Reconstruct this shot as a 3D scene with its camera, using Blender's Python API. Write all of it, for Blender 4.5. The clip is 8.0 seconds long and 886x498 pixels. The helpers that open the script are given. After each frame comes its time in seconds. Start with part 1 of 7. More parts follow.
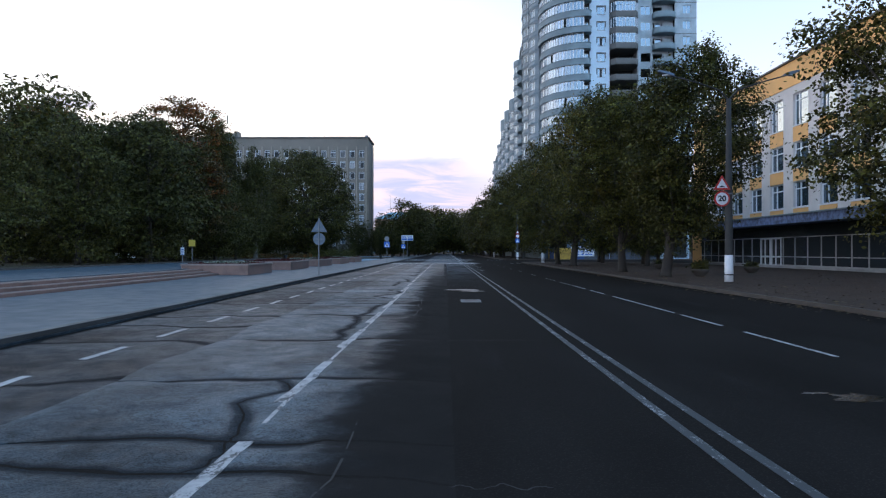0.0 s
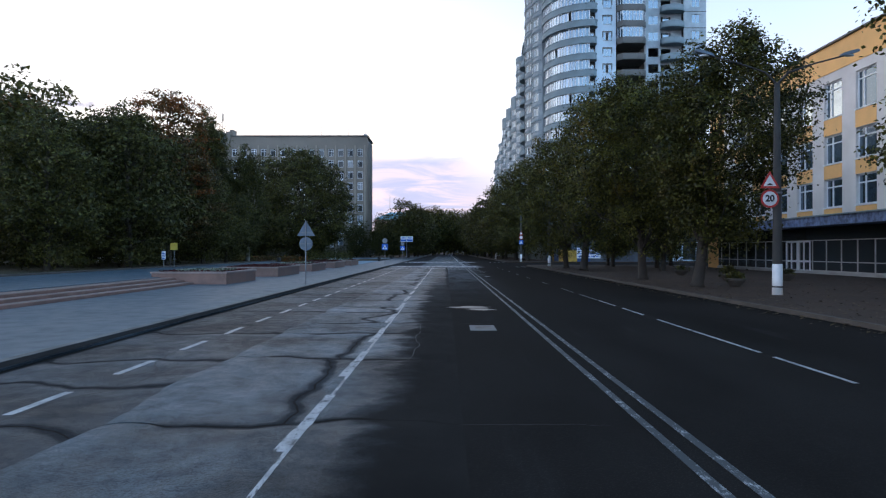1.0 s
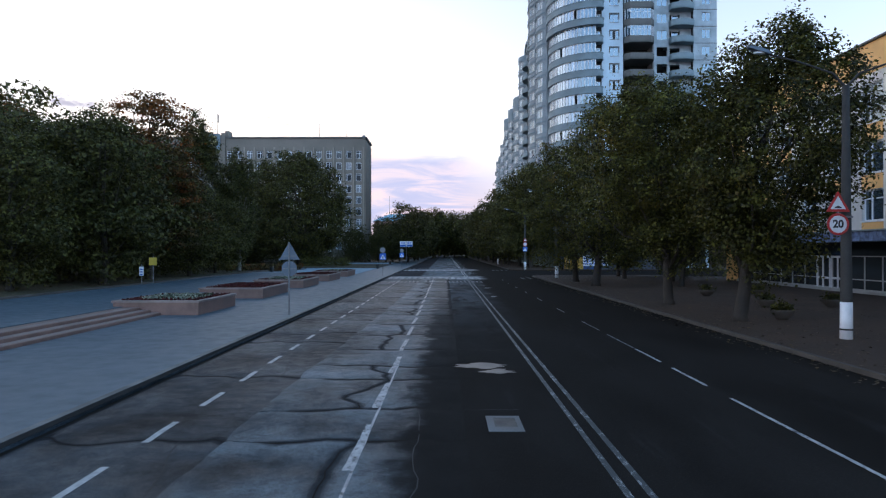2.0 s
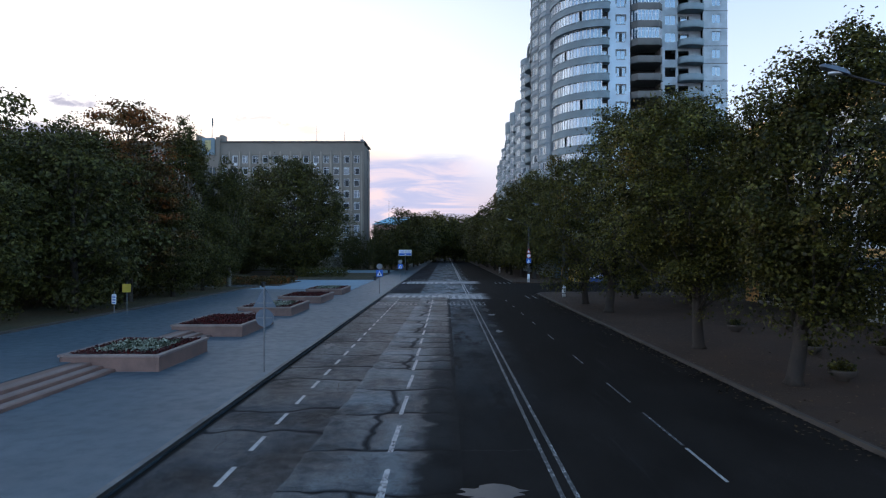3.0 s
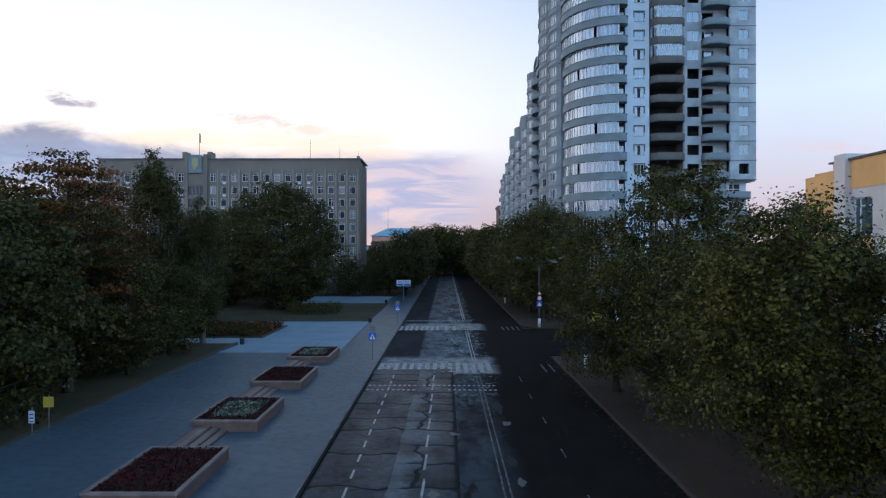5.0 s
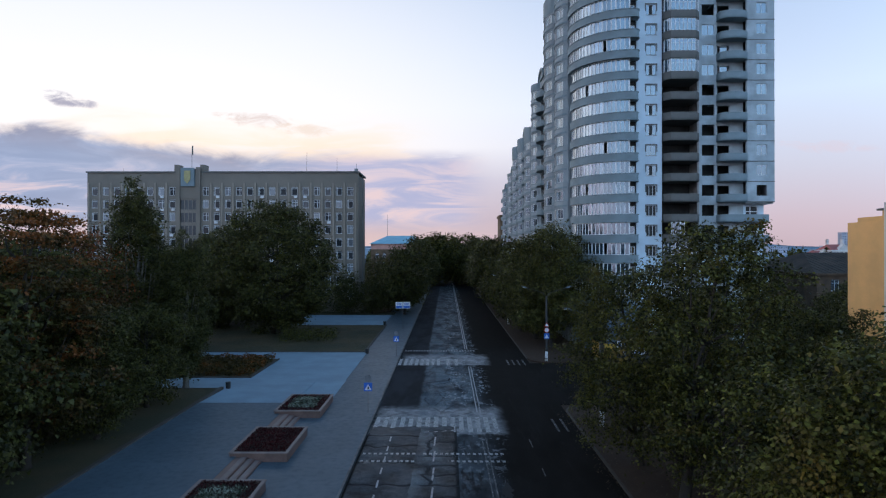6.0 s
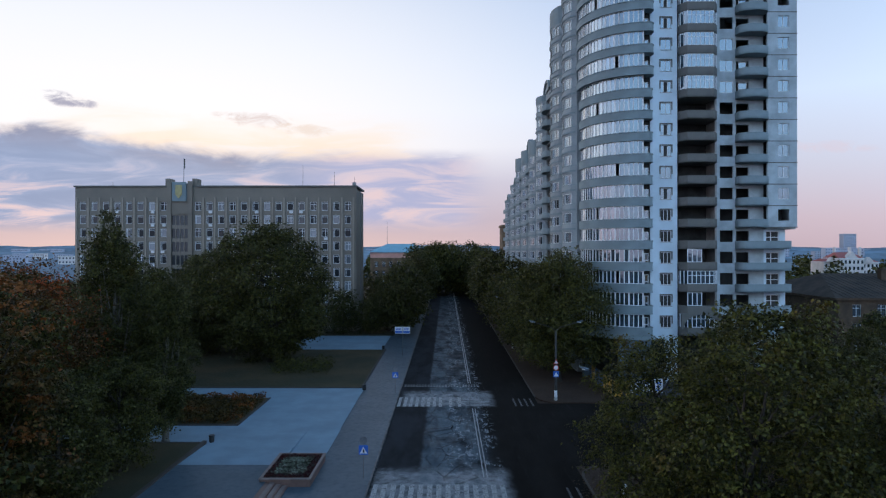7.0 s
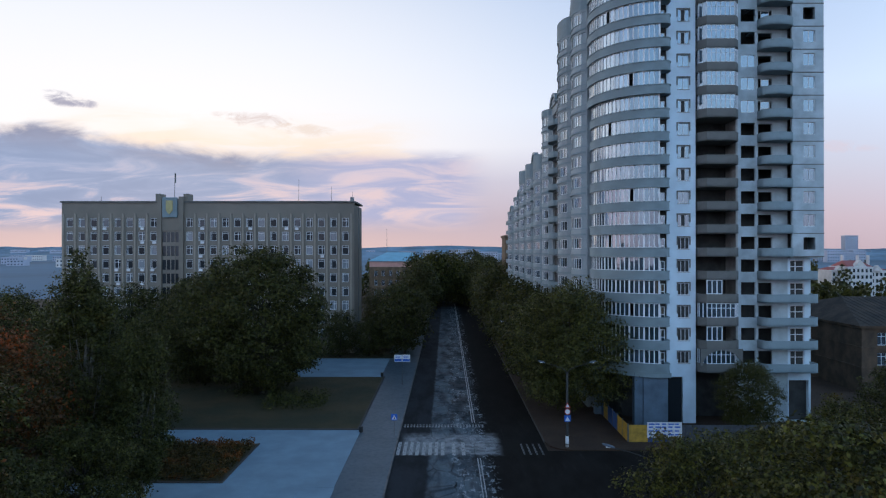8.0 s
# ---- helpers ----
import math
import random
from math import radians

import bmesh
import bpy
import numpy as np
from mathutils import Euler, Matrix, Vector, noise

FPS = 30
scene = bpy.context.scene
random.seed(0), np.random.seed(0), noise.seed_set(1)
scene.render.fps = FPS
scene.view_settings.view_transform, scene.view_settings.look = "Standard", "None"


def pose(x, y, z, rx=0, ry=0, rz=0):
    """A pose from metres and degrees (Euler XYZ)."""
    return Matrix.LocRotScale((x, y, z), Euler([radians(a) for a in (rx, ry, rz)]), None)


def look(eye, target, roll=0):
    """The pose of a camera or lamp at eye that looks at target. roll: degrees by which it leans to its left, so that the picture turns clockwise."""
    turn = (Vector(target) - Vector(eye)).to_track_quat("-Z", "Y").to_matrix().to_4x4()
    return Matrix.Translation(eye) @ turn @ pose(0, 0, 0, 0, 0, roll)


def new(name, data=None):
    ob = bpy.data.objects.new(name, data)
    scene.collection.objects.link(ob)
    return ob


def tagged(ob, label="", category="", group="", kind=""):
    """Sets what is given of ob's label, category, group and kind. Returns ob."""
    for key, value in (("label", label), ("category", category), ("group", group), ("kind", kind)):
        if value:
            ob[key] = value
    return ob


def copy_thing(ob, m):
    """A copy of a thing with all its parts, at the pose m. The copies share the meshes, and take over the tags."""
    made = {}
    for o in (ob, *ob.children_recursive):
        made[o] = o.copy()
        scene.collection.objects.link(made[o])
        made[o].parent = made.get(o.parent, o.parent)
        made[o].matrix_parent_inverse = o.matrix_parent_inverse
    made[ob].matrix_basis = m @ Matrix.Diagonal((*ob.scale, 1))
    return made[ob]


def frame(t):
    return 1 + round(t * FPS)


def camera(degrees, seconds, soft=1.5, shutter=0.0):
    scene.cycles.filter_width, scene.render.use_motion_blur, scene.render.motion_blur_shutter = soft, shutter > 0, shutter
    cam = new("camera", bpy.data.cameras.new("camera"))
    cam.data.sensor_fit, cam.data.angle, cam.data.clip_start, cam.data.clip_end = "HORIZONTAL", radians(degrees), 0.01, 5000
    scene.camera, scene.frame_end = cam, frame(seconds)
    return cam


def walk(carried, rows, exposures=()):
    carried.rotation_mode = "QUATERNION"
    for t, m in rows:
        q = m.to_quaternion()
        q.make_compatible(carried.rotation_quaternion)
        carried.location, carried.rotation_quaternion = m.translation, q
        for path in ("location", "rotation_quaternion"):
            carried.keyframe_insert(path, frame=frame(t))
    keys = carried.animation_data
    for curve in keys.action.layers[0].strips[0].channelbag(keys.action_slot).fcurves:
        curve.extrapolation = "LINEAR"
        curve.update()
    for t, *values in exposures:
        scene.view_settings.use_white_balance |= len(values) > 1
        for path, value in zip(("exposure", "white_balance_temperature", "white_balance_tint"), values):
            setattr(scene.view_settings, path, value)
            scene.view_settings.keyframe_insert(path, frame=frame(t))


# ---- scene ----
import functools

cam = camera(71.0, 8.0, soft=1.2)
# seconds, x, y, z, yaw, pitch; x = 0 is the left stripe of the double line, y runs along the street
ROWS = [
    (0.0, -2.064, 1.474, 1.543, 0.263, 0.218),
    (0.5, -2.134, 3.461, 1.616, 0.265, 0.215),
    (1.0, -2.189, 5.504, 1.884, 0.267, 0.212),
    (1.5, -2.281, 7.576, 2.405, 0.270, 0.208),
    (3.0, -2.370, 13.650, 4.944, 0.277, 0.198),
    (3.5, -2.399, 15.777, 6.123, 0.279, 0.195),
    (4.0, -2.458, 17.996, 7.483, 0.281, 0.192),
    (4.5, -2.561, 20.355, 9.077, 0.284, 0.188),
    (6.0, -2.843, 27.847, 14.732, 0.291, 0.178),
    (6.5, -3.004, 30.433, 16.706, 0.293, 0.175),
    (7.0, -3.137, 33.206, 18.712, 0.295, 0.172),
    (7.5, -3.272, 35.990, 20.733, 0.298, 0.168),
    (8.0, -3.455, 38.772, 22.739, 0.300, 0.165),
]
walk(cam, [(t, pose(x, y, z, 90 + pitch, 0.0, yaw)) for t, x, y, z, yaw, pitch in ROWS],
     exposures=[(0.0, 0.40), (1.5, 0.34), (3.0, 0.18), (4.5, 0.02), (6.0, -0.14), (8.0, -0.18)])

# ---- sky and sun: dawn, sun low behind cloud ahead and to the left ----
SUN_AZ, SUN_EL = radians(-24), radians(7)  # from +y, to the right; above the horizon
world = bpy.data.worlds.new("world")
scene.world = world
world.use_nodes = True


class Nodes:
    """Short hand for building a node tree."""

    def __init__(self, tree):
        self.t = tree
        tree.nodes.clear()

    def n(self, kind, **props):
        node = self.t.nodes.new(kind)
        for key, value in props.items():
            if key == "operation":
                node.operation = value
            elif key == "blend":
                node.data_type, node.blend_type = "RGBA", value
            elif key == "sky":
                node.sky_type = value
            elif key == "feature":
                node.feature = value
            elif key == "interp":
                node.interpolation_type = value
        return node

    def link(self, a, b):
        self.t.links.new(a, b)

    def put(self, value, socket):
        if isinstance(value, bpy.types.NodeSocket):
            self.link(value, socket)
        else:
            socket.default_value = value

    def math(self, op, a, b=0.0, c=0.0, clamp=False):
        m = self.n("ShaderNodeMath", operation=op)
        m.use_clamp = clamp
        for v, s in zip((a, b, c), m.inputs):
            self.put(v, s)
        return m.outputs[0]

    def step(self, v, lo, hi, a=0.0, b=1.0):
        m = self.n("ShaderNodeMapRange", interp="SMOOTHSTEP")
        for value, s in zip((v, lo, hi, a, b), m.inputs):
            self.put(value, s)
        return m.outputs[0]

    def mix(self, fac, a, b, blend="MIX"):
        m = self.n("ShaderNodeMix", blend=blend)
        self.put(fac, m.inputs[0])
        for v, s in ((a, m.inputs[6]), (b, m.inputs[7])):
            self.put((*v, 1.0) if isinstance(v, tuple) and len(v) == 3 else v, s)
        return m.outputs[2]

    def noise(self, vec, scale, detail=4.0, rough=0.55, distort=0.0):
        m = self.n("ShaderNodeTexNoise")
        if vec is not None:
            self.link(vec, m.inputs["Vector"])
        m.inputs["Scale"].default_value, m.inputs["Detail"].default_value = scale, detail
        m.inputs["Roughness"].default_value, m.inputs["Distortion"].default_value = rough, distort
        return m.outputs["Fac"]

    def ramp(self, fac, stops):
        m = self.n("ShaderNodeValToRGB")
        e = m.color_ramp.elements
        while len(e) < len(stops):
            e.new(0.5)
        for el, (p, c) in zip(e, stops):
            el.position, el.color = p, (*c, 1.0)
        self.link(fac, m.inputs[0])
        return m.outputs[0]

    def scaled(self, vec, x, y, z):
        m = self.n("ShaderNodeMapping")
        self.link(vec, m.inputs[0])
        m.inputs["Scale"].default_value = (x, y, z)
        return m.outputs[0]


def build_sky():
    k = Nodes(world.node_tree)
    out, bg = k.n("ShaderNodeOutputWorld"), k.n("ShaderNodeBackground")
    co = k.n("ShaderNodeTexCoord").outputs["Generated"]
    sep = k.n("ShaderNodeSeparateXYZ")
    k.link(co, sep.inputs[0])
    x, y, z = sep.outputs
    el = k.math("MAXIMUM", z, 0.0)
    clear = k.ramp(el, [(0.0, (0.64, 0.49, 0.56)), (0.045, (0.70, 0.57, 0.66)), (0.12, (0.72, 0.73, 0.88)), (0.22, (0.76, 0.90, 1.14)),
                        (0.42, (0.46, 0.63, 0.94)), (0.66, (0.14, 0.25, 0.43)), (1.0, (0.075, 0.14, 0.25))])
    # brighter and whiter towards the dawn; unseen sky behind and left boosted as fill
    side = k.math("ADD", k.math("MULTIPLY", x, -0.707), k.math("MULTIPLY", y, 0.707))
    glow = k.math("MULTIPLY", k.step(side, 0.35, 0.88), k.step(el, 0.72, 0.15))
    lit = k.mix(glow, clear, k.ramp(el, [(0.0, (0.82, 0.60, 0.60)), (0.05, (0.62, 0.52, 0.61)), (0.11, (0.72, 0.66, 0.78)), (0.165, (1.14, 1.10, 1.12)), (0.3, (1.12, 1.12, 1.16))]))
    fall = k.step(side, -0.7, 0.3)
    lit = k.mix(1.0, lit, k.mix(fall, (1.75, 2.15, 2.35), (1.0, 1.0, 1.0)), "MULTIPLY")
    flank = k.math("MULTIPLY", k.step(x, -0.60, -0.92), k.step(el, 0.6, 0.3))
    lit = k.mix(1.0, lit, k.mix(flank, (1.0, 1.0, 1.0), (2.45, 2.45, 2.48)), "MULTIPLY")
    # cloud bank low on the dawn side, softer and streaked towards its right end, with small puffs above
    ahead = k.math("MAXIMUM", y, 0.05)
    right, up = k.math("DIVIDE", x, ahead), k.math("DIVIDE", z, ahead)
    flat = k.n("ShaderNodeCombineXYZ")
    for v, socket in ((right, flat.inputs[0]), (up, flat.inputs[1])):
        k.link(v, socket)
    flat = flat.outputs[0]
    billow = k.noise(k.scaled(flat, 7.0, 16.0, 1.0), 1.0, 7.0, 0.58, 0.5)
    streak = k.noise(k.scaled(flat, 6.0, 34.0, 1.0), 1.0, 6.0, 0.58, 0.9)
    front = k.step(y, 0.15, 0.35)
    crown = k.math("ADD", k.step(right, -0.30, -0.66, 0.157, 0.200), k.math("MULTIPLY", k.math("SUBTRACT", billow, 0.5), k.step(right, -0.05, -0.40, 0.020, 0.060)))
    # warm light caught by thin cloud just above the bank
    warm = k.math("MULTIPLY", k.math("MULTIPLY", k.step(up, k.math("ADD", crown, 0.075), crown), k.step(up, 0.10, 0.15)), k.math("MULTIPLY", k.step(right, -0.72, -0.45), k.step(right, 0.02, -0.16)))
    lit = k.mix(k.math("MULTIPLY", k.math("MULTIPLY", warm, k.step(streak, 0.36, 0.62, 0.30, 0.90)), front), lit, (1.12, 0.93, 0.77))
    body = k.math("MULTIPLY", k.step(up, k.math("ADD", crown, 0.010), k.math("SUBTRACT", crown, 0.016)), k.step(up, 0.024, 0.060))
    body = k.math("MULTIPLY", k.math("MULTIPLY", body, front), k.math("MULTIPLY", k.step(right, 0.085, 0.0), k.step(k.math("ADD", streak, k.step(right, 0.10, -0.30, 0.10, 0.34)), 0.36, 0.56)))
    depth = k.step(up, 0.07, 0.17)
    blue = k.mix(k.step(streak, 0.34, 0.66), (0.270, 0.375, 0.615), (0.385, 0.490, 0.750))
    blue = k.mix(k.math("MULTIPLY", k.step(up, k.math("SUBTRACT", crown, 0.050), k.math("SUBTRACT", crown, 0.012)), k.step(billow, 0.34, 0.62)), blue, (0.265, 0.305, 0.475))
    lilac = k.mix(k.step(streak, 0.38, 0.62), (0.47, 0.505, 0.755), (0.72, 0.645, 0.79))
    cloud = k.mix(k.step(right, -0.12, -0.34), lilac, blue)
    cloud = k.mix(k.math("MULTIPLY", k.math("SUBTRACT", 1.0, depth), k.step(streak, 0.47, 0.68)), cloud, (0.90, 0.70, 0.74))
    rim = k.math("MULTIPLY", k.step(up, k.math("SUBTRACT", crown, 0.016), k.math("ADD", crown, 0.004)), k.step(streak, 0.38, 0.60, 0.15, 0.75))
    cloud = k.mix(rim, cloud, (1.05, 0.84, 0.72))
    lit = k.mix(k.math("MULTIPLY", body, 0.93), lit, cloud)
    ragged = k.math("MULTIPLY", k.math("SUBTRACT", k.noise(k.scaled(flat, 22.0, 55.0, 1.0), 1.0, 6.0, 0.65, 0.8), 0.5), 5.2)
    for cx, cz, wx, wz, slope, tint, strength in ((-0.618, 0.247, 0.034, 0.011, -0.16, (0.40, 0.40, 0.54), 0.9), (-0.590, 0.239, 0.024, 0.007, -0.1, (0.46, 0.46, 0.60), 0.85),
                                                  (-0.305, 0.212, 0.055, 0.013, -0.12, (0.80, 0.66, 0.64), 0.75), (-0.235, 0.196, 0.060, 0.009, -0.10, (0.96, 0.80, 0.70), 0.7),
                                                  (0.615, 0.168, 0.075, 0.010, -0.04, (0.82, 0.70, 0.80), 0.5)):
        dx = k.math("DIVIDE", k.math("SUBTRACT", right, cx), wx)
        dz = k.math("DIVIDE", k.math("SUBTRACT", k.math("SUBTRACT", up, cz), k.math("MULTIPLY", k.math("SUBTRACT", right, cx), slope)), wz)
        far = k.math("ADD", k.math("ADD", k.math("MULTIPLY", dx, dx), k.math("MULTIPLY", dz, dz)), ragged)
        lit = k.mix(k.math("MULTIPLY", k.math("MULTIPLY", k.step(far, 1.3, -0.4), strength), front), lit, tint)
    sky = k.n("ShaderNodeTexSky", sky="NISHITA")
    sky.sun_disc, sky.sun_elevation, sky.sun_rotation = False, SUN_EL, SUN_AZ
    thin = k.mix(1.0, sky.outputs[0], (0.002, 0.002, 0.002), "MULTIPLY")
    k.link(k.mix(1.0, lit, thin, "ADD"), bg.inputs[0])
    bg.inputs[1].default_value = 1.0
    k.link(bg.outputs[0], out.inputs[0])


build_sky()
sun = new("sun", bpy.data.lights.new("sun", "SUN"))
sun.data.energy, sun.data.angle, sun.data.color = 0.18, radians(20), (1.0, 0.88, 0.76)
toward = Vector((math.sin(SUN_AZ) * math.cos(SUN_EL), math.cos(SUN_AZ) * math.cos(SUN_EL), math.sin(SUN_EL)))
sun.matrix_world = look(tuple(toward * 200), (0, 0, 0))


# ---- materials ----
def surface(name, build):
    """A material; build(k) returns colour, roughness, metallic and bump height (with its distance), as values or sockets."""
    m = bpy.data.materials.new(name)
    m.use_nodes = True
    k = Nodes(m.node_tree)
    out, b = k.n("ShaderNodeOutputMaterial"), k.n("ShaderNodeBsdfPrincipled")
    col, rough, metal, bump, dist, *shine = build(k)
    if shine:
        k.put(shine[0], b.inputs["Specular IOR Level"])
    k.put((*col, 1.0) if isinstance(col, tuple) else col, b.inputs["Base Color"])
    k.put(rough, b.inputs["Roughness"])
    k.put(metal, b.inputs["Metallic"])
    if bump is not None:
        bn = k.n("ShaderNodeBump")
        bn.inputs["Strength"].default_value, bn.inputs["Distance"].default_value = 1.0, dist
        k.link(bump, bn.inputs["Height"])
        k.link(bn.outputs[0], b.inputs["Normal"])
    k.link(b.outputs[0], out.inputs[0])
    return m


def place(k):
    return k.n("ShaderNodeTexCoord").outputs["Object"]


def plain(name, col, rough=0.6, metal=0.0, grain=30.0, stain=1.2, amount=0.3, bump=0.002):
    """Paint, metal, stone and the like: fine grain and broad stains."""
    def build(k):
        co = place(k)
        a, b = k.noise(co, stain, 5.0, 0.6), k.noise(co, grain, 3.0)
        dark = tuple(c * (1 - amount) for c in col)
        light = tuple(min(1.0, c * (1 + amount * 0.5)) for c in col)
        c = k.mix(k.step(a, 0.3, 0.7), dark, light)
        c = k.mix(k.math("MULTIPLY", k.step(b, 0.35, 0.75), 0.35), c, dark)
        r = k.step(a, 0.2, 0.8, max(0.02, rough - 0.1), min(1.0, rough + 0.1))
        return c, r, metal, (b if bump else None), bump
    return surface(name, build)


def chips(k, co, scale):
    stone = k.n("ShaderNodeTexVoronoi", feature="F1")
    k.link(co, stone.inputs["Vector"])
    stone.inputs["Scale"].default_value = scale
    return stone.outputs["Distance"]


def cells(k, co, scale):
    """Distance to the nearest edge of a net of cracks."""
    net = k.n("ShaderNodeTexVoronoi", feature="DISTANCE_TO_EDGE")
    k.link(co, net.inputs["Vector"])
    net.inputs["Scale"].default_value = scale
    return net.outputs["Distance"]


def asphalt(k):
    """Newer black asphalt; beyond the first crossing a worn grey strip, cracked and broken open."""
    co = place(k)
    sep = k.n("ShaderNodeSeparateXYZ")
    k.link(co, sep.inputs[0])
    x, y = sep.outputs[0], sep.outputs[1]
    wx = k.math("ADD", x, k.math("MULTIPLY", k.math("SUBTRACT", k.noise(co, 0.35, 4.0), 0.5), 1.2))
    big, grain, stone = k.noise(k.scaled(co, 1.0, 0.35, 1.0), 0.5, 5.0, 0.6), k.noise(co, 95.0, 2.0), chips(k, co, 42.0)
    blot = k.noise(k.scaled(co, 1.0, 0.30, 1.0), 0.45, 6.0, 0.62)
    edge = k.math("ADD", x, k.math("MULTIPLY", k.math("SUBTRACT", k.noise(co, 0.5, 5.0, 0.7), 0.5), 0.7))
    col = k.mix(k.step(big, 0.3, 0.7), (0.0145, 0.0125, 0.0110), (0.0240, 0.0210, 0.0188))
    strip = k.math("MULTIPLY", k.math("MULTIPLY", k.step(edge, -5.6, -5.2), k.step(wx, 1.6, -0.9)), k.math("MAXIMUM", k.step(y, 76.0, 80.0), k.step(y, 24.0, 68.0, 0.0, 0.62)))
    worn = k.mix(k.step(blot, 0.36, 0.60), (0.034, 0.045, 0.053), (0.104, 0.138, 0.160))
    worn = k.mix(k.math("MULTIPLY", k.step(k.noise(k.scaled(co, 1.0, 0.22, 1.0), 0.9, 5.0, 0.7, 0.4), 0.54, 0.62), k.step(edge, -4.0, -2.4)), worn, (0.020, 0.024, 0.028))
    col = k.mix(k.math("MULTIPLY", strip, k.step(y, 300.0, 150.0, 0.35, 0.9)), col, worn)
    aside = k.math("MULTIPLY", k.math("MULTIPLY", k.step(edge, -5.2, -5.6), k.step(y, 84.0, 88.0)), k.step(blot, 0.36, 0.62, 0.14, 0.34))
    col = k.mix(aside, col, (0.085, 0.092, 0.105))
    # pale bands at the crossings, their wet sheen painted into the colour
    jag = k.math("ADD", y, k.math("MULTIPLY", k.math("SUBTRACT", k.noise(co, 0.9, 5.0, 0.7), 0.5), 3.0))
    band = k.math("MULTIPLY", k.math("MULTIPLY", k.step(jag, 77.4, 78.2), k.step(jag, 87.4, 85.0)), k.math("MULTIPLY", k.step(wx, -9.4, -8.6), k.step(wx, 2.6, 1.2)))
    band = k.math("MAXIMUM", band, k.math("MULTIPLY", k.math("MULTIPLY", k.step(jag, 107.5, 109.0), k.step(jag, 117.0, 114.0)), k.math("MULTIPLY", k.step(wx, -9.2, -7.6), k.step(wx, 3.2, 1.9))))
    col = k.mix(k.math("MULTIPLY", band, k.step(k.noise(co, 1.1, 5.0, 0.7), 0.34, 0.60, 0.40, 0.95)), col, (0.225, 0.235, 0.243))
    # faint tracks of paler dust
    dust = k.math("MULTIPLY", k.step(k.noise(k.scaled(co, 1.6, 0.16, 1.0), 1.0, 5.0, 0.65), 0.56, 0.80), k.step(y, 5.0, 30.0, 0.14, 0.30))
    col = k.mix(dust, col, (0.062, 0.060, 0.060))
    # cracks, and pale flecks where the top coat has come away
    net = cells(k, k.scaled(co, 0.55, 0.30, 1.0), 0.9)
    split = k.math("MULTIPLY", k.step(net, 0.055, 0.012), k.math("MULTIPLY", strip, k.step(k.noise(co, 0.5, 3.0), 0.40, 0.55)))
    col = k.mix(k.math("MULTIPLY", split, 0.6), col, (0.010, 0.011, 0.012))
    loose = k.math("MULTIPLY", k.step(y, 60.0, 84.0), k.math("MULTIPLY", k.step(wx, -3.6, -2.2), k.step(wx, 2.2, 1.0)))
    fleck = k.math("MULTIPLY", k.math("MULTIPLY", loose, k.step(k.noise(k.scaled(co, 1.0, 0.55, 1.0), 1.7, 6.0, 0.72, 0.6), 0.545, 0.585)), k.step(blot, 0.42, 0.52))
    col = k.mix(k.math("MULTIPLY", fleck, 0.85), col, (0.29, 0.315, 0.33))
    col = k.mix(k.math("MULTIPLY", k.step(stone, 0.10, 0.40), 0.8), k.mix(1.0, col, (1.7, 1.7, 1.7), "MULTIPLY"), k.mix(1.0, col, (0.8, 0.8, 0.8), "MULTIPLY"))
    slick = k.math("MAXIMUM", k.math("MULTIPLY", band, 0.75), k.math("MULTIPLY", k.math("MULTIPLY", strip, 0.42), k.step(y, 260.0, 140.0, 0.4, 1.0)))
    slick = k.math("MULTIPLY", slick, k.step(k.noise(co, 0.55, 6.0, 0.66), 0.36, 0.62, 0.12, 1.0))
    shine = k.mix(slick, (0.02, 0.02, 0.02), (0.70, 0.70, 0.70))
    rise = k.math("ADD", k.math("MULTIPLY", grain, 0.5), k.math("MULTIPLY", stone, 0.5))
    return col, k.math("SUBTRACT", k.step(big, 0.35, 0.7, 0.80, 0.94), k.math("MULTIPLY", slick, 0.46)), 0.0, rise, 0.005, shine


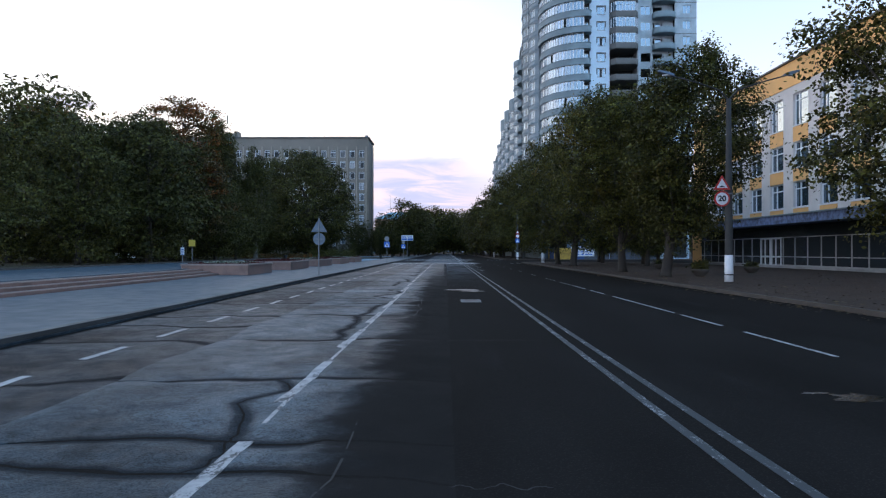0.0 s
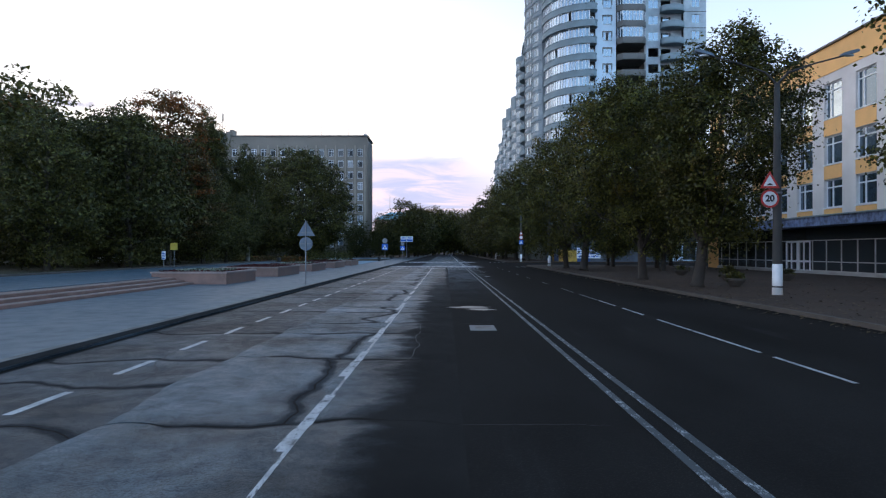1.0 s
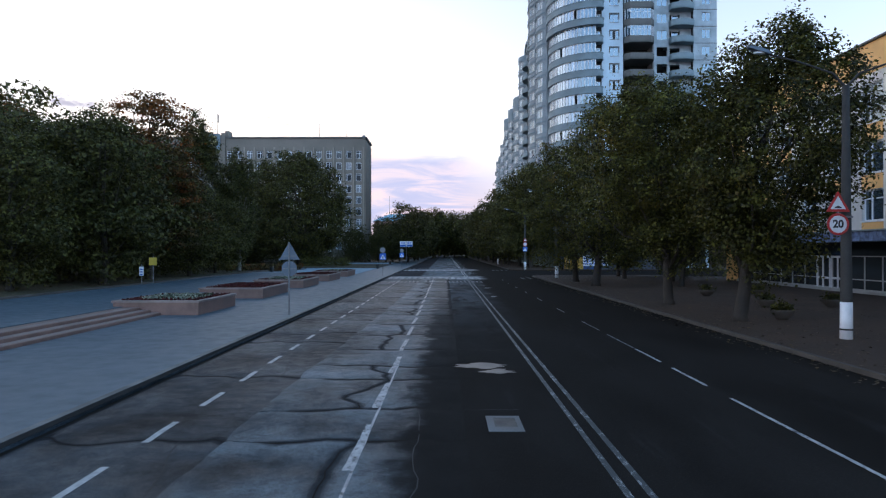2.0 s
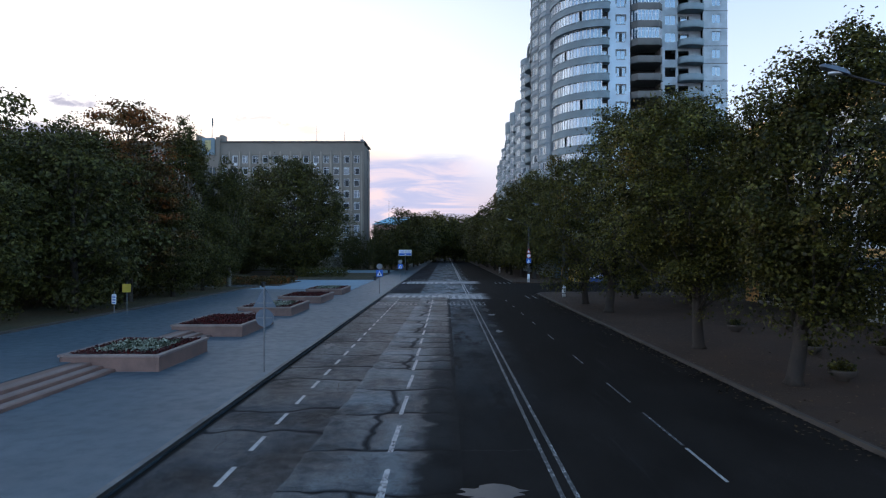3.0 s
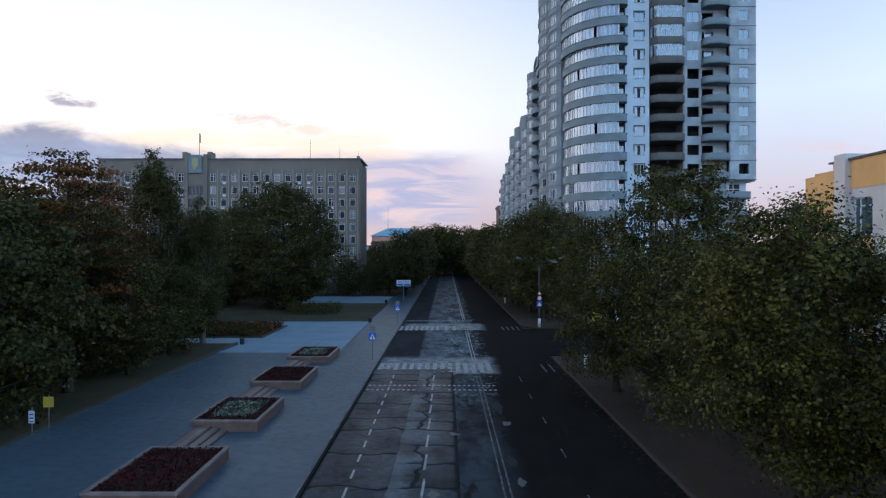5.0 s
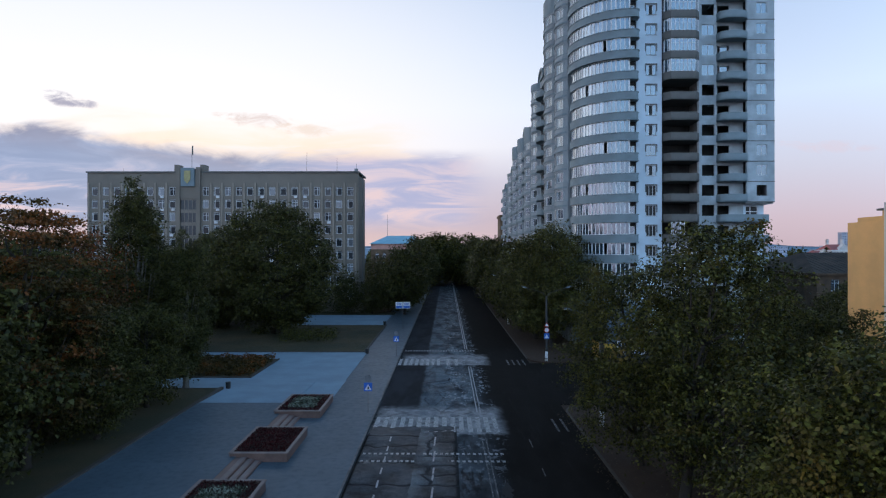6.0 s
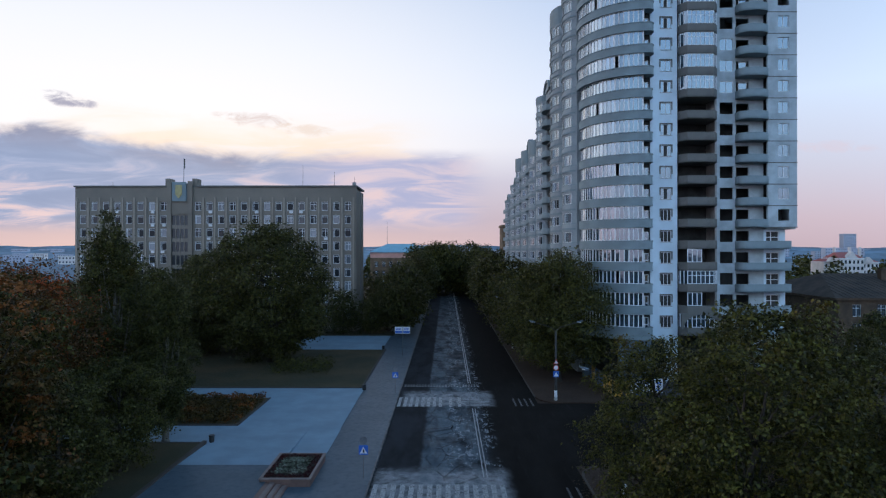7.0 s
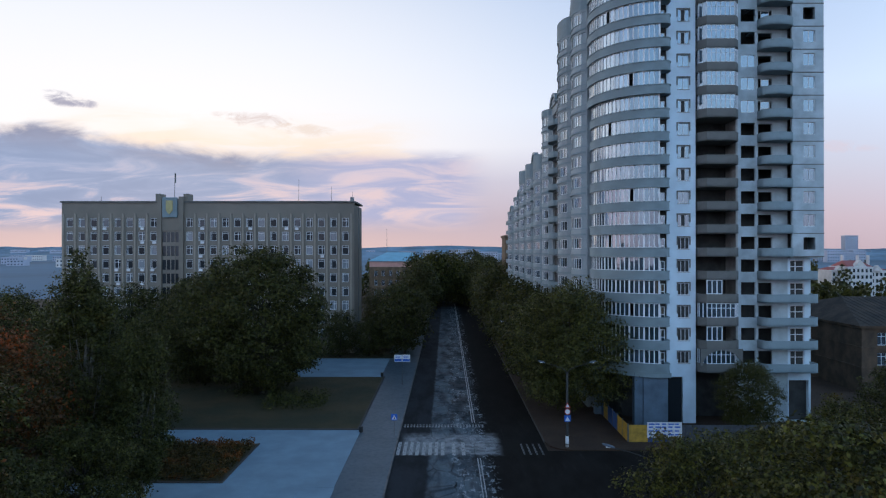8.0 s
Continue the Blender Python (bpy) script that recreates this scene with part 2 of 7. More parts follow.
def old_asphalt(pale, dim, sunk, gloss):
    """Old grey asphalt with coarse chips; dirt and painted-in soft shading darken the sunk joints, and it runs out
    under the newer black coat.
    """
    def build(k):
        co = place(k)
        sep = k.n("ShaderNodeSeparateXYZ")
        k.link(co, sep.inputs[0])
        x, y, z = sep.outputs
        big, mid, grain, stone = k.noise(co, 0.45, 5.0, 0.6), k.noise(co, 2.6, 5.0, 0.6), k.noise(co, 60.0, 3.0, 0.7), chips(k, co, 30.0)
        rnd = k.n("ShaderNodeObjectInfo").outputs["Random"]
        col = k.mix(k.step(big, 0.3, 0.7), dim, pale)
        col = k.mix(k.math("MULTIPLY", rnd, 0.35), col, dim)
        col = k.mix(k.math("MULTIPLY", k.step(mid, 0.50, 0.78), 0.35), col, tuple(c * 0.5 for c in dim))
        dots = k.math("ADD", k.math("MULTIPLY", k.noise(co, 13.0, 3.0, 0.7), 0.3), k.math("MULTIPLY", k.noise(co, 55.0, 2.0, 0.8), 0.7))
        col = k.mix(k.step(dots, 0.42, 0.60), k.mix(1.0, col, (2.1, 2.1, 2.1), "MULTIPLY"), k.mix(1.0, col, (0.55, 0.55, 0.55), "MULTIPLY"))
        # low rims darker: joint dirt plus soft shading put into the colour
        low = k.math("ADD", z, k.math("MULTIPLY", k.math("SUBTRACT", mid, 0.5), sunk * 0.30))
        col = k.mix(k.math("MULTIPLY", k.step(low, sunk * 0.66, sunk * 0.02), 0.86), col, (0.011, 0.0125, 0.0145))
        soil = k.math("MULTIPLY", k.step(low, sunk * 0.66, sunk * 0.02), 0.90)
        wx = k.math("ADD", x, k.math("MULTIPLY", k.math("SUBTRACT", k.noise(co, 0.9, 5.0, 0.6), 0.5), 1.9))
        coat = k.math("MULTIPLY", k.step(wx, -3.7, -2.7), k.step(y, 22.0, 58.0, 1.0, 0.50))
        col = k.mix(coat, col, k.mix(k.step(big, 0.3, 0.7), (0.0145, 0.0125, 0.0110), (0.0240, 0.0210, 0.0188)))
        damp = k.step(k.noise(co, 0.22, 4.0, 0.6), 0.40, 0.62, 0.35, 1.5)
        sheen = k.math("MULTIPLY", damp, gloss)
        shine = k.mix(k.math("MAXIMUM", coat, soil), sheen, (0.04, 0.04, 0.04))
        rise = k.math("ADD", k.math("MULTIPLY", grain, 1.4), k.math("MULTIPLY", stone, 0.25))
        return col, k.math("MAXIMUM", k.step(mid, 0.3, 0.7, 0.40, 0.56), k.math("MULTIPLY", k.math("MAXIMUM", coat, soil), 0.85)), 0.0, rise, 0.006, shine
    return build


def worn_paint(keep):
    """Road paint; keep is the share that is still there, the rest chipped off along the traffic."""
    def build(k):
        co = place(k)
        a, b, c = k.noise(co, 1.1, 5.0, 0.7), k.noise(k.scaled(co, 1.0, 0.45, 1.0), 11.0, 5.0, 0.75), k.noise(co, 55.0, 3.0, 0.7)
        left = k.math("ADD", k.math("ADD", k.math("MULTIPLY", a, 0.30), k.math("MULTIPLY", b, 0.48)), k.math("MULTIPLY", c, 0.22))
        gone = k.step(left, keep, keep + 0.06)
        paint = k.mix(k.step(k.noise(co, 4.0, 4.0, 0.7), 0.35, 0.7), (0.46, 0.46, 0.455), (0.25, 0.255, 0.255))
        return k.mix(gone, paint, (0.040, 0.044, 0.046)), 0.6, 0.0, b, 0.003
    return build


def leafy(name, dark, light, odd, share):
    """Leaves, each one of its own tone, with a share in another colour; pale and dark sprays stand in for lit and
    shaded clumps.
    """
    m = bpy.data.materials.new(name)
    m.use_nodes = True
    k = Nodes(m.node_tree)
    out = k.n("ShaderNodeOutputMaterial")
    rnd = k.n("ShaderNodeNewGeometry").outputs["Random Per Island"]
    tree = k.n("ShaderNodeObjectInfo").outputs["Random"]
    # paler and darker patches painted as lit and shaded sprays of leaves
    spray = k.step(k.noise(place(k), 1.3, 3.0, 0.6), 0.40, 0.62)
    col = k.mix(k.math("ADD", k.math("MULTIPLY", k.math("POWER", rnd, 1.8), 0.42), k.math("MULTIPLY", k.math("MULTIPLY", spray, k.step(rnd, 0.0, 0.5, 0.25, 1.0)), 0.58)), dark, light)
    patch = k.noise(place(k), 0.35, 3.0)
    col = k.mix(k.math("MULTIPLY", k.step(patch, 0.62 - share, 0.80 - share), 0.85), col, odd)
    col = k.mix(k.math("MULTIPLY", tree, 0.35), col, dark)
    b = k.n("ShaderNodeBsdfPrincipled")
    k.link(col, b.inputs["Base Color"])
    b.inputs["Roughness"].default_value, b.inputs["Specular IOR Level"].default_value = 0.48, 0.20
    tr = k.n("ShaderNodeBsdfTranslucent")
    k.link(col, tr.inputs[0])
    mx = k.n("ShaderNodeMixShader")
    mx.inputs[0].default_value = 0.24
    k.link(b.outputs[0], mx.inputs[1])
    k.link(tr.outputs[0], mx.inputs[2])
    k.link(mx.outputs[0], out.inputs[0])
    return m


def paving(k):
    co = place(k)
    a, b, c = k.noise(co, 0.25, 5.0, 0.6), k.noise(co, 2.0, 5.0, 0.6), k.noise(co, 60.0, 2.0)
    col = k.mix(k.step(a, 0.3, 0.7), (0.066, 0.092, 0.110), (0.086, 0.117, 0.138))
    col = k.mix(k.math("MULTIPLY", k.step(b, 0.5, 0.75), 0.4), col, (0.044, 0.055, 0.066))
    return col, k.step(b, 0.3, 0.7, 0.44, 0.56), 0.0, c, 0.001, 0.38


def lawn_mat(k):
    co = place(k)
    a, b = k.noise(co, 0.12, 5.0, 0.6), k.noise(co, 9.0, 4.0, 0.7)
    col = k.mix(k.step(a, 0.35, 0.68), (0.036, 0.033, 0.011), (0.100, 0.062, 0.022))
    return k.mix(k.math("MULTIPLY", b, 0.6), col, (0.03, 0.034, 0.014)), 0.9, 0.0, b, 0.05


def earth_mat(k):
    co = place(k)
    a, b = k.noise(co, 0.3, 5.0, 0.6), k.noise(co, 14.0, 4.0, 0.7)
    col = k.mix(k.step(a, 0.35, 0.68), (0.031, 0.0145, 0.0065), (0.048, 0.0245, 0.0120))
    return k.mix(k.math("MULTIPLY", k.step(b, 0.5, 0.75), 0.5), col, (0.030, 0.0165, 0.0085)), 0.9, 0.0, b, 0.02


def glass_mat(name, tint, rough=0.04, dull=0.21, bright=0.42):
    def build(k):
        co = place(k)
        a = k.noise(co, 0.9, 2.0)
        rnd = k.n("ShaderNodeObjectInfo").outputs["Random"]
        return k.mix(k.math("MULTIPLY", rnd, 0.6), tint, tuple(c * 0.4 for c in tint)), rough, 0.0, a, 0.006, k.step(k.n("ShaderNodeNewGeometry").outputs["Random Per Island"], 0.0, 1.0, dull, bright)
    m = surface(name, build)
    b = next(n for n in m.node_tree.nodes if n.type == "BSDF_PRINCIPLED")
    b.inputs["IOR"].default_value = 3.6
    b.inputs["Specular Tint"].default_value = (0.72, 0.88, 1.0, 1.0)
    return m


ASPHALT = surface("asphalt", asphalt)
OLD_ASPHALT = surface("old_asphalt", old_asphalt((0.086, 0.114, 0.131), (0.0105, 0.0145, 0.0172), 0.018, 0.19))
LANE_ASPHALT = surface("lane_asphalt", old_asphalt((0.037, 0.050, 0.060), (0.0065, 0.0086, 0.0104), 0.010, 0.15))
PAINT = surface("road_paint", worn_paint(0.505))
PAINT_FRESH = surface("fresher_road_paint", worn_paint(0.57))
PAINT_OLD = surface("scuffed_road_paint", worn_paint(0.42))
KERB_DARK = plain("dark_kerb_stone", (0.034, 0.032, 0.030), 0.85, 0.0, 30.0, 1.0, 0.4, 0.004)
TAR = plain("crack_filler", (0.012, 0.012, 0.013), 0.7, 0.0, 40.0, 2.0, 0.4)
PAVING = surface("pavement_asphalt", paving)
for damp in (PAVING, OLD_ASPHALT, LANE_ASPHALT):  # cool sky colour put into the tint of their reflection
    next(n for n in damp.node_tree.nodes if n.type == "BSDF_PRINCIPLED").inputs["Specular Tint"].default_value = (0.46, 0.76, 1.0, 1.0)
CONCRETE = plain("concrete", (0.36, 0.36, 0.35), 0.8, 0.0, 25.0, 0.8, 0.3, 0.004)
SLAB = plain("plaza_slab", (0.215, 0.310, 0.375), 0.75, 0.0, 30.0, 0.3, 0.2, 0.003)
KERB = plain("kerb_stone", (0.072, 0.060, 0.050), 0.8, 0.0, 30.0, 1.0, 0.4, 0.004)
# kerb top painted paler, as the edge that catches light
KERB_CAP = plain("lit_kerb_top", (0.175, 0.175, 0.172), 0.8, 0.0, 30.0, 0.8, 0.55, 0.004)
RIM = plain("pale_pink_granite", (0.36 * 0.72, 0.27 * 0.70, 0.235 * 0.70), 0.6, 0.0, 45.0, 1.5, 0.3, 0.002)
GRANITE = plain("red_granite", (0.20, 0.115, 0.090), 0.55, 0.0, 45.0, 1.5, 0.3, 0.002)
LAWN, EARTH = surface("lawn", lawn_mat), surface("earth", earth_mat)
BARK = plain("bark", (0.040, 0.031, 0.024), 0.9, 0.0, 12.0, 1.5, 0.5, 0.03)
PALE_BARK = plain("pale_bark", (0.15, 0.14, 0.12), 0.85, 0.0, 9.0, 1.4, 0.5, 0.02)
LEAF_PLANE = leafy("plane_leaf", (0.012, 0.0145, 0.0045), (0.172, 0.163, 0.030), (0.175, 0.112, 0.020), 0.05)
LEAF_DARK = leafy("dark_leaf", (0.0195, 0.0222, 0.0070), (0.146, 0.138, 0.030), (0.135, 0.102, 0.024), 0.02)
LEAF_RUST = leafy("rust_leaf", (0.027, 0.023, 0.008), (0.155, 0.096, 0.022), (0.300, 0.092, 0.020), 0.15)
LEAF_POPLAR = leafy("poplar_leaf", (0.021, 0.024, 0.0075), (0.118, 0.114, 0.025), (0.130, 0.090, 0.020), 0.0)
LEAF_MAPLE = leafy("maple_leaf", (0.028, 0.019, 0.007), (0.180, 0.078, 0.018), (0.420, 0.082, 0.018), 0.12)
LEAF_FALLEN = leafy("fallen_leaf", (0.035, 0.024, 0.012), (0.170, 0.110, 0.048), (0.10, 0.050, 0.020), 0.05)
RENDER_BLUE = plain("pale_blue_render", (0.61, 0.745, 0.83), 0.8, 0.0, 20.0, 0.25, 0.16, 0.003)
RENDER_GREY = plain("grey_render", (0.425, 0.50, 0.53), 0.85, 0.0, 18.0, 0.35, 0.30, 0.004)
WING_RENDER = plain("wing_render", (0.29, 0.335, 0.355), 0.85, 0.0, 18.0, 0.3, 0.25, 0.004)
BAND = plain("grey_balcony_band", (0.205, 0.268, 0.290), 0.75, 0.0, 20.0, 0.5, 0.2, 0.002)
BAND_DARK = plain("dark_balcony_band", (0.135, 0.135, 0.125), 0.8, 0.0, 20.0, 0.5, 0.25, 0.002)
RAW = plain("raw_concrete", (0.33, 0.325, 0.31), 0.9, 0.0, 14.0, 0.6, 0.35, 0.006)
UPVC = plain("white_plastic_frame", (0.72, 0.74, 0.76), 0.45, 0.0, 50.0, 2.0, 0.08, 0.0)
# street-level render, the trees' shade put into its colour
STREET_GREY = plain("tree_shaded_blue_render", (0.115, 0.165, 0.215), 0.85, 0.0, 18.0, 0.5, 0.35, 0.003)
GLASS = glass_mat("window_glass", (0.035, 0.060, 0.085))
GLASS_WING = glass_mat("wing_window_glass", (0.030, 0.042, 0.055), 0.04, 0.14, 0.62)
GLASS_DULL = glass_mat("dull_window_glass", (0.03, 0.036, 0.042), 0.06)
next(n for n in GLASS_DULL.node_tree.nodes if n.type == "BSDF_PRINCIPLED").inputs["IOR"].default_value = 1.7
# dark colour that stands in for the shade of deep, unlit rooms
PAINTED_SHADE = plain("shade_painted_interior", (0.055, 0.057, 0.056), 0.95, 0.0, 10.0, 0.6, 0.5, 0.004)
STONE = plain("office_cladding", (0.226, 0.196, 0.160), 0.85, 0.0, 12.0, 0.12, 0.22, 0.004)
STONE_LIGHT = plain("office_pilaster", (0.325, 0.283, 0.232), 0.85, 0.0, 12.0, 0.3, 0.15, 0.003)
YELLOW = plain("yellow_render", (0.78, 0.44, 0.165), 0.8, 0.0, 16.0, 0.35, 0.14, 0.003)
WHITE_WALL = plain("white_render", (0.63, 0.60, 0.57), 0.8, 0.0, 16.0, 0.4, 0.14, 0.003)
SLATE = plain("blue_canopy_cladding", (0.17, 0.235, 0.40), 0.55, 0.0, 12.0, 2.6, 0.72, 0.003)
SHOP_FRAME = plain("pale_shopfront_frame", (0.40, 0.40, 0.39), 0.5, 0.1, 30.0, 2.0, 0.2, 0.0)
def office_panes(k):
    """Office panes: most of them dark, some paler for blinds and bluish sky reflections put into the colour."""
    rnd = k.n("ShaderNodeObjectInfo").outputs["Random"]
    pane_co = k.n("ShaderNodeTexCoord").outputs["Object"]
    return k.mix(k.step(rnd, 0.50, 1.0), (0.024, 0.029, 0.034), (0.25, 0.28, 0.31)), 0.12, 0.0, k.noise(pane_co, 0.9, 2.0), 0.004, k.step(rnd, 0.25, 1.0, 0.12, 0.8)


GLASS_OFFICE = surface("office_glass", office_panes)
ROOF = plain("dark_roofing", (0.062, 0.046, 0.034), 0.9, 0.0, 3.0, 0.35, 0.75, 0.01)
BACKPLATE = plain("bare_aluminium", (0.105, 0.135, 0.170), 0.55, 0.1, 40.0, 2.0, 0.25, 0.001)
STEEL = plain("grey_steel", (0.20, 0.21, 0.22), 0.5, 0.6, 40.0, 2.0, 0.25, 0.001)
POLE = plain("pole_concrete", (0.045, 0.043, 0.040), 0.85, 0.0, 18.0, 1.2, 0.35, 0.004)
WHITE = plain("white_enamel", (0.72, 0.73, 0.74), 0.5, 0.0, 30.0, 3.0, 0.12, 0.0)
RED = plain("red_enamel", (0.50, 0.035, 0.03), 0.5, 0.0, 30.0, 3.0, 0.15, 0.0)
BLACK = plain("black_enamel", (0.02, 0.02, 0.02), 0.5, 0.0, 30.0, 3.0, 0.2, 0.0)
FENCE_BLUE = plain("faded_blue_sheet", (0.03, 0.085, 0.24), 0.6, 0.0, 30.0, 1.5, 0.35, 0.002)
FENCE_YELLOW = plain("faded_yellow_sheet", (0.48, 0.28, 0.04), 0.6, 0.0, 30.0, 1.5, 0.35, 0.002)
FENCE_GREY = plain("grey_sheet", (0.07, 0.08, 0.095), 0.6, 0.0, 30.0, 1.5, 0.35, 0.002)
BLUE = plain("blue_enamel", (0.02, 0.13, 0.52), 0.5, 0.0, 30.0, 3.0, 0.15, 0.0)
SIGN_YELLOW = plain("yellow_enamel", (0.50, 0.36, 0.05), 0.5, 0.0, 30.0, 3.0, 0.15, 0.0)
OLD_RENDER = plain("dark_brown_render", (0.098, 0.066, 0.042), 0.92, 0.0, 9.0, 0.5, 0.55, 0.008)
BRICK = plain("brown_render", (0.170, 0.115, 0.070), 0.9, 0.0, 14.0, 0.4, 0.45, 0.006)
PINK = plain("pink_render", (0.62, 0.33, 0.27), 0.85, 0.0, 14.0, 0.4, 0.15, 0.003)
ROOF_BLUE = plain("pale_metal_roof", (0.24, 0.47, 0.57), 0.5, 0.1, 14.0, 0.4, 0.15, 0.003)
SOIL = plain("flowerbed_soil", (0.045, 0.030, 0.022), 0.95, 0.0, 14.0, 1.5, 0.4, 0.02)
FLOWER_RED = leafy("red_flower", (0.035, 0.008, 0.008), (0.135, 0.020, 0.018), (0.05, 0.016, 0.012), 0.0)
FLOWER_WHITE = leafy("white_flower", (0.022, 0.034, 0.013), (0.66, 0.70, 0.56), (0.12, 0.16, 0.07), 0.0)
# haze of the distance is mixed into FAR_WALL and FAR_GREY
FAR_WALL = plain("haze_tinted_wall", (0.40, 0.43, 0.50), 0.9, 0.0, 3.0, 0.05, 0.15, 0.0)
FAR_GREY = plain("haze_tinted_grey_wall", (0.36, 0.39, 0.45), 0.9, 0.0, 3.0, 0.05, 0.2, 0.0)
FAR_RED = plain("far_red_roof", (0.36, 0.11, 0.10), 0.8, 0.0, 3.0, 0.05, 0.2, 0.0)
# blue distance haze painted into the hill colour
HILL = plain("haze_tinted_hill", (0.128, 0.232, 0.315), 1.0, 0.0, 0.05, 0.008, 0.5, 0.0)


# ---- building blocks ----
class Shape:
    """Gathers boxes, tubes and prisms into one mesh."""

    def __init__(self):
        self.v, self.f = [], []

    def add(self, verts, faces):
        base = len(self.v)
        self.v += [tuple(p) for p in verts]
        self.f += [tuple(i + base for i in face) for face in faces]
        return self

    def box(self, x0, x1, y0, y1, z0, z1):
        return self.add([(x0, y0, z0), (x1, y0, z0), (x1, y1, z0), (x0, y1, z0), (x0, y0, z1), (x1, y0, z1), (x1, y1, z1), (x0, y1, z1)],
                        [(0, 3, 2, 1), (4, 5, 6, 7), (0, 1, 5, 4), (1, 2, 6, 5), (2, 3, 7, 6), (3, 0, 4, 7)])

    def soft_box(self, x0, x1, y0, y1, z0, z1, b):
        """A box whose upright edges and top edges are chamfered by b."""
        ring = lambda e, z: [(x0 + b + e, y0 + e, z), (x1 - b - e, y0 + e, z), (x1 - e, y0 + b + e, z), (x1 - e, y1 - b - e, z), (x1 - b - e, y1 - e, z), (x0 + b + e, y1 - e, z), (x0 + e, y1 - b - e, z), (x0 + e, y0 + b + e, z)]
        return self.loft([ring(0, z0), ring(0, z1 - b), ring(b, z1)])

    def loft(self, rings, caps=True, closed=True):
        n, base = len(rings[0]), len(self.v)
        self.v += [tuple(p) for r in rings for p in r]
        for r in range(len(rings) - 1):
            for i in range(n if closed else n - 1):
                a, b = base + r * n + i, base + r * n + (i + 1) % n
                self.f.append((a, b, b + n, a + n))
        if caps and closed:
            self.f.append(tuple(base + i for i in reversed(range(n))))
            self.f.append(tuple(base + (len(rings) - 1) * n + i for i in range(n)))
        return self

    def prism(self, outline, z0, z1):
        """An upright prism over an outline that runs anticlockwise."""
        return self.loft([[(x, y, z0) for x, y in outline], [(x, y, z1) for x, y in outline]])

    def tube(self, points, radii, sides=8):
        rings = []
        for i, p in enumerate(points):
            p = Vector(p)
            way = (Vector(points[min(i + 1, len(points) - 1)]) - Vector(points[max(i - 1, 0)])).normalized()
            side = way.cross((0, 0, 1) if abs(way.z) < 0.9 else (1, 0, 0)).normalized()
            up = side.cross(way)
            r = radii[i]
            rings.append([p + r * (math.cos(a) * side + math.sin(a) * up) for a in (2 * math.pi * j / sides for j in range(sides))])
        return self.loft(rings)

    def disc(self, x, y, z, r, thick, sides=28):
        """An upright disc that faces -y."""
        ring = lambda yy: [(x + r * math.cos(a), yy, z + r * math.sin(a)) for a in (2 * math.pi * j / sides for j in range(sides))]
        return self.loft([ring(y), ring(y + thick)])

    def slab_xz(self, outline, y0, y1):
        """A plate that faces -y, over an outline in x and z."""
        return self.loft([[(x, y0, z) for x, z in outline], [(x, y1, z) for x, z in outline]])

    def mesh(self, name, smooth=False):
        m = bpy.data.meshes.new(name)
        m.from_pydata(self.v, [], self.f)
        if smooth:
            m.polygons.foreach_set("use_smooth", [True] * len(m.polygons))
        m.update()
        return m


def part(name, shape, material, parent=None, label="", at=None, smooth=False):
    """One mesh object, from a Shape or a mesh, under a thing or a part."""
    data = shape.mesh(name, smooth) if isinstance(shape, Shape) else shape
    if not data.materials:
        data.materials.append(material)
    ob = new(name, data)
    if at is not None:
        ob.matrix_basis = at if isinstance(at, Matrix) else Matrix.Translation(at)
    if parent is not None:
        ob.parent = parent
    return tagged(ob, label)


def thing(name, at, label, category, group="", kind=""):
    ob = new(name)
    ob.empty_display_size = 0.2
    ob.matrix_basis = at if isinstance(at, Matrix) else Matrix.Translation(at)
    return tagged(ob, label, category, group, kind)


def structure(name, shape, material, label, category, at=None):
    return tagged(part(name, shape, material, None, "", at), label, category, "", "structure")


def rect(x0, x1, y0, y1):
    return [(x0, y0), (x1, y0), (x1, y1), (x0, y1)]

# ---- ground, road and pavements ----
g = Shape()
g.box(-4500, 4500, -2500, 4500, -0.6, -0.06)
structure("ground", g, EARTH, "dark earth and rough grass under the town", "ground")

L_KERB, R_KERB, WALK = -9.2, 8.1, 0.12
road = structure("road", Shape().prism(rect(L_KERB, R_KERB, -40, 420), -0.3, 0.0), ASPHALT, "worn grey asphalt street with cracks and faded markings", "road")
structure("road_side", Shape().prism(rect(R_KERB, 75, 87.5, 109.5), -0.3, -0.004), ASPHALT, "dark asphalt side street joining the main street", "road")
structure("pavement_left", Shape().prism(rect(-16.1, L_KERB - 0.16, -40, 420), -0.3, WALK), PAVING, "smooth blue-grey asphalt pavement beside the street", "pavement")
near_walk = [(R_KERB + 0.16, -40), (27, -40), (27, 87.5), (10.9, 87.5), (9.5, 87.0), (8.6, 86.0), (R_KERB + 0.16, 84.5)]
structure("pavement_right_near", Shape().prism(near_walk, -0.3, WALK), EARTH, "brown earthy pavement strewn with leaves under the trees", "pavement")
structure("pavement_right_far", Shape().prism([(R_KERB + 0.16, 112.5), (8.6, 111.0), (9.5, 110.0), (10.9, 109.5), (75, 109.5), (75, 131), (18, 131), (18, 420), (R_KERB + 0.16, 420)], -0.3, WALK),
          EARTH, "dark dusty pavement before the tall apartment tower", "pavement")

# kerbs: stones laid end to end
rng = random.Random(4)


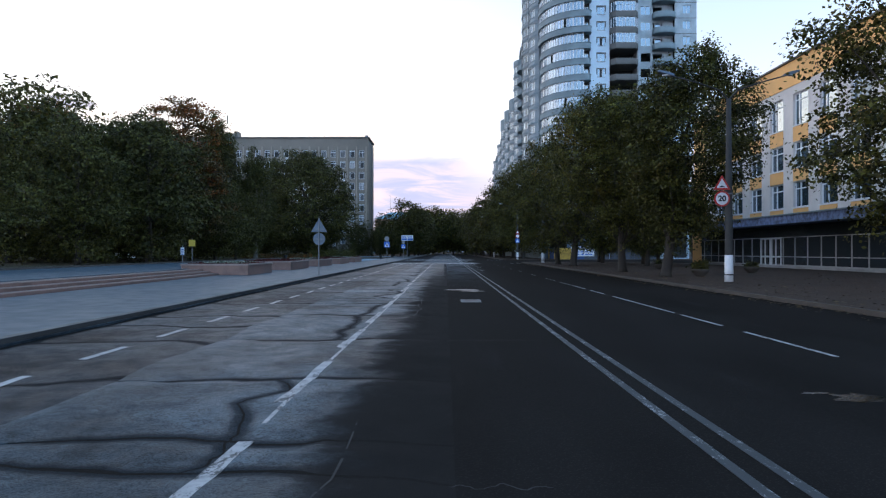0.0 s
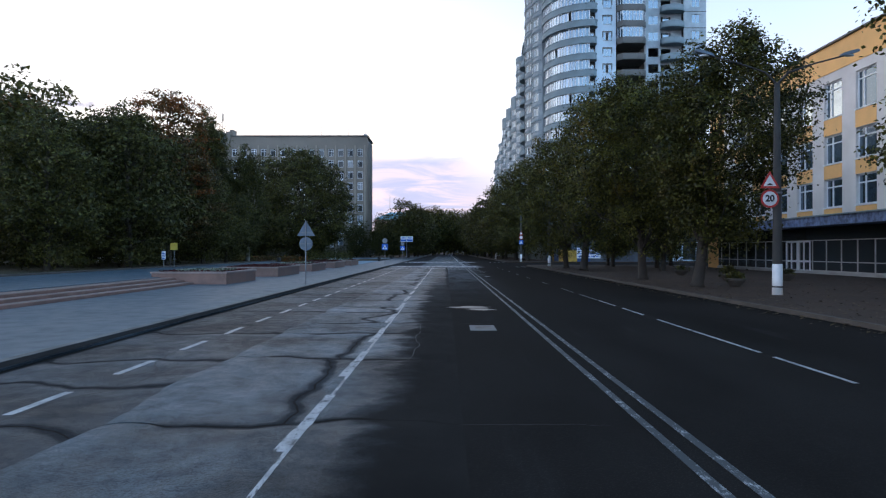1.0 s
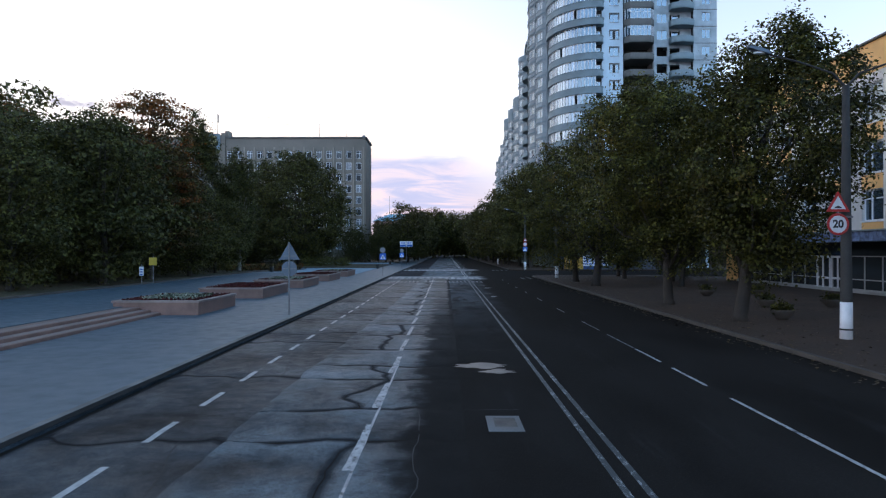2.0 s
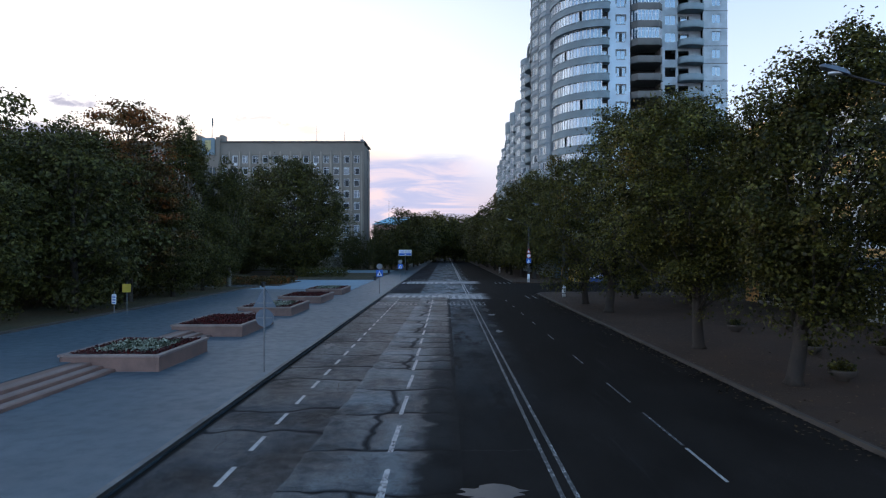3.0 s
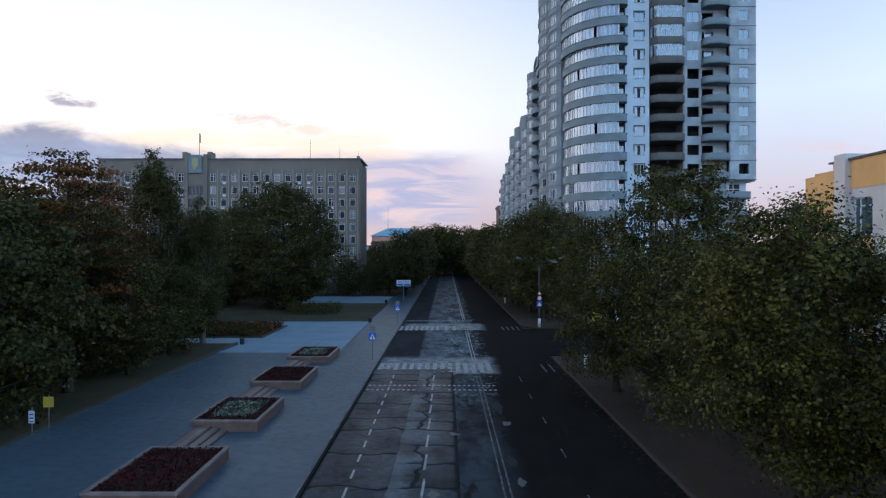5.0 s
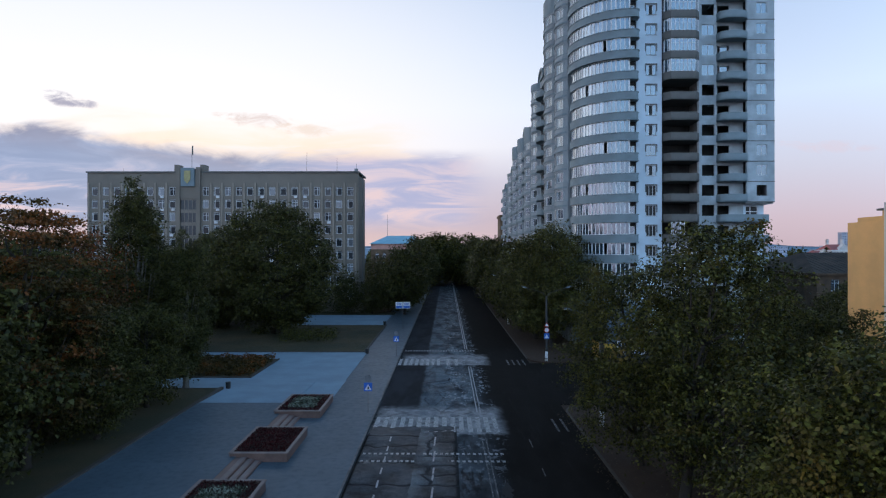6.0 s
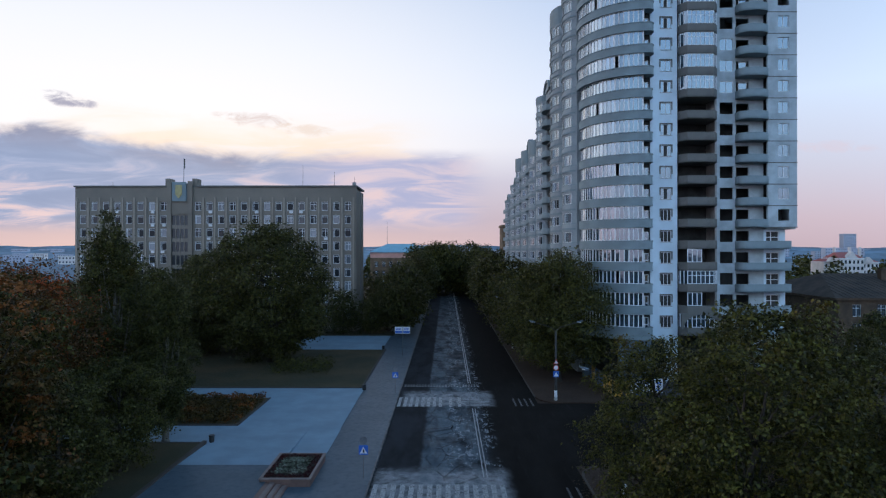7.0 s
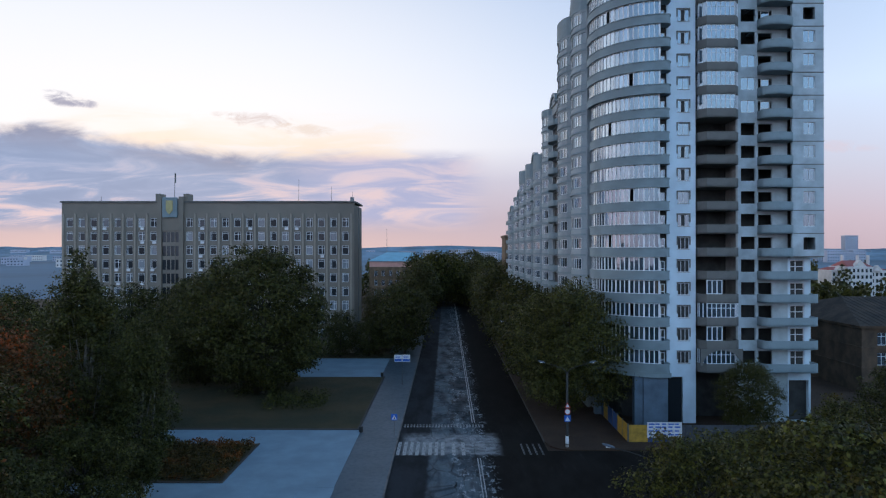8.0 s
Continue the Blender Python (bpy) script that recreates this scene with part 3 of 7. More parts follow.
def kerb_line(x0, x1, y0, y1, mat, name, label):
    base = tagged(part(name, Shape().box(x0, x1 - 0.004, y0, y1, -0.3, WALK + 0.012), mat), label, "kerb", "", "structure")
    if mat is KERB_DARK:
        part("cap", Shape().box(x0, x1 - 0.002, y0, y1, WALK + 0.012, WALK + 0.022), KERB_CAP, base, "paler top edge")
        part("gutter", Shape().box(x1 - 0.004, x1 + 0.05, y0, y1, -0.02, 0.045), LANE_ASPHALT, base, "asphalt drawn up against the kerb")
    return base


kerb_line(L_KERB - 0.16, L_KERB, -40, 420, KERB_DARK, "kerb_left", "grey kerb stones along the street")
kerb_line(R_KERB, R_KERB + 0.16, -40, 84.5, KERB, "kerb_right_near", "grey kerb stones along the tree-lined pavement")
kerb_line(R_KERB, R_KERB + 0.16, 112.5, 420, KERB, "kerb_right_far", "grey kerb stones beyond the side street")
corner = Shape()
for s in range(7):
    a0, a1 = math.pi / 2 * s / 7, math.pi / 2 * (s + 1) / 7
    q = lambda a, r, c: (c[0] - r * math.cos(a), c[1] + r * math.sin(a))
    c = (10.9, 84.5)
    corner.prism([q(a0, 2.8, c), q(a0, 2.6, c), q(a1, 2.6, c), q(a1, 2.8, c)][::-1], -0.3, WALK + 0.004)
corner.box(10.9, 27, 87.1, 87.3, -0.3, WALK + 0.004)
structure("kerb_corner", corner, KERB, "curved kerb at the corner of the side street", "kerb")

# plaza: higher by three steps, level with the pavement at its far end
PLAZA = 0.51
pl = Shape()
pl.prism(rect(-26.0, -17.4, -40, 86), -0.3, PLAZA)
structure("plaza", pl, PAVING, "raised blue-grey plaza beside the pavement", "plaza")
ramp = Shape().add([(-26, 86, PLAZA), (-17.4, 86, PLAZA), (-17.4, 98, 0.17), (-26, 98, 0.17), (-26, 86, -0.3), (-17.4, 86, -0.3), (-17.4, 98, -0.3), (-26, 98, -0.3)],
                   [(0, 1, 2, 3), (1, 0, 4, 5), (2, 1, 5, 6), (3, 2, 6, 7), (0, 3, 7, 4), (4, 7, 6, 5)])
structure("plaza_ramp", ramp, SLAB, "pale paving sloping down at the end of the plaza", "plaza")
structure("plaza_strip", Shape().prism(rect(-17.4, -14.1, 85.6, 98), -0.3, 0.165), SLAB, "pale paving at the end of the steps", "plaza")
bright = Shape().prism(rect(-25.2, -14.2, 98, 117), -0.3, 0.17).prism(rect(-39, -25.2, 111.4, 117), -0.3, 0.17).prism(rect(-60, -26.0, 92.4, 99), -0.3, 0.168).prism(rect(-26.0, -25.2, 98, 99), -0.3, 0.17)
structure("plaza_far", bright, SLAB, "pale slab paving in front of the lawn", "plaza")
structure("plaza_back", Shape().prism(rect(-34, -15.2, 150, 169), -0.3, 0.17), SLAB, "pale paved strip before the office block", "plaza")

steps = thing("steps", (0, 0, 0), "three low red-edged stone steps up to the plaza", "steps")
STEP = -15.6
for i in range(3):
    z1 = WALK + 0.12 * (i + 1)
    part("tread", Shape().box(STEP - 0.48 * i - 0.44, STEP - 0.48 * i - 0.14, -40, 83.0, z1 - 0.01, z1 + 0.004), RIM, steps, "paler stone tread")
    part("step", Shape().soft_box(STEP - 0.48 * i - 0.48 - (0.5 if i == 2 else 0.0), STEP - 0.48 * i, -40, 83.0, -0.2, z1, 0.015), GRANITE, steps)

lawn = Shape()
lawn.prism(rect(-200, -26.35, -40, 92.1), -0.3, 0.46).prism(rect(-200, -60.0, 92.1, 98), -0.3, 0.46)
structure("lawn_park", lawn, LAWN, "dark worn lawn under the park trees", "lawn")
structure("lawn_middle", Shape().prism(rect(-200, -14.7, 117.3, 149.7), -0.3, 0.2), LAWN, "brown and green lawn behind the plaza", "lawn")
structure("lawn_bed", Shape().prism(rect(-36, -25.4, 99.2, 111.2), -0.3, 0.25), LAWN, "lawn bed with a low hedge in the pale paving", "lawn")
structure("lawn_far", Shape().prism(rect(-200, -14.7, 169.3, 176), -0.3, 0.2), LAWN, "lawn before the office block", "lawn")
kb = Shape()
kb.box(-26.35, -26.0, -40, 92.4, -0.3, 0.62).box(-60, -26.35, 92.1, 92.4, -0.3, 0.5).box(-200, -14.45, 117.0, 117.3, -0.3, 0.3).box(-14.7, -14.45, 117.3, 150, -0.3, 0.26)
structure("kerb_lawn", kb, KERB, "low concrete edging round the lawns", "kerb")
part_edges = Shape().box(-36.2, -25.2, 99.0, 99.2, -0.3, 0.3).box(-25.4, -25.2, 99.2, 111.2, -0.3, 0.3)
structure("kerb_bed", part_edges, KERB, "stone edging of the lawn bed", "kerb")

# ---- old lanes: heaved slabs with wandering joints ----
joints = [-4.0, -1.2, 1.6, 3.9, 5.6, 6.5, 8.8, 12.3, 16.35, 19.7, 21.7, 24.6, 26.3, 29.0, 32.5, 35.8, 39.6]
while joints[-1] < 79:
    joints.append(joints[-1] + rng.uniform(1.5, 3.4))
side_joints = [-4.0, 0.5, 4.6, 8.7, 12.0, 14.2, 16.0, 19.8, 24.9, 30.7, 33.0]
while side_joints[-1] < 79:
    side_joints.append(side_joints[-1] + rng.uniform(2.2, 5.0))
side_joints[-1] = joints[-1] = 80.0
COAT = -2.0


def wander(x, i):
    return 0.42 * noise.noise((x * 0.45, i * 3.1, 0.0)) + 0.24 * noise.noise((x * 1.3, i * 3.1, 5.0)) + 0.07 * noise.noise((x * 4.0, i * 3.1, 7.0)) + 0.025 * noise.noise((x * 11.0, i * 3.1, 9.0))


def joint_y(i, x):
    return joints[i] + wander(x, i)


def side_y(i, x):
    return side_joints[i] + 1.3 * wander(x, i + 60)


def split_x(i, y):
    return -4.05 + 0.30 * noise.noise((i * 0.7, 4.0, 0.0)) + 0.55 * noise.noise((y * 0.55, i * 0.2, 1.0)) + 0.22 * noise.noise((y * 1.6, 2.0, 1.0)) + 0.06 * noise.noise((y * 6.0, 2.0, 1.0))


def ridge_x(y):
    return -5.95 + 0.55 * ease((y - 18) / 30) + 0.013 * max(0.0, y - 45) + 0.11 * noise.noise((y * 0.45, 8.0, 1.0)) + 0.05 * noise.noise((y * 1.6, 8.0, 3.0))


def ease(v):
    v = max(0.0, min(1.0, v))
    return v * v * (3 - 2 * v)


def swell(d, lift):
    return 0.0012 + lift * ease(d / 0.38)


def lift_of(i):
    return 0.021 + 0.016 * noise.noise((i * 1.7, 1.0, 1.0))


def slab_height(i, x, y):
    """Height of the old lane within joint interval i."""
    d = min(y - joint_y(i, x), joint_y(i + 1, x) - y, (x - ridge_x(y)) * 0.8 + 0.28)
    if i % 3:
        d = min(d, abs(x - split_x(i, y)))
    u = (x - ridge_x(y) - 0.22) / 0.26
    return swell(d, lift_of(i)) * ease((COAT - x) / 0.9 + 0.05) + 0.016 * math.exp(-u * u)


def lane_height(i, x, y):
    d = min(y - side_y(i, x), side_y(i + 1, x) - y)
    return swell(d, 0.012) * ease((x + 9.05) / 0.3 + 0.05) * (0.42 + 0.58 * ease((ridge_x(y) - x) / 1.3))


def height_at(x, y):
    if y < joints[0] + 0.6 or y > joints[-1] - 0.6 or x > COAT:
        return 0.0
    if x > ridge_x(y):
        i = max(k for k in range(len(joints) - 1) if joint_y(k, x) <= y or k == 0)
        return max(0.0, slab_height(i, x, y))
    i = max(k for k in range(len(side_joints) - 1) if side_y(k, x) <= y or k == 0)
    return max(0.0, lane_height(i, x, y))


SPREAD = (0.0, 0.03, 0.07, 0.12, 0.18, 0.25, 0.33, 0.42, 0.5, 0.58, 0.67, 0.75, 0.82, 0.88, 0.93, 0.97, 1.0)


def slab(left, right, low, high, height, gap, mat, name):
    """A patch of old surface between four wandering lines, with a sunk rim."""
    rows = []
    for v in SPREAD:
        row = []
        for u in SPREAD:
            ym = 0.5 * (low(-4) + high(-4))
            x = left(ym) + (right(ym) - left(ym)) * u
            for _ in range(2):
                y = low(x) + gap + (high(x) - low(x) - 2 * gap) * v
                a, b = left(y), right(y)
                x = a + (b - a) * u
            row.append((x, y, max(0.001, height(x, y))))
        rows.append(row)
    s = Shape().loft(rows, closed=False)
    rim = rows[0] + [r[-1] for r in rows[1:]] + rows[-1][::-1][1:] + [r[0] for r in rows[::-1][1:-1]]
    s.loft([[(x, y, -0.03) for x, y, z in rim], rim], caps=False)
    return part(name, s, mat, road, smooth=True)


last = len(joints) - 1
for i in range(last):
    low, high = (lambda x, i=i: joint_y(i, x)), (lambda x, i=i: joint_y(i + 1, x))
    up = lambda x, y, i=i: slab_height(i, x, y)
    width = 0.020 + 0.020 * abs(noise.noise((i * 2.3, 6.0, 0.0)))
    if i % 3 == 0:
        slab(ridge_x, lambda y: COAT, low, high, up, width, OLD_ASPHALT, "road_slab")
    else:
        slab(ridge_x, lambda y, i=i: split_x(i, y) - 0.012, low, high, up, width, OLD_ASPHALT, "road_slab")
        slab(lambda y, i=i: split_x(i, y) + 0.012, lambda y: COAT, low, high, up, width, OLD_ASPHALT, "road_slab")
for i in range(len(side_joints) - 1):
    slab(lambda y: -9.05, lambda y: ridge_x(y) + 0.002, (lambda x, i=i: side_y(i, x)), (lambda x, i=i: side_y(i + 1, x)),
         lambda x, y, i=i: lane_height(i, x, y), 0.014, LANE_ASPHALT, "lane_slab")


# ---- road markings ----
def dash(x, y0, y1, w, skew=0.0, thick=0.004, paint=PAINT):
    """A painted stripe that follows the swell of the surface."""
    n = max(4, int((y1 - y0) / 0.16))
    rows = []
    for s in range(n + 1):
        y = y0 + (y1 - y0) * s / n
        cx = x + skew * s / n
        rows.append([(px, y, height_at(px, y) + thick) for px in (cx - w / 2, cx - w / 6, cx + w / 6, cx + w / 2)])
    rows = [[(px, py, pz - 0.02) for px, py, pz in rows[0]], *rows, [(px, py, pz - 0.02) for px, py, pz in rows[-1]]]
    return part("dash", Shape().loft([[(p[0][0], p[0][1], p[0][2] - 0.02), *p, (p[-1][0], p[-1][1], p[-1][2] - 0.02)] for p in rows], closed=False), paint, road)


y = 3.2
while y < 77:  # short dashes by the kerb
    dash(-7.20, y, y + 1.18, 0.115, paint=PAINT_FRESH)
    y += 2.345
y = 4.2
while y < 76:  # lane line
    dash(-3.74, y, y + 2.3, 0.125, 0.06)
    y += 3.53
old_line = dash(-3.68, 7.0, 27.0, 0.045, 0.05, 0.0022)
old_line.name = "old_line"
tagged(old_line, "thin older lane line")
for a, b in ((-10, 9.5), (10.6, 13.4), (14.4, 16.6), (17.1, 22.7), (23.9, 26.1), (27.0, 29.3), (29.5, 32.7), (34.0, 37.0), (41.0, 43.2), (48.5, 50.5), (55.5, 57.0), (62.0, 63.5), (68.5, 70.0), (74.5, 76.5)):
    dash(3.66, a, b, 0.075, paint=PAINT if b < 32.0 else PAINT_OLD)
for x in (-0.02, 0.28):
    part("double_line", Shape().box(x - 0.048, x + 0.048, -40, 77.0, -0.02, 0.004), PAINT_OLD, road, "worn white centre line")
    part("double_line", Shape().box(x - 0.055, x + 0.055, 84.5, 107.0, -0.02, 0.004), PAINT, road)
    part("double_line", Shape().box(x - 0.065, x + 0.065, 121.0, 400.0, -0.02, 0.004), PAINT_FRESH, road)


def zebra(y0, y1, xs, w=0.40, paint=PAINT):
    for x in xs:
        part("zebra_stripe", Shape().box(x - w / 2, x + w / 2, y0, y1, -0.02, 0.004), paint, road)


zebra(78.4, 83.0, [-8.75 + 0.72 * i for i in range(15)])
zebra(78.6, 82.4, [6.4, 7.15], 0.18, PAINT_OLD)
zebra(107.9, 112.6, [-8.9 + 0.72 * i for i in range(8)] + [-2.6, -1.5])
zebra(108.1, 112.0, [5.3, 6.0, 6.7, 7.4], 0.22, PAINT_OLD)
for yy in (71.3, 72.9, 119.0, 119.8):
    for i in range(26):
        part("hump_square", Shape().box(-8.9 + 0.40 * i, -8.68 + 0.40 * i, yy - 0.12, yy + 0.25, -0.02, 0.020 if yy < 100 and i < 17 else 0.005), PAINT, road)


# tar-dark cracks along the old lanes and out into the newer coat
def crack(points, w):
    s = Shape()
    n = len(points)
    left, right = [], []
    for i, (x, y) in enumerate(points):
        ax, ay = points[max(i - 1, 0)]
        bx, by = points[min(i + 1, n - 1)]
        d = math.hypot(bx - ax, by - ay) or 1
        nx, ny = -(by - ay) / d, (bx - ax) / d
        ww = w * (0.5 + 0.5 * noise.noise((x * 2.1, y * 2.1, 3.0))) * (0.3 if i in (0, n - 1) else 1.0)
        z = height_at(x, y) + 0.003
        left.append((x + nx * ww, y + ny * ww, z))
        right.append((x - nx * ww, y - ny * ww, z))
    s.loft([left, right], closed=False)
    return part("crack", s, TAR, road)


for i in range(3, last):
    if i % 3 == 1:
        x1, n = rng.uniform(-1.5, 0.6), 24
        crack([(COAT - 0.05 + (x1 - COAT) * s / n, joint_y(i, COAT) + 0.10 * noise.noise((s * 0.2, i * 5.0, 3.0)) + 0.04 * noise.noise((s * 0.6, i * 5.0, 8.0))) for s in range(n + 1)], 0.012)
    if i % 4 == 2:  # short splits inside a slab
        x0, y0, n = rng.uniform(-5.2, -4.6), joints[i] + rng.uniform(0.6, 1.2), 14
        crack([(x0 + 0.9 * s / n, y0 + 0.2 * noise.noise((s * 0.2, i * 1.0, 1.0)) + 0.1 * noise.noise((s * 0.6, i * 1.0, 4.0))) for s in range(n + 1)], 0.020)
for x0, y0, y1, sway in ((-7.0, 2, 17, 0.9), (-6.6, 17, 30, 0.8), (-8.3, 26, 50, 0.5), (-6.4, 34, 62, 0.6), (-2.95, 2, 7, 0.5), (-2.9, 16, 22, 0.4)):
    n = int((y1 - y0) * 3)
    crack([(x0 + sway * noise.noise((s * 0.12, x0, 1.0)) + 0.2 * noise.noise((s * 0.4, x0, 2.0)), y0 + (y1 - y0) * s / n) for s in range(n + 1)], 0.016)


def blotch(name, x, y, rx, ry, mat, seed, z=0.0035):
    pts = [(x + rx * (1 + 0.75 * noise.noise((math.cos(a) * 2.4, math.sin(a) * 2.4, seed))) * math.cos(a), y + ry * (1 + 0.75 * noise.noise((math.cos(a) * 2.4, math.sin(a) * 2.4, seed + 9))) * math.sin(a)) for a in (2 * math.pi * j / 36 for j in range(36))]
    return part(name, Shape().prism(pts, -0.02, z + height_at(x, y)), mat, road)


SMOOTH = plain("smooth_wet_patch", (0.032, 0.035, 0.038), 0.40, 0.0, 30.0, 1.5, 0.3, 0.0005)
PATCH = plain("pale_patch", (0.115, 0.122, 0.126), 0.6, 0.0, 30.0, 1.5, 0.35, 0.004)
for x, y, rx, ry in ((-1.35, 26.4, 0.75, 0.35), (-1.0, 25.6, 0.45, 0.25), (-2.3, 59.7, 0.40, 0.3), (-3.2, 50.5, 0.25, 0.4), (-8.5, 46.0, 0.25, 0.8), (0.9, 52.0, 0.2, 0.5), (1.2, 62.0, 0.25, 0.5), (-8.4, 71.0, 0.25, 0.4)):
    blotch("smooth_patch" if y < 30 else "pale_patch", x, y, rx, ry, SMOOTH if y < 30 else PATCH, x + y)
PUDDLE = plain("standing_water", (0.012, 0.012, 0.012), 0.22, 0.0, 30.0, 1.5, 0.2, 0.0)
DUST = plain("dusty_scrape", (0.026, 0.025, 0.0245), 0.95, 0.0, 40.0, 2.5, 0.5, 0.003)
for x, y, rx, ry in ((2.28, 8.05, 0.26, 0.20), (2.62, 7.95, 0.12, 0.10), (1.95, 8.25, 0.14, 0.05)):
    tagged(blotch("puddle", x, y, rx, ry, PUDDLE, x + y, 0.0045), "small puddle of rain water")
for x, y, rx, ry in ((-1.2, 60.5, 0.5, 0.35), (-1.6, 50.0, 0.3, 0.2), (0.7, 55.0, 0.25, 0.9), (0.95, 66.0, 0.35, 1.3)):
    tagged(blotch("scrape", x, y, rx, ry, DUST, x + y, 0.0030), "pale dusty scrape")
frame_x, frame_y = (-1.60, -0.98), (20.25, 21.25)
part("manhole_frame", Shape().box(frame_x[0], frame_x[0] + 0.13, *frame_y, -0.02, 0.012).box(frame_x[1] - 0.09, frame_x[1], *frame_y, -0.02, 0.012)
     .box(frame_x[0] + 0.13, frame_x[1] - 0.09, frame_y[0], frame_y[0] + 0.28, -0.02, 0.012).box(frame_x[0] + 0.13, frame_x[1] - 0.09, frame_y[1] - 0.14, frame_y[1], -0.02, 0.012), PATCH, road, "pale concrete frame of a manhole")
part("manhole", Shape().box(frame_x[0] + 0.13, frame_x[1] - 0.09, frame_y[0] + 0.28, frame_y[1] - 0.14, -0.02, 0.005), BLACK, road, "dark sunken cover")

# ---- trees ----
def leaf_mesh(name, centres, size, gen, out=None, corners=4):
    """One small bent leaf at each centre (or a plain three-cornered one); those with a way out of their spray turn their faces that way and up."""
    n = len(centres)
    c = np.asarray(centres, float)
    nrm = gen.normal(size=(n, 3)) * (1.0 if out is None else 0.36)
    nrm[:, 2] += 0.12 if out is None else 0.34
    if out is not None:
        nrm += 0.42 * np.asarray(out)
    nrm /= np.linalg.norm(nrm, axis=1)[:, None] + 1e-9
    a = np.cross(nrm, gen.normal(size=(n, 3)))
    a /= np.linalg.norm(a, axis=1)[:, None] + 1e-9
    b = np.cross(nrm, a)
    s = (size * gen.uniform(0.6, 1.25, n))[:, None]
    if corners == 4:
        v = [c - a * s * 0.6, c + b * s * 0.42 + nrm * s * 0.12, c + a * s * 0.6, c - b * s * 0.42 + nrm * s * 0.12]
    else:
        v = [c - a * s * 0.62 - b * s * 0.3, c + b * s * 0.62, c + a * s * 0.62 - b * s * 0.3]
    v = np.stack(v, 1).reshape(-1, 3)
    m = bpy.data.meshes.new(name)
    m.vertices.add(corners * n)
    m.vertices.foreach_set("co", v.ravel())
    m.loops.add(corners * n)
    m.loops.foreach_set("vertex_index", np.arange(corners * n))
    m.polygons.add(n)
    m.polygons.foreach_set("loop_start", np.arange(0, corners * n, corners))
    m.update(calc_edges=True)
    return m


def tree(name, at, seed, height, radius, bole, leaf_mat, bark, leaves, size, label, lean=(0, 0), clumps=60, spread=1.0, upright=0.0, gaps=0.0, corners=4, flat=0.0, lump=0.42):
    """A trunk with limbs and a crown of clumps, each of several sprays of leaves; flat spreads the top into layers."""
    gen, r = np.random.default_rng(seed), random.Random(seed)
    ob = thing(name, at, label, "tree")
    wood = Shape()
    top = Vector((lean[0], lean[1], height * 0.86))
    trunk_r = 0.016 * height + 0.06
    spine = [Vector((lean[0] * (s ** 1.5) + 0.25 * noise.noise((seed, s * 3, 0)), lean[1] * (s ** 1.5) + 0.25 * noise.noise((seed, s * 3, 7)), height * 0.86 * s)) for s in (0, 0.02, 0.12, 0.25, 0.4, 0.6, 0.8, 1.0)]
    wood.tube(spine, [trunk_r * f for f in (1.5, 1.15, 1.0, 0.9, 0.72, 0.5, 0.28, 0.08)], 9)
    base_r = radius * 2.05 / math.sqrt(clumps) * 1.35
    radius -= base_r * 0.62
    height -= base_r * 0.45
    half = (height - bole) / 2
    mid = bole + half
    tips = []
    for i in range(clumps):
        # places spread over the crown, denser outside
        th = i * 2.399963 + r.uniform(-0.3, 0.3)
        u = 1 - 2 * (i + 0.5) / clumps
        rad = r.uniform(0.45, 1.0) ** 0.6
        bump = 1 + lump * noise.noise((math.cos(th) * 1.7 + seed, math.sin(th) * 1.7, u * 1.9))
        ring = math.sqrt(max(0.0, 1 - u * u)) * (1 - upright * 0.45 * max(u, 0))
        p = Vector((math.cos(th) * ring * radius * rad * bump * spread, math.sin(th) * ring * radius * rad * bump * spread, mid + u * half * (0.86 + 0.14 * rad) * bump))
        p += Vector((lean[0], lean[1], 0)) * (p.z / height)
        if p.z < bole * 0.8:
            p.z = bole * 0.8 + r.uniform(0, 0.8)
        tips.append(p)
    for i, p in enumerate(tips):
        if i % 3 and clumps > 40:
            continue
        s = min(0.95, max(0.18, (p.z - half * (0.5 + upright)) / (height * 0.9)))
        k = s * 7
        root = spine[min(1 + int(k * 0.9), 6)].lerp(spine[min(2 + int(k * 0.9), 7)], 0.4)
        root = Vector((root.x, root.y, min(root.z, p.z - 0.3 if p.z > bole else root.z)))
        bend = root.lerp(p, 0.5) + Vector((r.uniform(-0.4, 0.4), r.uniform(-0.4, 0.4), -0.12 * (p - root).length + upright))
        wood.tube([root, bend, p], [trunk_r * 0.32, trunk_r * 0.2, 0.02], 5)
    pts, outs = [], []
    for p in tips:
        if gaps and r.random() < gaps:
            continue
        f = r.choice((0.55, 0.75, 0.9, 1.1, 1.25))
        cr, per = base_r * f, int(leaves / clumps * f * f / 0.87)
        away = np.array(p) - (lean[0], lean[1], mid)
        away /= np.linalg.norm(away) + 1e-9
        sprays = max(4, round(9 * f))
        for q in range(sprays):
            way = gen.normal(size=3) + away * 0.35 + (0, 0, 0.15)
            way /= np.linalg.norm(way)
            far = cr * gen.uniform(0.35, 1.05) ** 0.7
            m = max(3, per // sprays)
            if q >= sprays - 2:  # sprigs that stand out of the clump
                way = way * 0.5 + away * 0.7 + (0, 0, 0.35)
                way /= np.linalg.norm(way)
                far, m = cr * gen.uniform(0.95, 1.25), max(3, m // 3)
            at = way * far * (1.0, 1.0, 0.74 + 0.8 * upright)
            if q >= sprays - 2 and clumps > 80:
                wood.tube([p, p + Vector(at) * 0.55 + Vector((0, 0, 0.05)), p + Vector(at) * 1.05], [0.018, 0.012, 0.006], 3)
            wide = cr * gen.uniform(0.20, 0.36) * (0.6 if q >= sprays - 2 else 1.0)
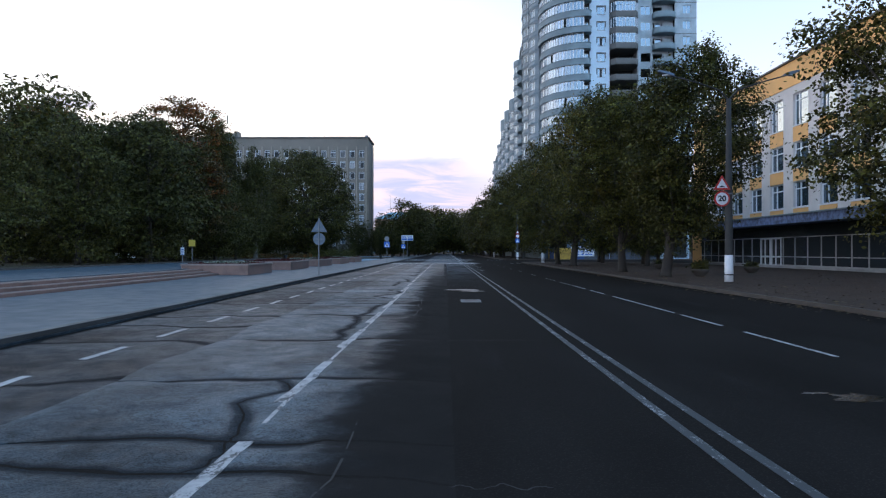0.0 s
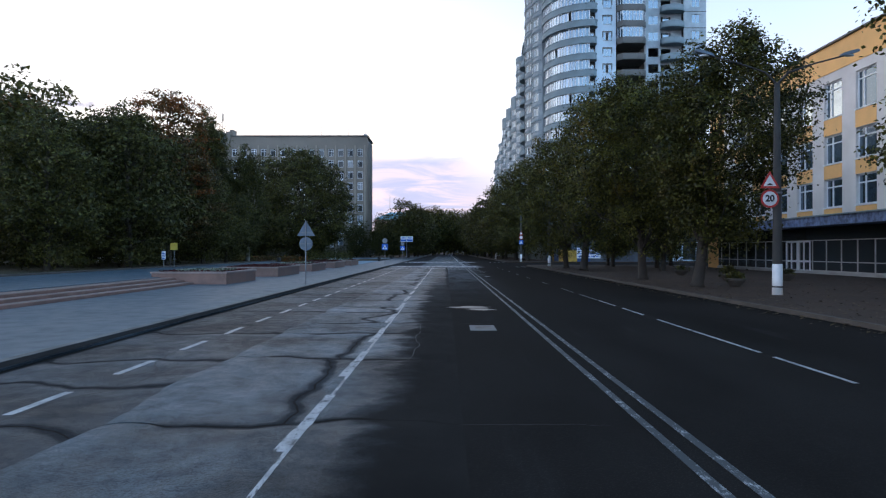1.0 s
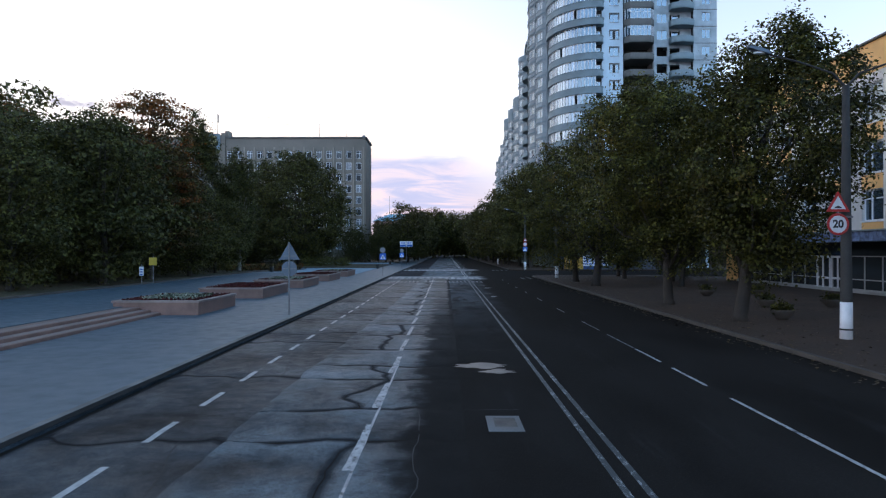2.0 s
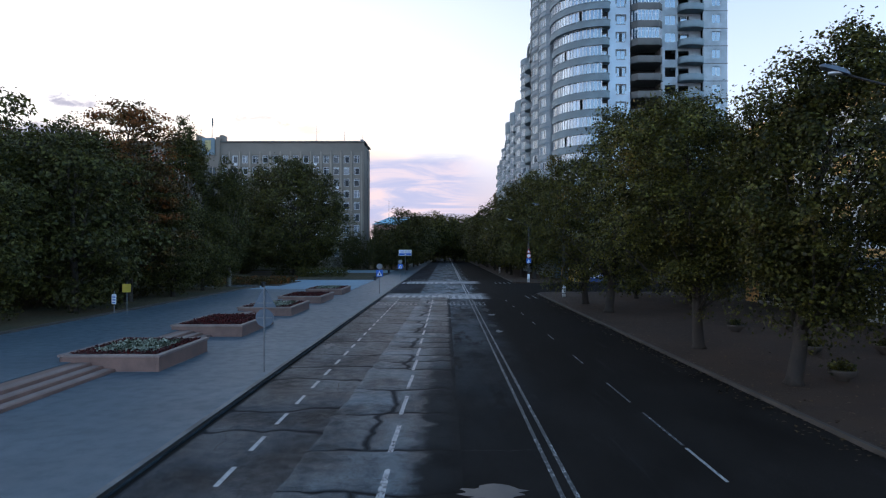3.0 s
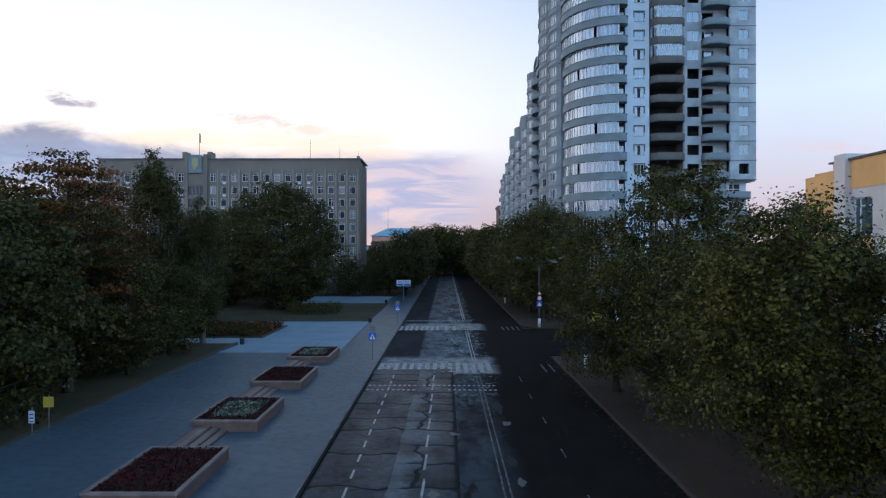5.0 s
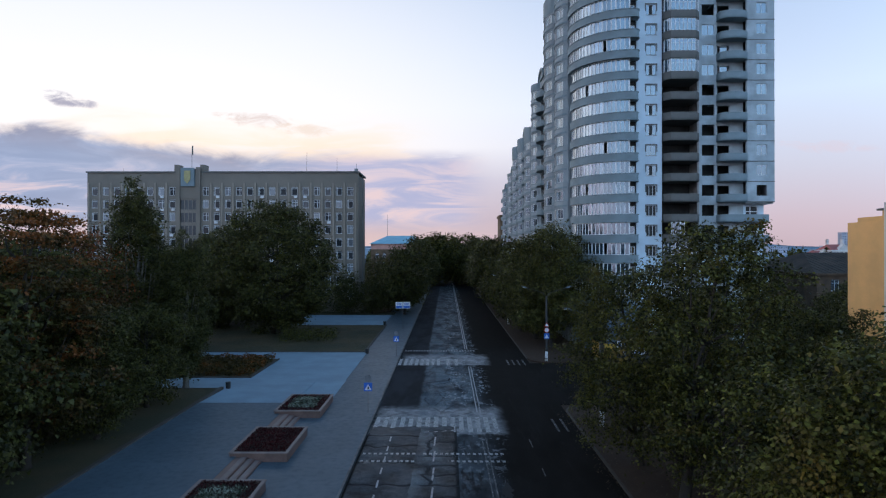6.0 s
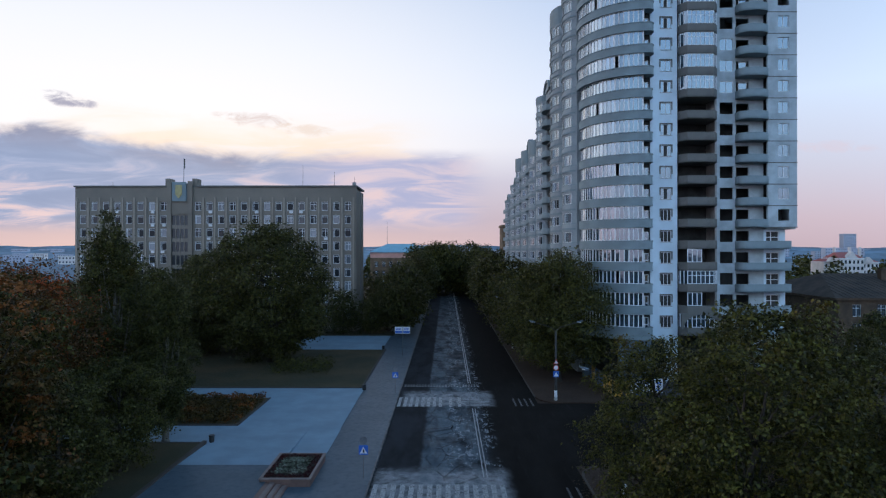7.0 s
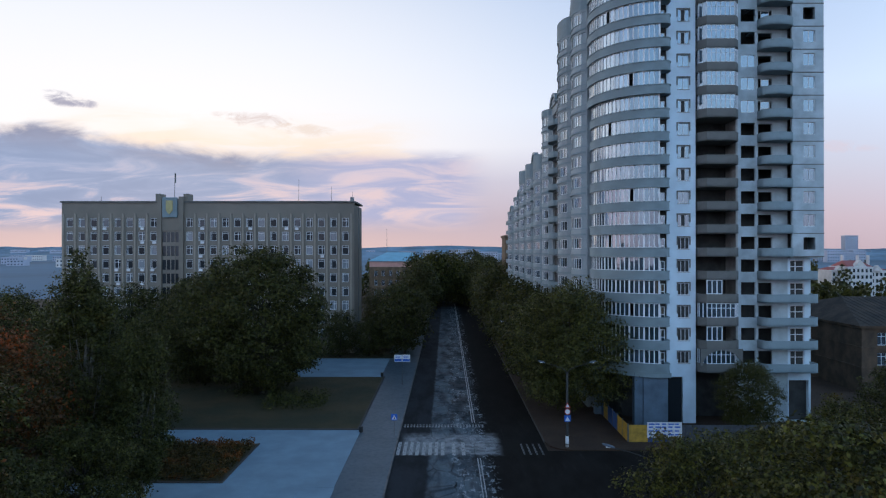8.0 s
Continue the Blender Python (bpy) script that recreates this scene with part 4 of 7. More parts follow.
            d = gen.normal(size=(m, 3)) * (wide, wide, wide * (0.5 + 0.9 * upright))
            d[:, 2] -= (0.22 - 0.3 * upright) * (d[:, 0] * way[0] + d[:, 1] * way[1])
            pts.append(np.array(p) + at + d)
            out = d / (np.linalg.norm(d, axis=1)[:, None] + 1e-9)
            outs.append(0.6 * out + 0.6 * way)
    pts = np.concatenate(pts)
    if flat:
        pts[:, 2] += flat * np.round(pts[:, 2] / 1.5) * 1.5 - flat * pts[:, 2]
    part("trunk", wood, bark, ob, smooth=True)
    part("crown", leaf_mesh("crown", pts, size, gen, np.concatenate(outs), corners), leaf_mat, ob)
    return ob


PLANE = "broad plane tree with dark green and yellowing leaves"
planes = [tree("plane_tree", (10.2, 36.2, WALK), 11, 12.4, 3.8, 3.3, LEAF_PLANE, BARK, 74000, 0.128, PLANE + " on the pavement", clumps=76, upright=0.3, gaps=0.10, lean=(1.6, 0.0)),
          tree("plane_tree", (10.2, 44.6, WALK), 12, 11.9, 4.5, 3.7, LEAF_PLANE, BARK, 74000, 0.128, PLANE + " on the pavement", clumps=72, upright=0.1, gaps=0.08, lean=(-0.7, 0.0)),
          tree("plane_tree", (10.5, 62.8, WALK), 13, 15.9, 4.9, 3.0, LEAF_PLANE, BARK, 40000, 0.175, PLANE + " on the pavement", clumps=76, lean=(1.9, 0.0), gaps=0.06)]


def again(ob, x, y, z, turn, size, label=""):
    c = copy_thing(ob, pose(x, y, z, 0, 0, turn))
    c.scale = (size, size, size)
    if label:
        tagged(c, label)
    return c


again(planes[2], 10.4, 70.5, WALK, 205, 0.83)
tree("plane_tree", (14.3, 22.0, WALK), 16, 13.0, 4.1, 2.8, LEAF_PLANE, BARK, 62000, 0.135, PLANE + " on the pavement", clumps=70, upright=0.1, gaps=0.26)
again(planes[2], 18.0, 83.0, WALK, 60, 0.60, "broad plane tree at the street corner")
behind = []
for i, (x, y, s) in enumerate(((17.5, 62, 0.8), (17, 77, 0.82), (25.5, 82, 0.85), (34, 80, 0.85), (43, 84, 0.9), (20, 71, 0.8), (31, 72, 0.75), (52, 92, 0.9), (40, 70, 0.8))):
    if i < 3 or i == 5:
        again(planes[2], x, y, 0, 47 * i + 20, s * 0.88, "broad plane tree behind the street row")
    else:
        behind.append((x, y, 47 * i + 20, s * 0.98))
far_planes = [tree("plane_tree", (13.0, 122.0, WALK), 21, 17.6, 7.2, 3.0, LEAF_DARK, BARK, 42000, 0.24, PLANE + " beside the tower", clumps=70, corners=3),
              tree("plane_tree", (12.0, 131.0, WALK), 22, 15.0, 5.6, 3.2, LEAF_DARK, BARK, 26000, 0.26, PLANE + " beside the tower", clumps=60, corners=3)]
row = [tree("plane_tree", (11.0, 141.0, WALK), 23, 14.0, 5.4, 2.6, LEAF_PLANE, BARK, 9000, 0.39, "leafy street tree in the long row", clumps=60, corners=3),
       tree("plane_tree", (-12.4, 171.0, WALK), 24, 14.6, 5.6, 2.6, LEAF_DARK, BARK, 9000, 0.39, "leafy street tree in the long row", clumps=60, corners=3)]
for x, y, turned, s in behind:
    again(row[0], x, y, 0, turned, s, "broad plane tree behind the street row")
yy, i = 150.0, 0
while yy < 360:
    again(row[i % 2], 11.0 + 1.2 * math.sin(i * 2.3), yy, WALK, 61 * i, (0.95 + 0.12 * math.sin(i * 1.7) + (yy - 140) * 0.0022) * (1.0 if i % 2 else 0.8), "leafy street tree in the long row")
    if yy > 176:
        again(row[(i + 1) % 2], -12.4 + 1.0 * math.sin(i * 1.3), yy + 3, WALK, 83 * i + 30, 0.70 + 0.06 * math.cos(i * 1.9) if yy < 245 else 1.0 + 0.1 * math.cos(i * 1.9) + (yy - 200) * 0.0022, "leafy street tree in the long row")
    yy += 9.0 + (i % 3)
    i += 1
for i, (x, y, s) in enumerate(((-8.0, 292, 1.68), (1.5, 300, 1.6), (7, 288, 1.42), (-15, 300, 1.62), (-24, 380, 1.5), (20, 380, 1.5), (-3, 318, 1.7))):
    again(row[0], x, y, -2.0, 70 * i, s, "tall dark tree closing the end of the street")

# the park on the left
park = [tree("park_tree", (-33, 66, 0.4), 31, 13.5, 6.0, 2.2, LEAF_DARK, BARK, 12500, 0.33, "dense dark park tree with low branches", clumps=70, corners=3),
        tree("park_tree", (-42, 58, 0.4), 32, 15.0, 6.4, 2.4, LEAF_DARK, BARK, 12500, 0.34, "dense dark park tree with low branches", clumps=70, corners=3)]
rust = tree("maple_tree", (-30.5, 68.5, 0.4), 33, 17.6, 5.0, 3.0, LEAF_RUST, BARK, 22000, 0.22, "thin-topped maple turning rusty brown", clumps=84, gaps=0.16, flat=0.35, spread=1.12)
tree("maple_tree", (-39.5, 86, 0.4), 36, 16.6, 6.4, 3.0, LEAF_MAPLE, BARK, 26000, 0.22, "spreading maple in orange-red autumn leaf", clumps=70, gaps=0.1)
again(rust, -47, 71, 0.4, 160, 1.0)
near_park = tree("park_tree", (-35.5, 77, 0.4), 37, 15.5, 6.0, 2.2, LEAF_DARK, BARK, 25000, 0.245, "dense dark park tree with low branches", clumps=90, gaps=0.08, corners=3)
again(near_park, -36.5, 60.5, 0.4, 140, 0.86)
again(near_park, -31.5, 51, 0.4, 250, 0.72)
again(near_park, -29.4, 75.0, 0.4, 20, 0.66)
again(near_park, -30.2, 84.5, 0.4, 310, 0.62)
again(park[1], -50, 80, 0.4, 200, 1.3)
again(park[0], -56, 66, 0.4, 100, 1.35)
poplar = tree("poplar_tree", (-36.5, 95.5, 0.3), 34, 20.4, 4.2, 3.0, LEAF_POPLAR, PALE_BARK, 46000, 0.22, "tall upright poplar with pale limbs", clumps=80, upright=0.55)
again(poplar, -30.2, 93.0, 0.3, 100, 0.74)
oak = tree("linden_tree", (-32.5, 137, 0.2), 35, 21.8, 11.2, 2.0, LEAF_DARK, BARK, 70000, 0.31, "huge round linden with very dark foliage", clumps=190, corners=3, lump=0.15)
again(oak, -46, 146, 0.2, 120, 0.8)
spots = random.Random(8)
taken = [(-30.5, 68.5), (-36.5, 95.5), (-39.5, 86), (-33, 66), (-42, 58), (-35.5, 77), (-36.5, 60.5), (-31.5, 51), (-29.4, 75), (-30.2, 84.5)]
n = 0
while n < 46:
    x, y = spots.uniform(-110, -29.5), spots.uniform(30, 168)
    if x < -34 - 0.55 * y or 97 < y < 118 and x > -42 or y > 118 and x > -50 or any(math.hypot(x - a, y - b) < 6.2 for a, b in taken):
        n += 0.2
        continue
    taken.append((x, y))
    again(near_park if y < 72 and x > -62 else park[int(n * 7) % 2], x, y, 0.4 if y < 98 else 0.0, spots.uniform(0, 360), spots.uniform(0.72, 1.12) if y > 50 else spots.uniform(0.6, 0.85))
    n += 1
for i, (x, y, s) in enumerate(((-20, 172, 0.55), (-26, 171, 0.6), (-17, 181, 0.7), (-20, 192, 0.8), (-38, 171, 0.7), (-52, 170, 0.75), (-66, 168, 0.8), (-80, 170, 0.8), (-95, 172, 1.0), (-17, 205, 0.85))):
    again(park[i % 2], x, y, 0, 50 * i, s)


# ---- windows shared by the buildings ----
def wall_with_holes(width, height, holes, thick=0.35):
    """A wall in x and z that faces -y from y 0 to thick, with oblong openings (x0, x1, z0, z1) cut through."""
    tidy = lambda vs, most: sorted({round(min(max(v, 0.0), most), 4) for v in vs})
    xs = tidy([0.0, width, *[v for h in holes for v in h[:2]]], width)
    zs = tidy([0.0, height, *[v for h in holes for v in h[2:]]], height)
    nx, nz = len(xs) - 1, len(zs) - 1
    open_at = set()
    for a, b, c, d in holes:
        for i in range(nx):
            if a - 1e-3 <= xs[i] and xs[i + 1] <= b + 1e-3:
                for j in range(nz):
                    if c - 1e-3 <= zs[j] and zs[j + 1] <= d + 1e-3:
                        open_at.add((i, j))
    solid = lambda i, j: 0 <= i < nx and 0 <= j < nz and (i, j) not in open_at
    s, seen = Shape(), {}

    def v(i, j, back):
        if (i, j, back) not in seen:
            seen[i, j, back] = len(s.v)
            s.v.append((xs[i], thick if back else 0.0, zs[j]))
        return seen[i, j, back]

    for i in range(nx):
        for j in range(nz):
            if not solid(i, j):
                continue
            s.f.append((v(i, j, 0), v(i + 1, j, 0), v(i + 1, j + 1, 0), v(i, j + 1, 0)))
            s.f.append((v(i, j, 1), v(i, j + 1, 1), v(i + 1, j + 1, 1), v(i + 1, j, 1)))
            for di, dj, p, q in ((-1, 0, (i, j + 1), (i, j)), (1, 0, (i + 1, j), (i + 1, j + 1)), (0, -1, (i, j), (i + 1, j)), (0, 1, (i + 1, j + 1), (i, j + 1))):
                if not solid(i + di, j + dj):
                    s.f.append((v(*p, 0), v(*p, 1), v(*q, 1), v(*q, 0)))
    return s


def window_meshes(w, h, mullions=(0.5,), transom=None, deep=0.10, bar=0.06, glass=GLASS):
    """Frame and pane of a window w by h, centred on x, sill at z 0, facing -y."""
    xs = [0.0, *[m * w for m in mullions], w]
    zs = [0.0, transom * h, h] if transom else [0.0, h]
    holes = []
    for a, b in zip(xs, xs[1:]):
        for c, d in zip(zs, zs[1:]):
            holes.append((a + (bar if a == 0 else bar * 0.55), b - (bar if b == w else bar * 0.55), c + (bar if c == 0 else bar / 2), d - (bar if d == h else bar / 2)))
    f = wall_with_holes(w, h, holes, deep)
    f.v = [(x - w / 2, y, z) for x, y, z in f.v]
    p = Shape().box(-w / 2 + bar * 0.8, w / 2 - bar * 0.8, deep * 0.5, deep * 0.5 + 0.02, bar * 0.8, h - bar * 0.8)
    fm, pm = f.mesh("window_frame"), p.mesh("pane")
    fm.materials.append(UPVC)
    pm.materials.append(glass)
    return fm, pm


def add_window(meshes, parent, at):
    fr = part("window", meshes[0], None, parent, at=at)
    part("pane", meshes[1], None, fr)
    return fr


def flush_window(meshes, parent, at):
    part("window", meshes[0], None, parent, at=at)
    part("pane", meshes[1], None, parent, at=at)


# ---- the apartment tower ----
FLOOR, BASE, FLOORS = 3.0, 7.0, 20
tower = thing("apartment_tower", (0, 120.0, 0), "unfinished pale blue apartment tower with a rounded glazed corner", "apartment tower")
TOP = BASE + FLOOR * FLOORS
CX, CY, RA, RB = 24.75, 7.0, 7.45, 8.0  # rounded corner: centre and half axes, from the tower's base


def arc(r_extra, n=22, a0=-90.0, a1=-186.0):
    return [(CX + (RA + r_extra) * math.cos(radians(a)), CY + (RB + r_extra) * math.sin(radians(a))) for a in (a0 + (a1 - a0) * i / n for i in range(n + 1))]


# core behind everything
core = Shape()
core.prism([(25.6, 0.94), (29.3, 0.94), (29.3, 4.0), (41.8, 4.0), (41.8, 1.75), (44.6, 1.75), (44.6, 26), (19.4, 26), (19.4, 8.0), (20.8, 4.6), (23.0, 2.4)], 0.0, TOP)
part("core", core, PAINTED_SHADE, tower, "unfinished interior coloured as deep shade")


def curved_strip(outer, inner, z0, z1, n=22, a0=-90.0, a1=-186.0):
    o, i = arc(outer, n, a0, a1), arc(inner, n, a0, a1)
    return [[(x, y, z) for x, y in side] for side, z in ((o, z0), (o, z1), (i, z1), (i, z0), (o, z0))]


def end_curve(r_extra, n=7):
    """The open end of a balcony: from the wall round to the front, where the arc begins."""
    y0 = CY - RB
    pts = [(CX + 0.5 + r_extra, 0.5)]
    return pts + [(CX + (0.5 + r_extra) * math.cos(b), y0 + 0.7 - (0.7 + r_extra) * math.sin(b)) for b in (math.pi / 2 * j / n for j in range(n + 1))]


def edge_strip(outer, inner, z0, z1):
    o, i = end_curve(outer)[:-1] + arc(outer), end_curve(inner)[:-1] + arc(inner)
    return [[(x, y, z) for x, y in side] for side, z in ((o, z0), (o, z1), (i, z1), (i, z0), (o, z0))]


def curved_band():
    s = Shape()
    s.loft(edge_strip(0.25, -0.1, 0.0, 1.12), closed=False)
    s.loft(edge_strip(0.33, 0.1, 1.04, 1.16), closed=False)
    s.loft(edge_strip(0.30, 0.1, -0.06, 0.10), closed=False)
    s.loft(curved_strip(0.2, -3.0, -0.02, 0.14), closed=False)
    s.prism([(CX, 0.5), (CX, CY - RB - 0.2)] + end_curve(0.2)[::-1][1:], -0.02, 0.14)
    return s.mesh("balcony_band")


band = curved_band()
band.materials.append(BAND)
A_END = -95.7  # where the glazing stops and the open end begins


def glazing(seed):
    """Panes and bars of one floor; the panes stand a little out of true."""
    glaz, bars, r = Shape(), Shape(), random.Random(seed)
    pts = arc(0.0, 19, A_END)
    runs = list(zip(pts, pts[1:])) + [((pts[0][0] + 0.02, 0.75), pts[0])]
    for n, ((xa, ya), (xb, yb)) in enumerate(runs):
        d = math.hypot(xb - xa, yb - ya)
        tx, ty = (xb - xa) / d, (yb - ya) / d
        nx, ny = -ty, tx
        if ((xa + xb) / 2 - CX) * nx + ((ya + yb) / 2 - CY) * ny < 0:
            nx, ny = -nx, -ny
        if r.random() > 0.035:
            tilt = [r.uniform(-0.022, 0.022) for _ in range(3)]
            tilt.append(tilt[0] + tilt[2] - tilt[1])
            glaz.add([(x + nx * t, y + ny * t, z) for (x, y, z), t in zip(((xa, ya, 1.14), (xb, yb, 1.14), (xb, yb, 2.98), (xa, ya, 2.98)), tilt)], [(1, 0, 3, 2)])
        for px, py, hw in ((xa, ya, 0.10 if n % 3 == 0 else 0.065),):
            bars.prism([(px - tx * hw - nx * 0.05, py - ty * hw - ny * 0.05), (px + tx * hw - nx * 0.05, py + ty * hw - ny * 0.05), (px + tx * hw + nx * 0.05, py + ty * hw + ny * 0.05), (px - tx * hw + nx * 0.05, py - ty * hw + ny * 0.05)], 1.14, 2.98)
        for z0, z1 in ((1.14, 1.22), (2.86, 2.98)):
            bars.prism([(xa - nx * 0.045, ya - ny * 0.045), (xb - nx * 0.045, yb - ny * 0.045), (xb + nx * 0.045, yb + ny * 0.045), (xa + nx * 0.045, ya + ny * 0.045)], z0, z1)
    g, b = glaz.mesh("glazing"), bars.mesh("glazing_frame")
    g.materials.append(GLASS)
    b.materials.append(UPVC)
    return g, b


glazed = [glazing(n) for n in range(5)]
recess_door = window_meshes(1.05, 2.25, (0.5,), 0.55, 0.1, 0.09)
part("recess_wall", Shape().box(23.4, 25.48, 0.72, 0.92, BASE, TOP), PAINTED_SHADE, tower, "wall of the balcony recess, shade in its colour")
for k in range(FLOORS):
    z = BASE + FLOOR * k
    wide = 1.045 if k >= 12 else 1.0
    b = part("curved_balcony", band, None, tower, at=Matrix.Translation((CX, CY, z)) @ Matrix.Diagonal((wide, wide, 1, 1)) @ Matrix.Translation((-CX, -CY, 0)))
    part("glazing", glazed[k * 3 % 5][0], None, b)
    part("glazing_frame", glazed[k * 3 % 5][1], None, b, "white glazing bars")
    add_window(recess_door, tower, Matrix.Translation((24.75, 0.60, z + 0.15)))

# the flat bay with single windows
X0, X1 = 25.5, 29.3
holes = [(1.45, 2.95, BASE + FLOOR * k + 0.95, BASE + FLOOR * k + 2.5) for k in range(FLOORS)]
part("window_bay_wall", wall_with_holes(X1 - X0, TOP, holes + [(-0.01, 2.1, -0.01, 6.2)], 0.4), RENDER_BLUE, tower, "pale blue rendered wall", at=(X0, 0.5, 0))
# panes coloured dark to read as unlit voids
win_a = window_meshes(1.5, 1.55, (0.30, 0.66), glass=PAINTED_SHADE)
win_b = window_meshes(1.5, 1.55, (0.5,), bar=0.05)
sashes = Shape().box(-0.70, -0.33, -0.01, 0.01, 0.06, 1.5).box(0.27, 0.70, -0.01, 0.01, 0.06, 1.5).mesh("sash")
sashes.materials.append(GLASS)
# added dark trim standing in for the shade of the window reveals
surround = Shape().box(-0.90, 0.90, -0.09, -0.004, 1.55, 1.70).box(-0.90, -0.76, -0.09, -0.004, 0.55, 1.55).box(0.76, 0.90, -0.09, -0.004, 0.55, 1.55).mesh("surround")
surround.materials.append(BAND_DARK)
high = round((53.5 - BASE - 1.72) / FLOOR)
gaping = {high - j for j in (0, 1, 4, 6, 7, 9)} | {k for k in range(high - 9)} | {high + 3}
for k in range(FLOORS):
    fr = add_window(win_a if k in gaping else win_b, tower, Matrix.Translation((X0 + 2.2, 0.62, BASE + FLOOR * k + 0.95)))
    if k in gaping and k >= high - 9:
        part("sash", sashes, None, fr, "opened pale sashes")
    part("sill", Shape().box(-0.85, 0.85, -0.1, 0.1, -0.06, 0.0), CONCRETE, tower, at=(X0 + 2.2, 0.5, BASE + FLOOR * k + 0.95))
    part("surround", surround, None, tower, at=(X0 + 2.2, 0.5, BASE + FLOOR * k + 0.95))

# dark projecting loggias, some glazed
LX0, LX1 = 29.4, 34.6
log_o = [(0.0, 0.9), (0.0, -0.15), (0.75, -1.0), (4.45, -1.0), (5.2, -0.15), (5.2, 0.9)]
log_i = [(0.2, 0.9), (0.2, -0.05), (0.83, -0.8), (4.37, -0.8), (5.0, -0.05), (5.0, 0.9)]


def ring_wall(o, i, z0, z1):
    return Shape().loft([[(x, y, z0) for x, y in o], [(x, y, z1) for x, y in o], [(x, y, z1) for x, y in i], [(x, y, z0) for x, y in i], [(x, y, z0) for x, y in o]], closed=False)


lb = ring_wall(log_o, log_i, 0.0, 1.15)
lb.prism([(x, y) for x, y in log_o][::1] + [(5.2, 3.9), (0.0, 3.9)][::1], -0.02, 0.16)
lb_mesh = lb.mesh("loggia_band")
lb_mesh.materials.append(BAND_DARK)
gl, gb = Shape(), Shape()
line = [(0.1, 0.4), (0.1, -0.1), (0.79, -0.9), (4.41, -0.9), (5.1, -0.1), (5.1, 0.4)]
for (xa, ya), (xb, yb) in zip(line, line[1:]):
    gl.add([(xa, ya, 1.15), (xb, yb, 1.15), (xb, yb, 2.98), (xa, ya, 2.98)], [(0, 1, 2, 3)])
    n = max(1, round(math.hypot(xb - xa, yb - ya) / 0.62))
    for j in range(n):
        px, py = xa + (xb - xa) * j / n, ya + (yb - ya) * j / n
        gb.box(px - 0.045, px + 0.045, py - 0.045, py + 0.045, 1.15, 2.98)
gb.box(0.79, 4.41, -0.93, -0.87, 1.15, 1.22).box(0.79, 4.41, -0.93, -0.87, 2.9, 2.98).box(0.79, 4.41, -0.925, -0.875, 2.3, 2.36)
gl_mesh, gb_mesh = gl.mesh("glazing"), gb.mesh("glazing_frame")
gl_mesh.materials.append(GLASS)
gb_mesh.materials.append(UPVC)
half_gl = Shape().add([(0.79, -0.9, 1.15), (2.7, -0.9, 1.15), (2.7, -0.9, 2.98), (0.79, -0.9, 2.98)], [(0, 1, 2, 3)])
half_gb = Shape()
for j in range(4):
    half_gb.box(0.74 + 0.64 * j, 0.84 + 0.64 * j, -0.95, -0.85, 1.15, 2.98)
half_gb.box(0.79, 2.75, -0.93, -0.87, 1.15, 1.23).box(0.79, 2.75, -0.93, -0.87, 2.9, 2.98)
half_gl_mesh, half_gb_mesh = half_gl.mesh("glazing"), half_gb.mesh("glazing_frame")
half_gl_mesh.materials.append(GLASS)
half_gb_mesh.materials.append(UPVC)
# back wall coloured dark for the loggia's depth, side walls plain concrete
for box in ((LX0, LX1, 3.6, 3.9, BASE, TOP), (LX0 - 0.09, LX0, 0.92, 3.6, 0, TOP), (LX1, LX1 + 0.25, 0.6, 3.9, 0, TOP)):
    part("loggia_wall", Shape().box(*box), PAINTED_SHADE if box[4] else RAW, tower, "raw concrete inner wall, the back one coloured as shade")
for k in range(FLOORS):
    z = BASE + FLOOR * k
    b = part("loggia", lb_mesh, None, tower, at=(LX0, 0, z))
    if k in (0, 2) or k >= 11:
        part("glazing", gl_mesh, None, b)
        part("glazing_frame", gb_mesh, None, b, "white glazing bars")
    elif k in (1, 3):
        part("glazing", half_gl_mesh, None, b)
        part("glazing_frame", half_gb_mesh, None, b, "white glazing bars")

# open cells, with block parapets and some windows
WX0, WX1 = 34.9, 37.5
cells = [(0.45, 2.35, BASE + FLOOR * k + 0.95, BASE + FLOOR * k + 2.6) for k in range(FLOORS)]
part("cell_wall", wall_with_holes(WX1 - WX0, TOP, cells, 0.35), RENDER_GREY, tower, "patched grey block wall", at=(WX0, 0.75, 0))
win_c = window_meshes(1.9, 1.65, (0.5,))
for k in range(FLOORS):
    if k >= 11 and k not in (14, 15):
        add_window(win_c, tower, Matrix.Translation((WX0 + 1.4, 0.85, BASE + FLOOR * k + 0.95)))
# rounded raw balconies
BX0, BX1 = 37.5, 41.6
bo = [(4.2, 1.4)] + [(2.1 + 2.1 * math.cos(a), -0.1 - 1.05 * math.sin(a)) for a in (math.pi * j / 14 for j in range(15))] + [(0.0, 1.4)]
bo = bo[::-1]
bi = [(2.1 + (x - 2.1) * 0.91, y + 0.17 if y < 1.3 else y) for x, y in bo]
bb = ring_wall(bo, bi, 0.0, 1.1)
bb.prism(bo + [(4.2, 3.9), (0.0, 3.9)], -0.02, 0.18)
bb_mesh = bb.mesh("round_balcony")
bb_mesh.materials.append(BAND)
part("balcony_wall", wall_with_holes(BX1 - BX0, TOP, [(0.25, 2.05, BASE + FLOOR * k + 0.2, BASE + FLOOR * k + 2.5) for k in range(FLOORS)], 0.3), RENDER_GREY, tower, "grey block wall behind the balconies", at=(BX0, 1.0, 0))
door = window_meshes(1.1, 2.2, (), 0.6)
wide_door = window_meshes(1.2, 2.3, (), 0.6)
quarter = [math.pi / 2 * j / 6 for j in range(7)]
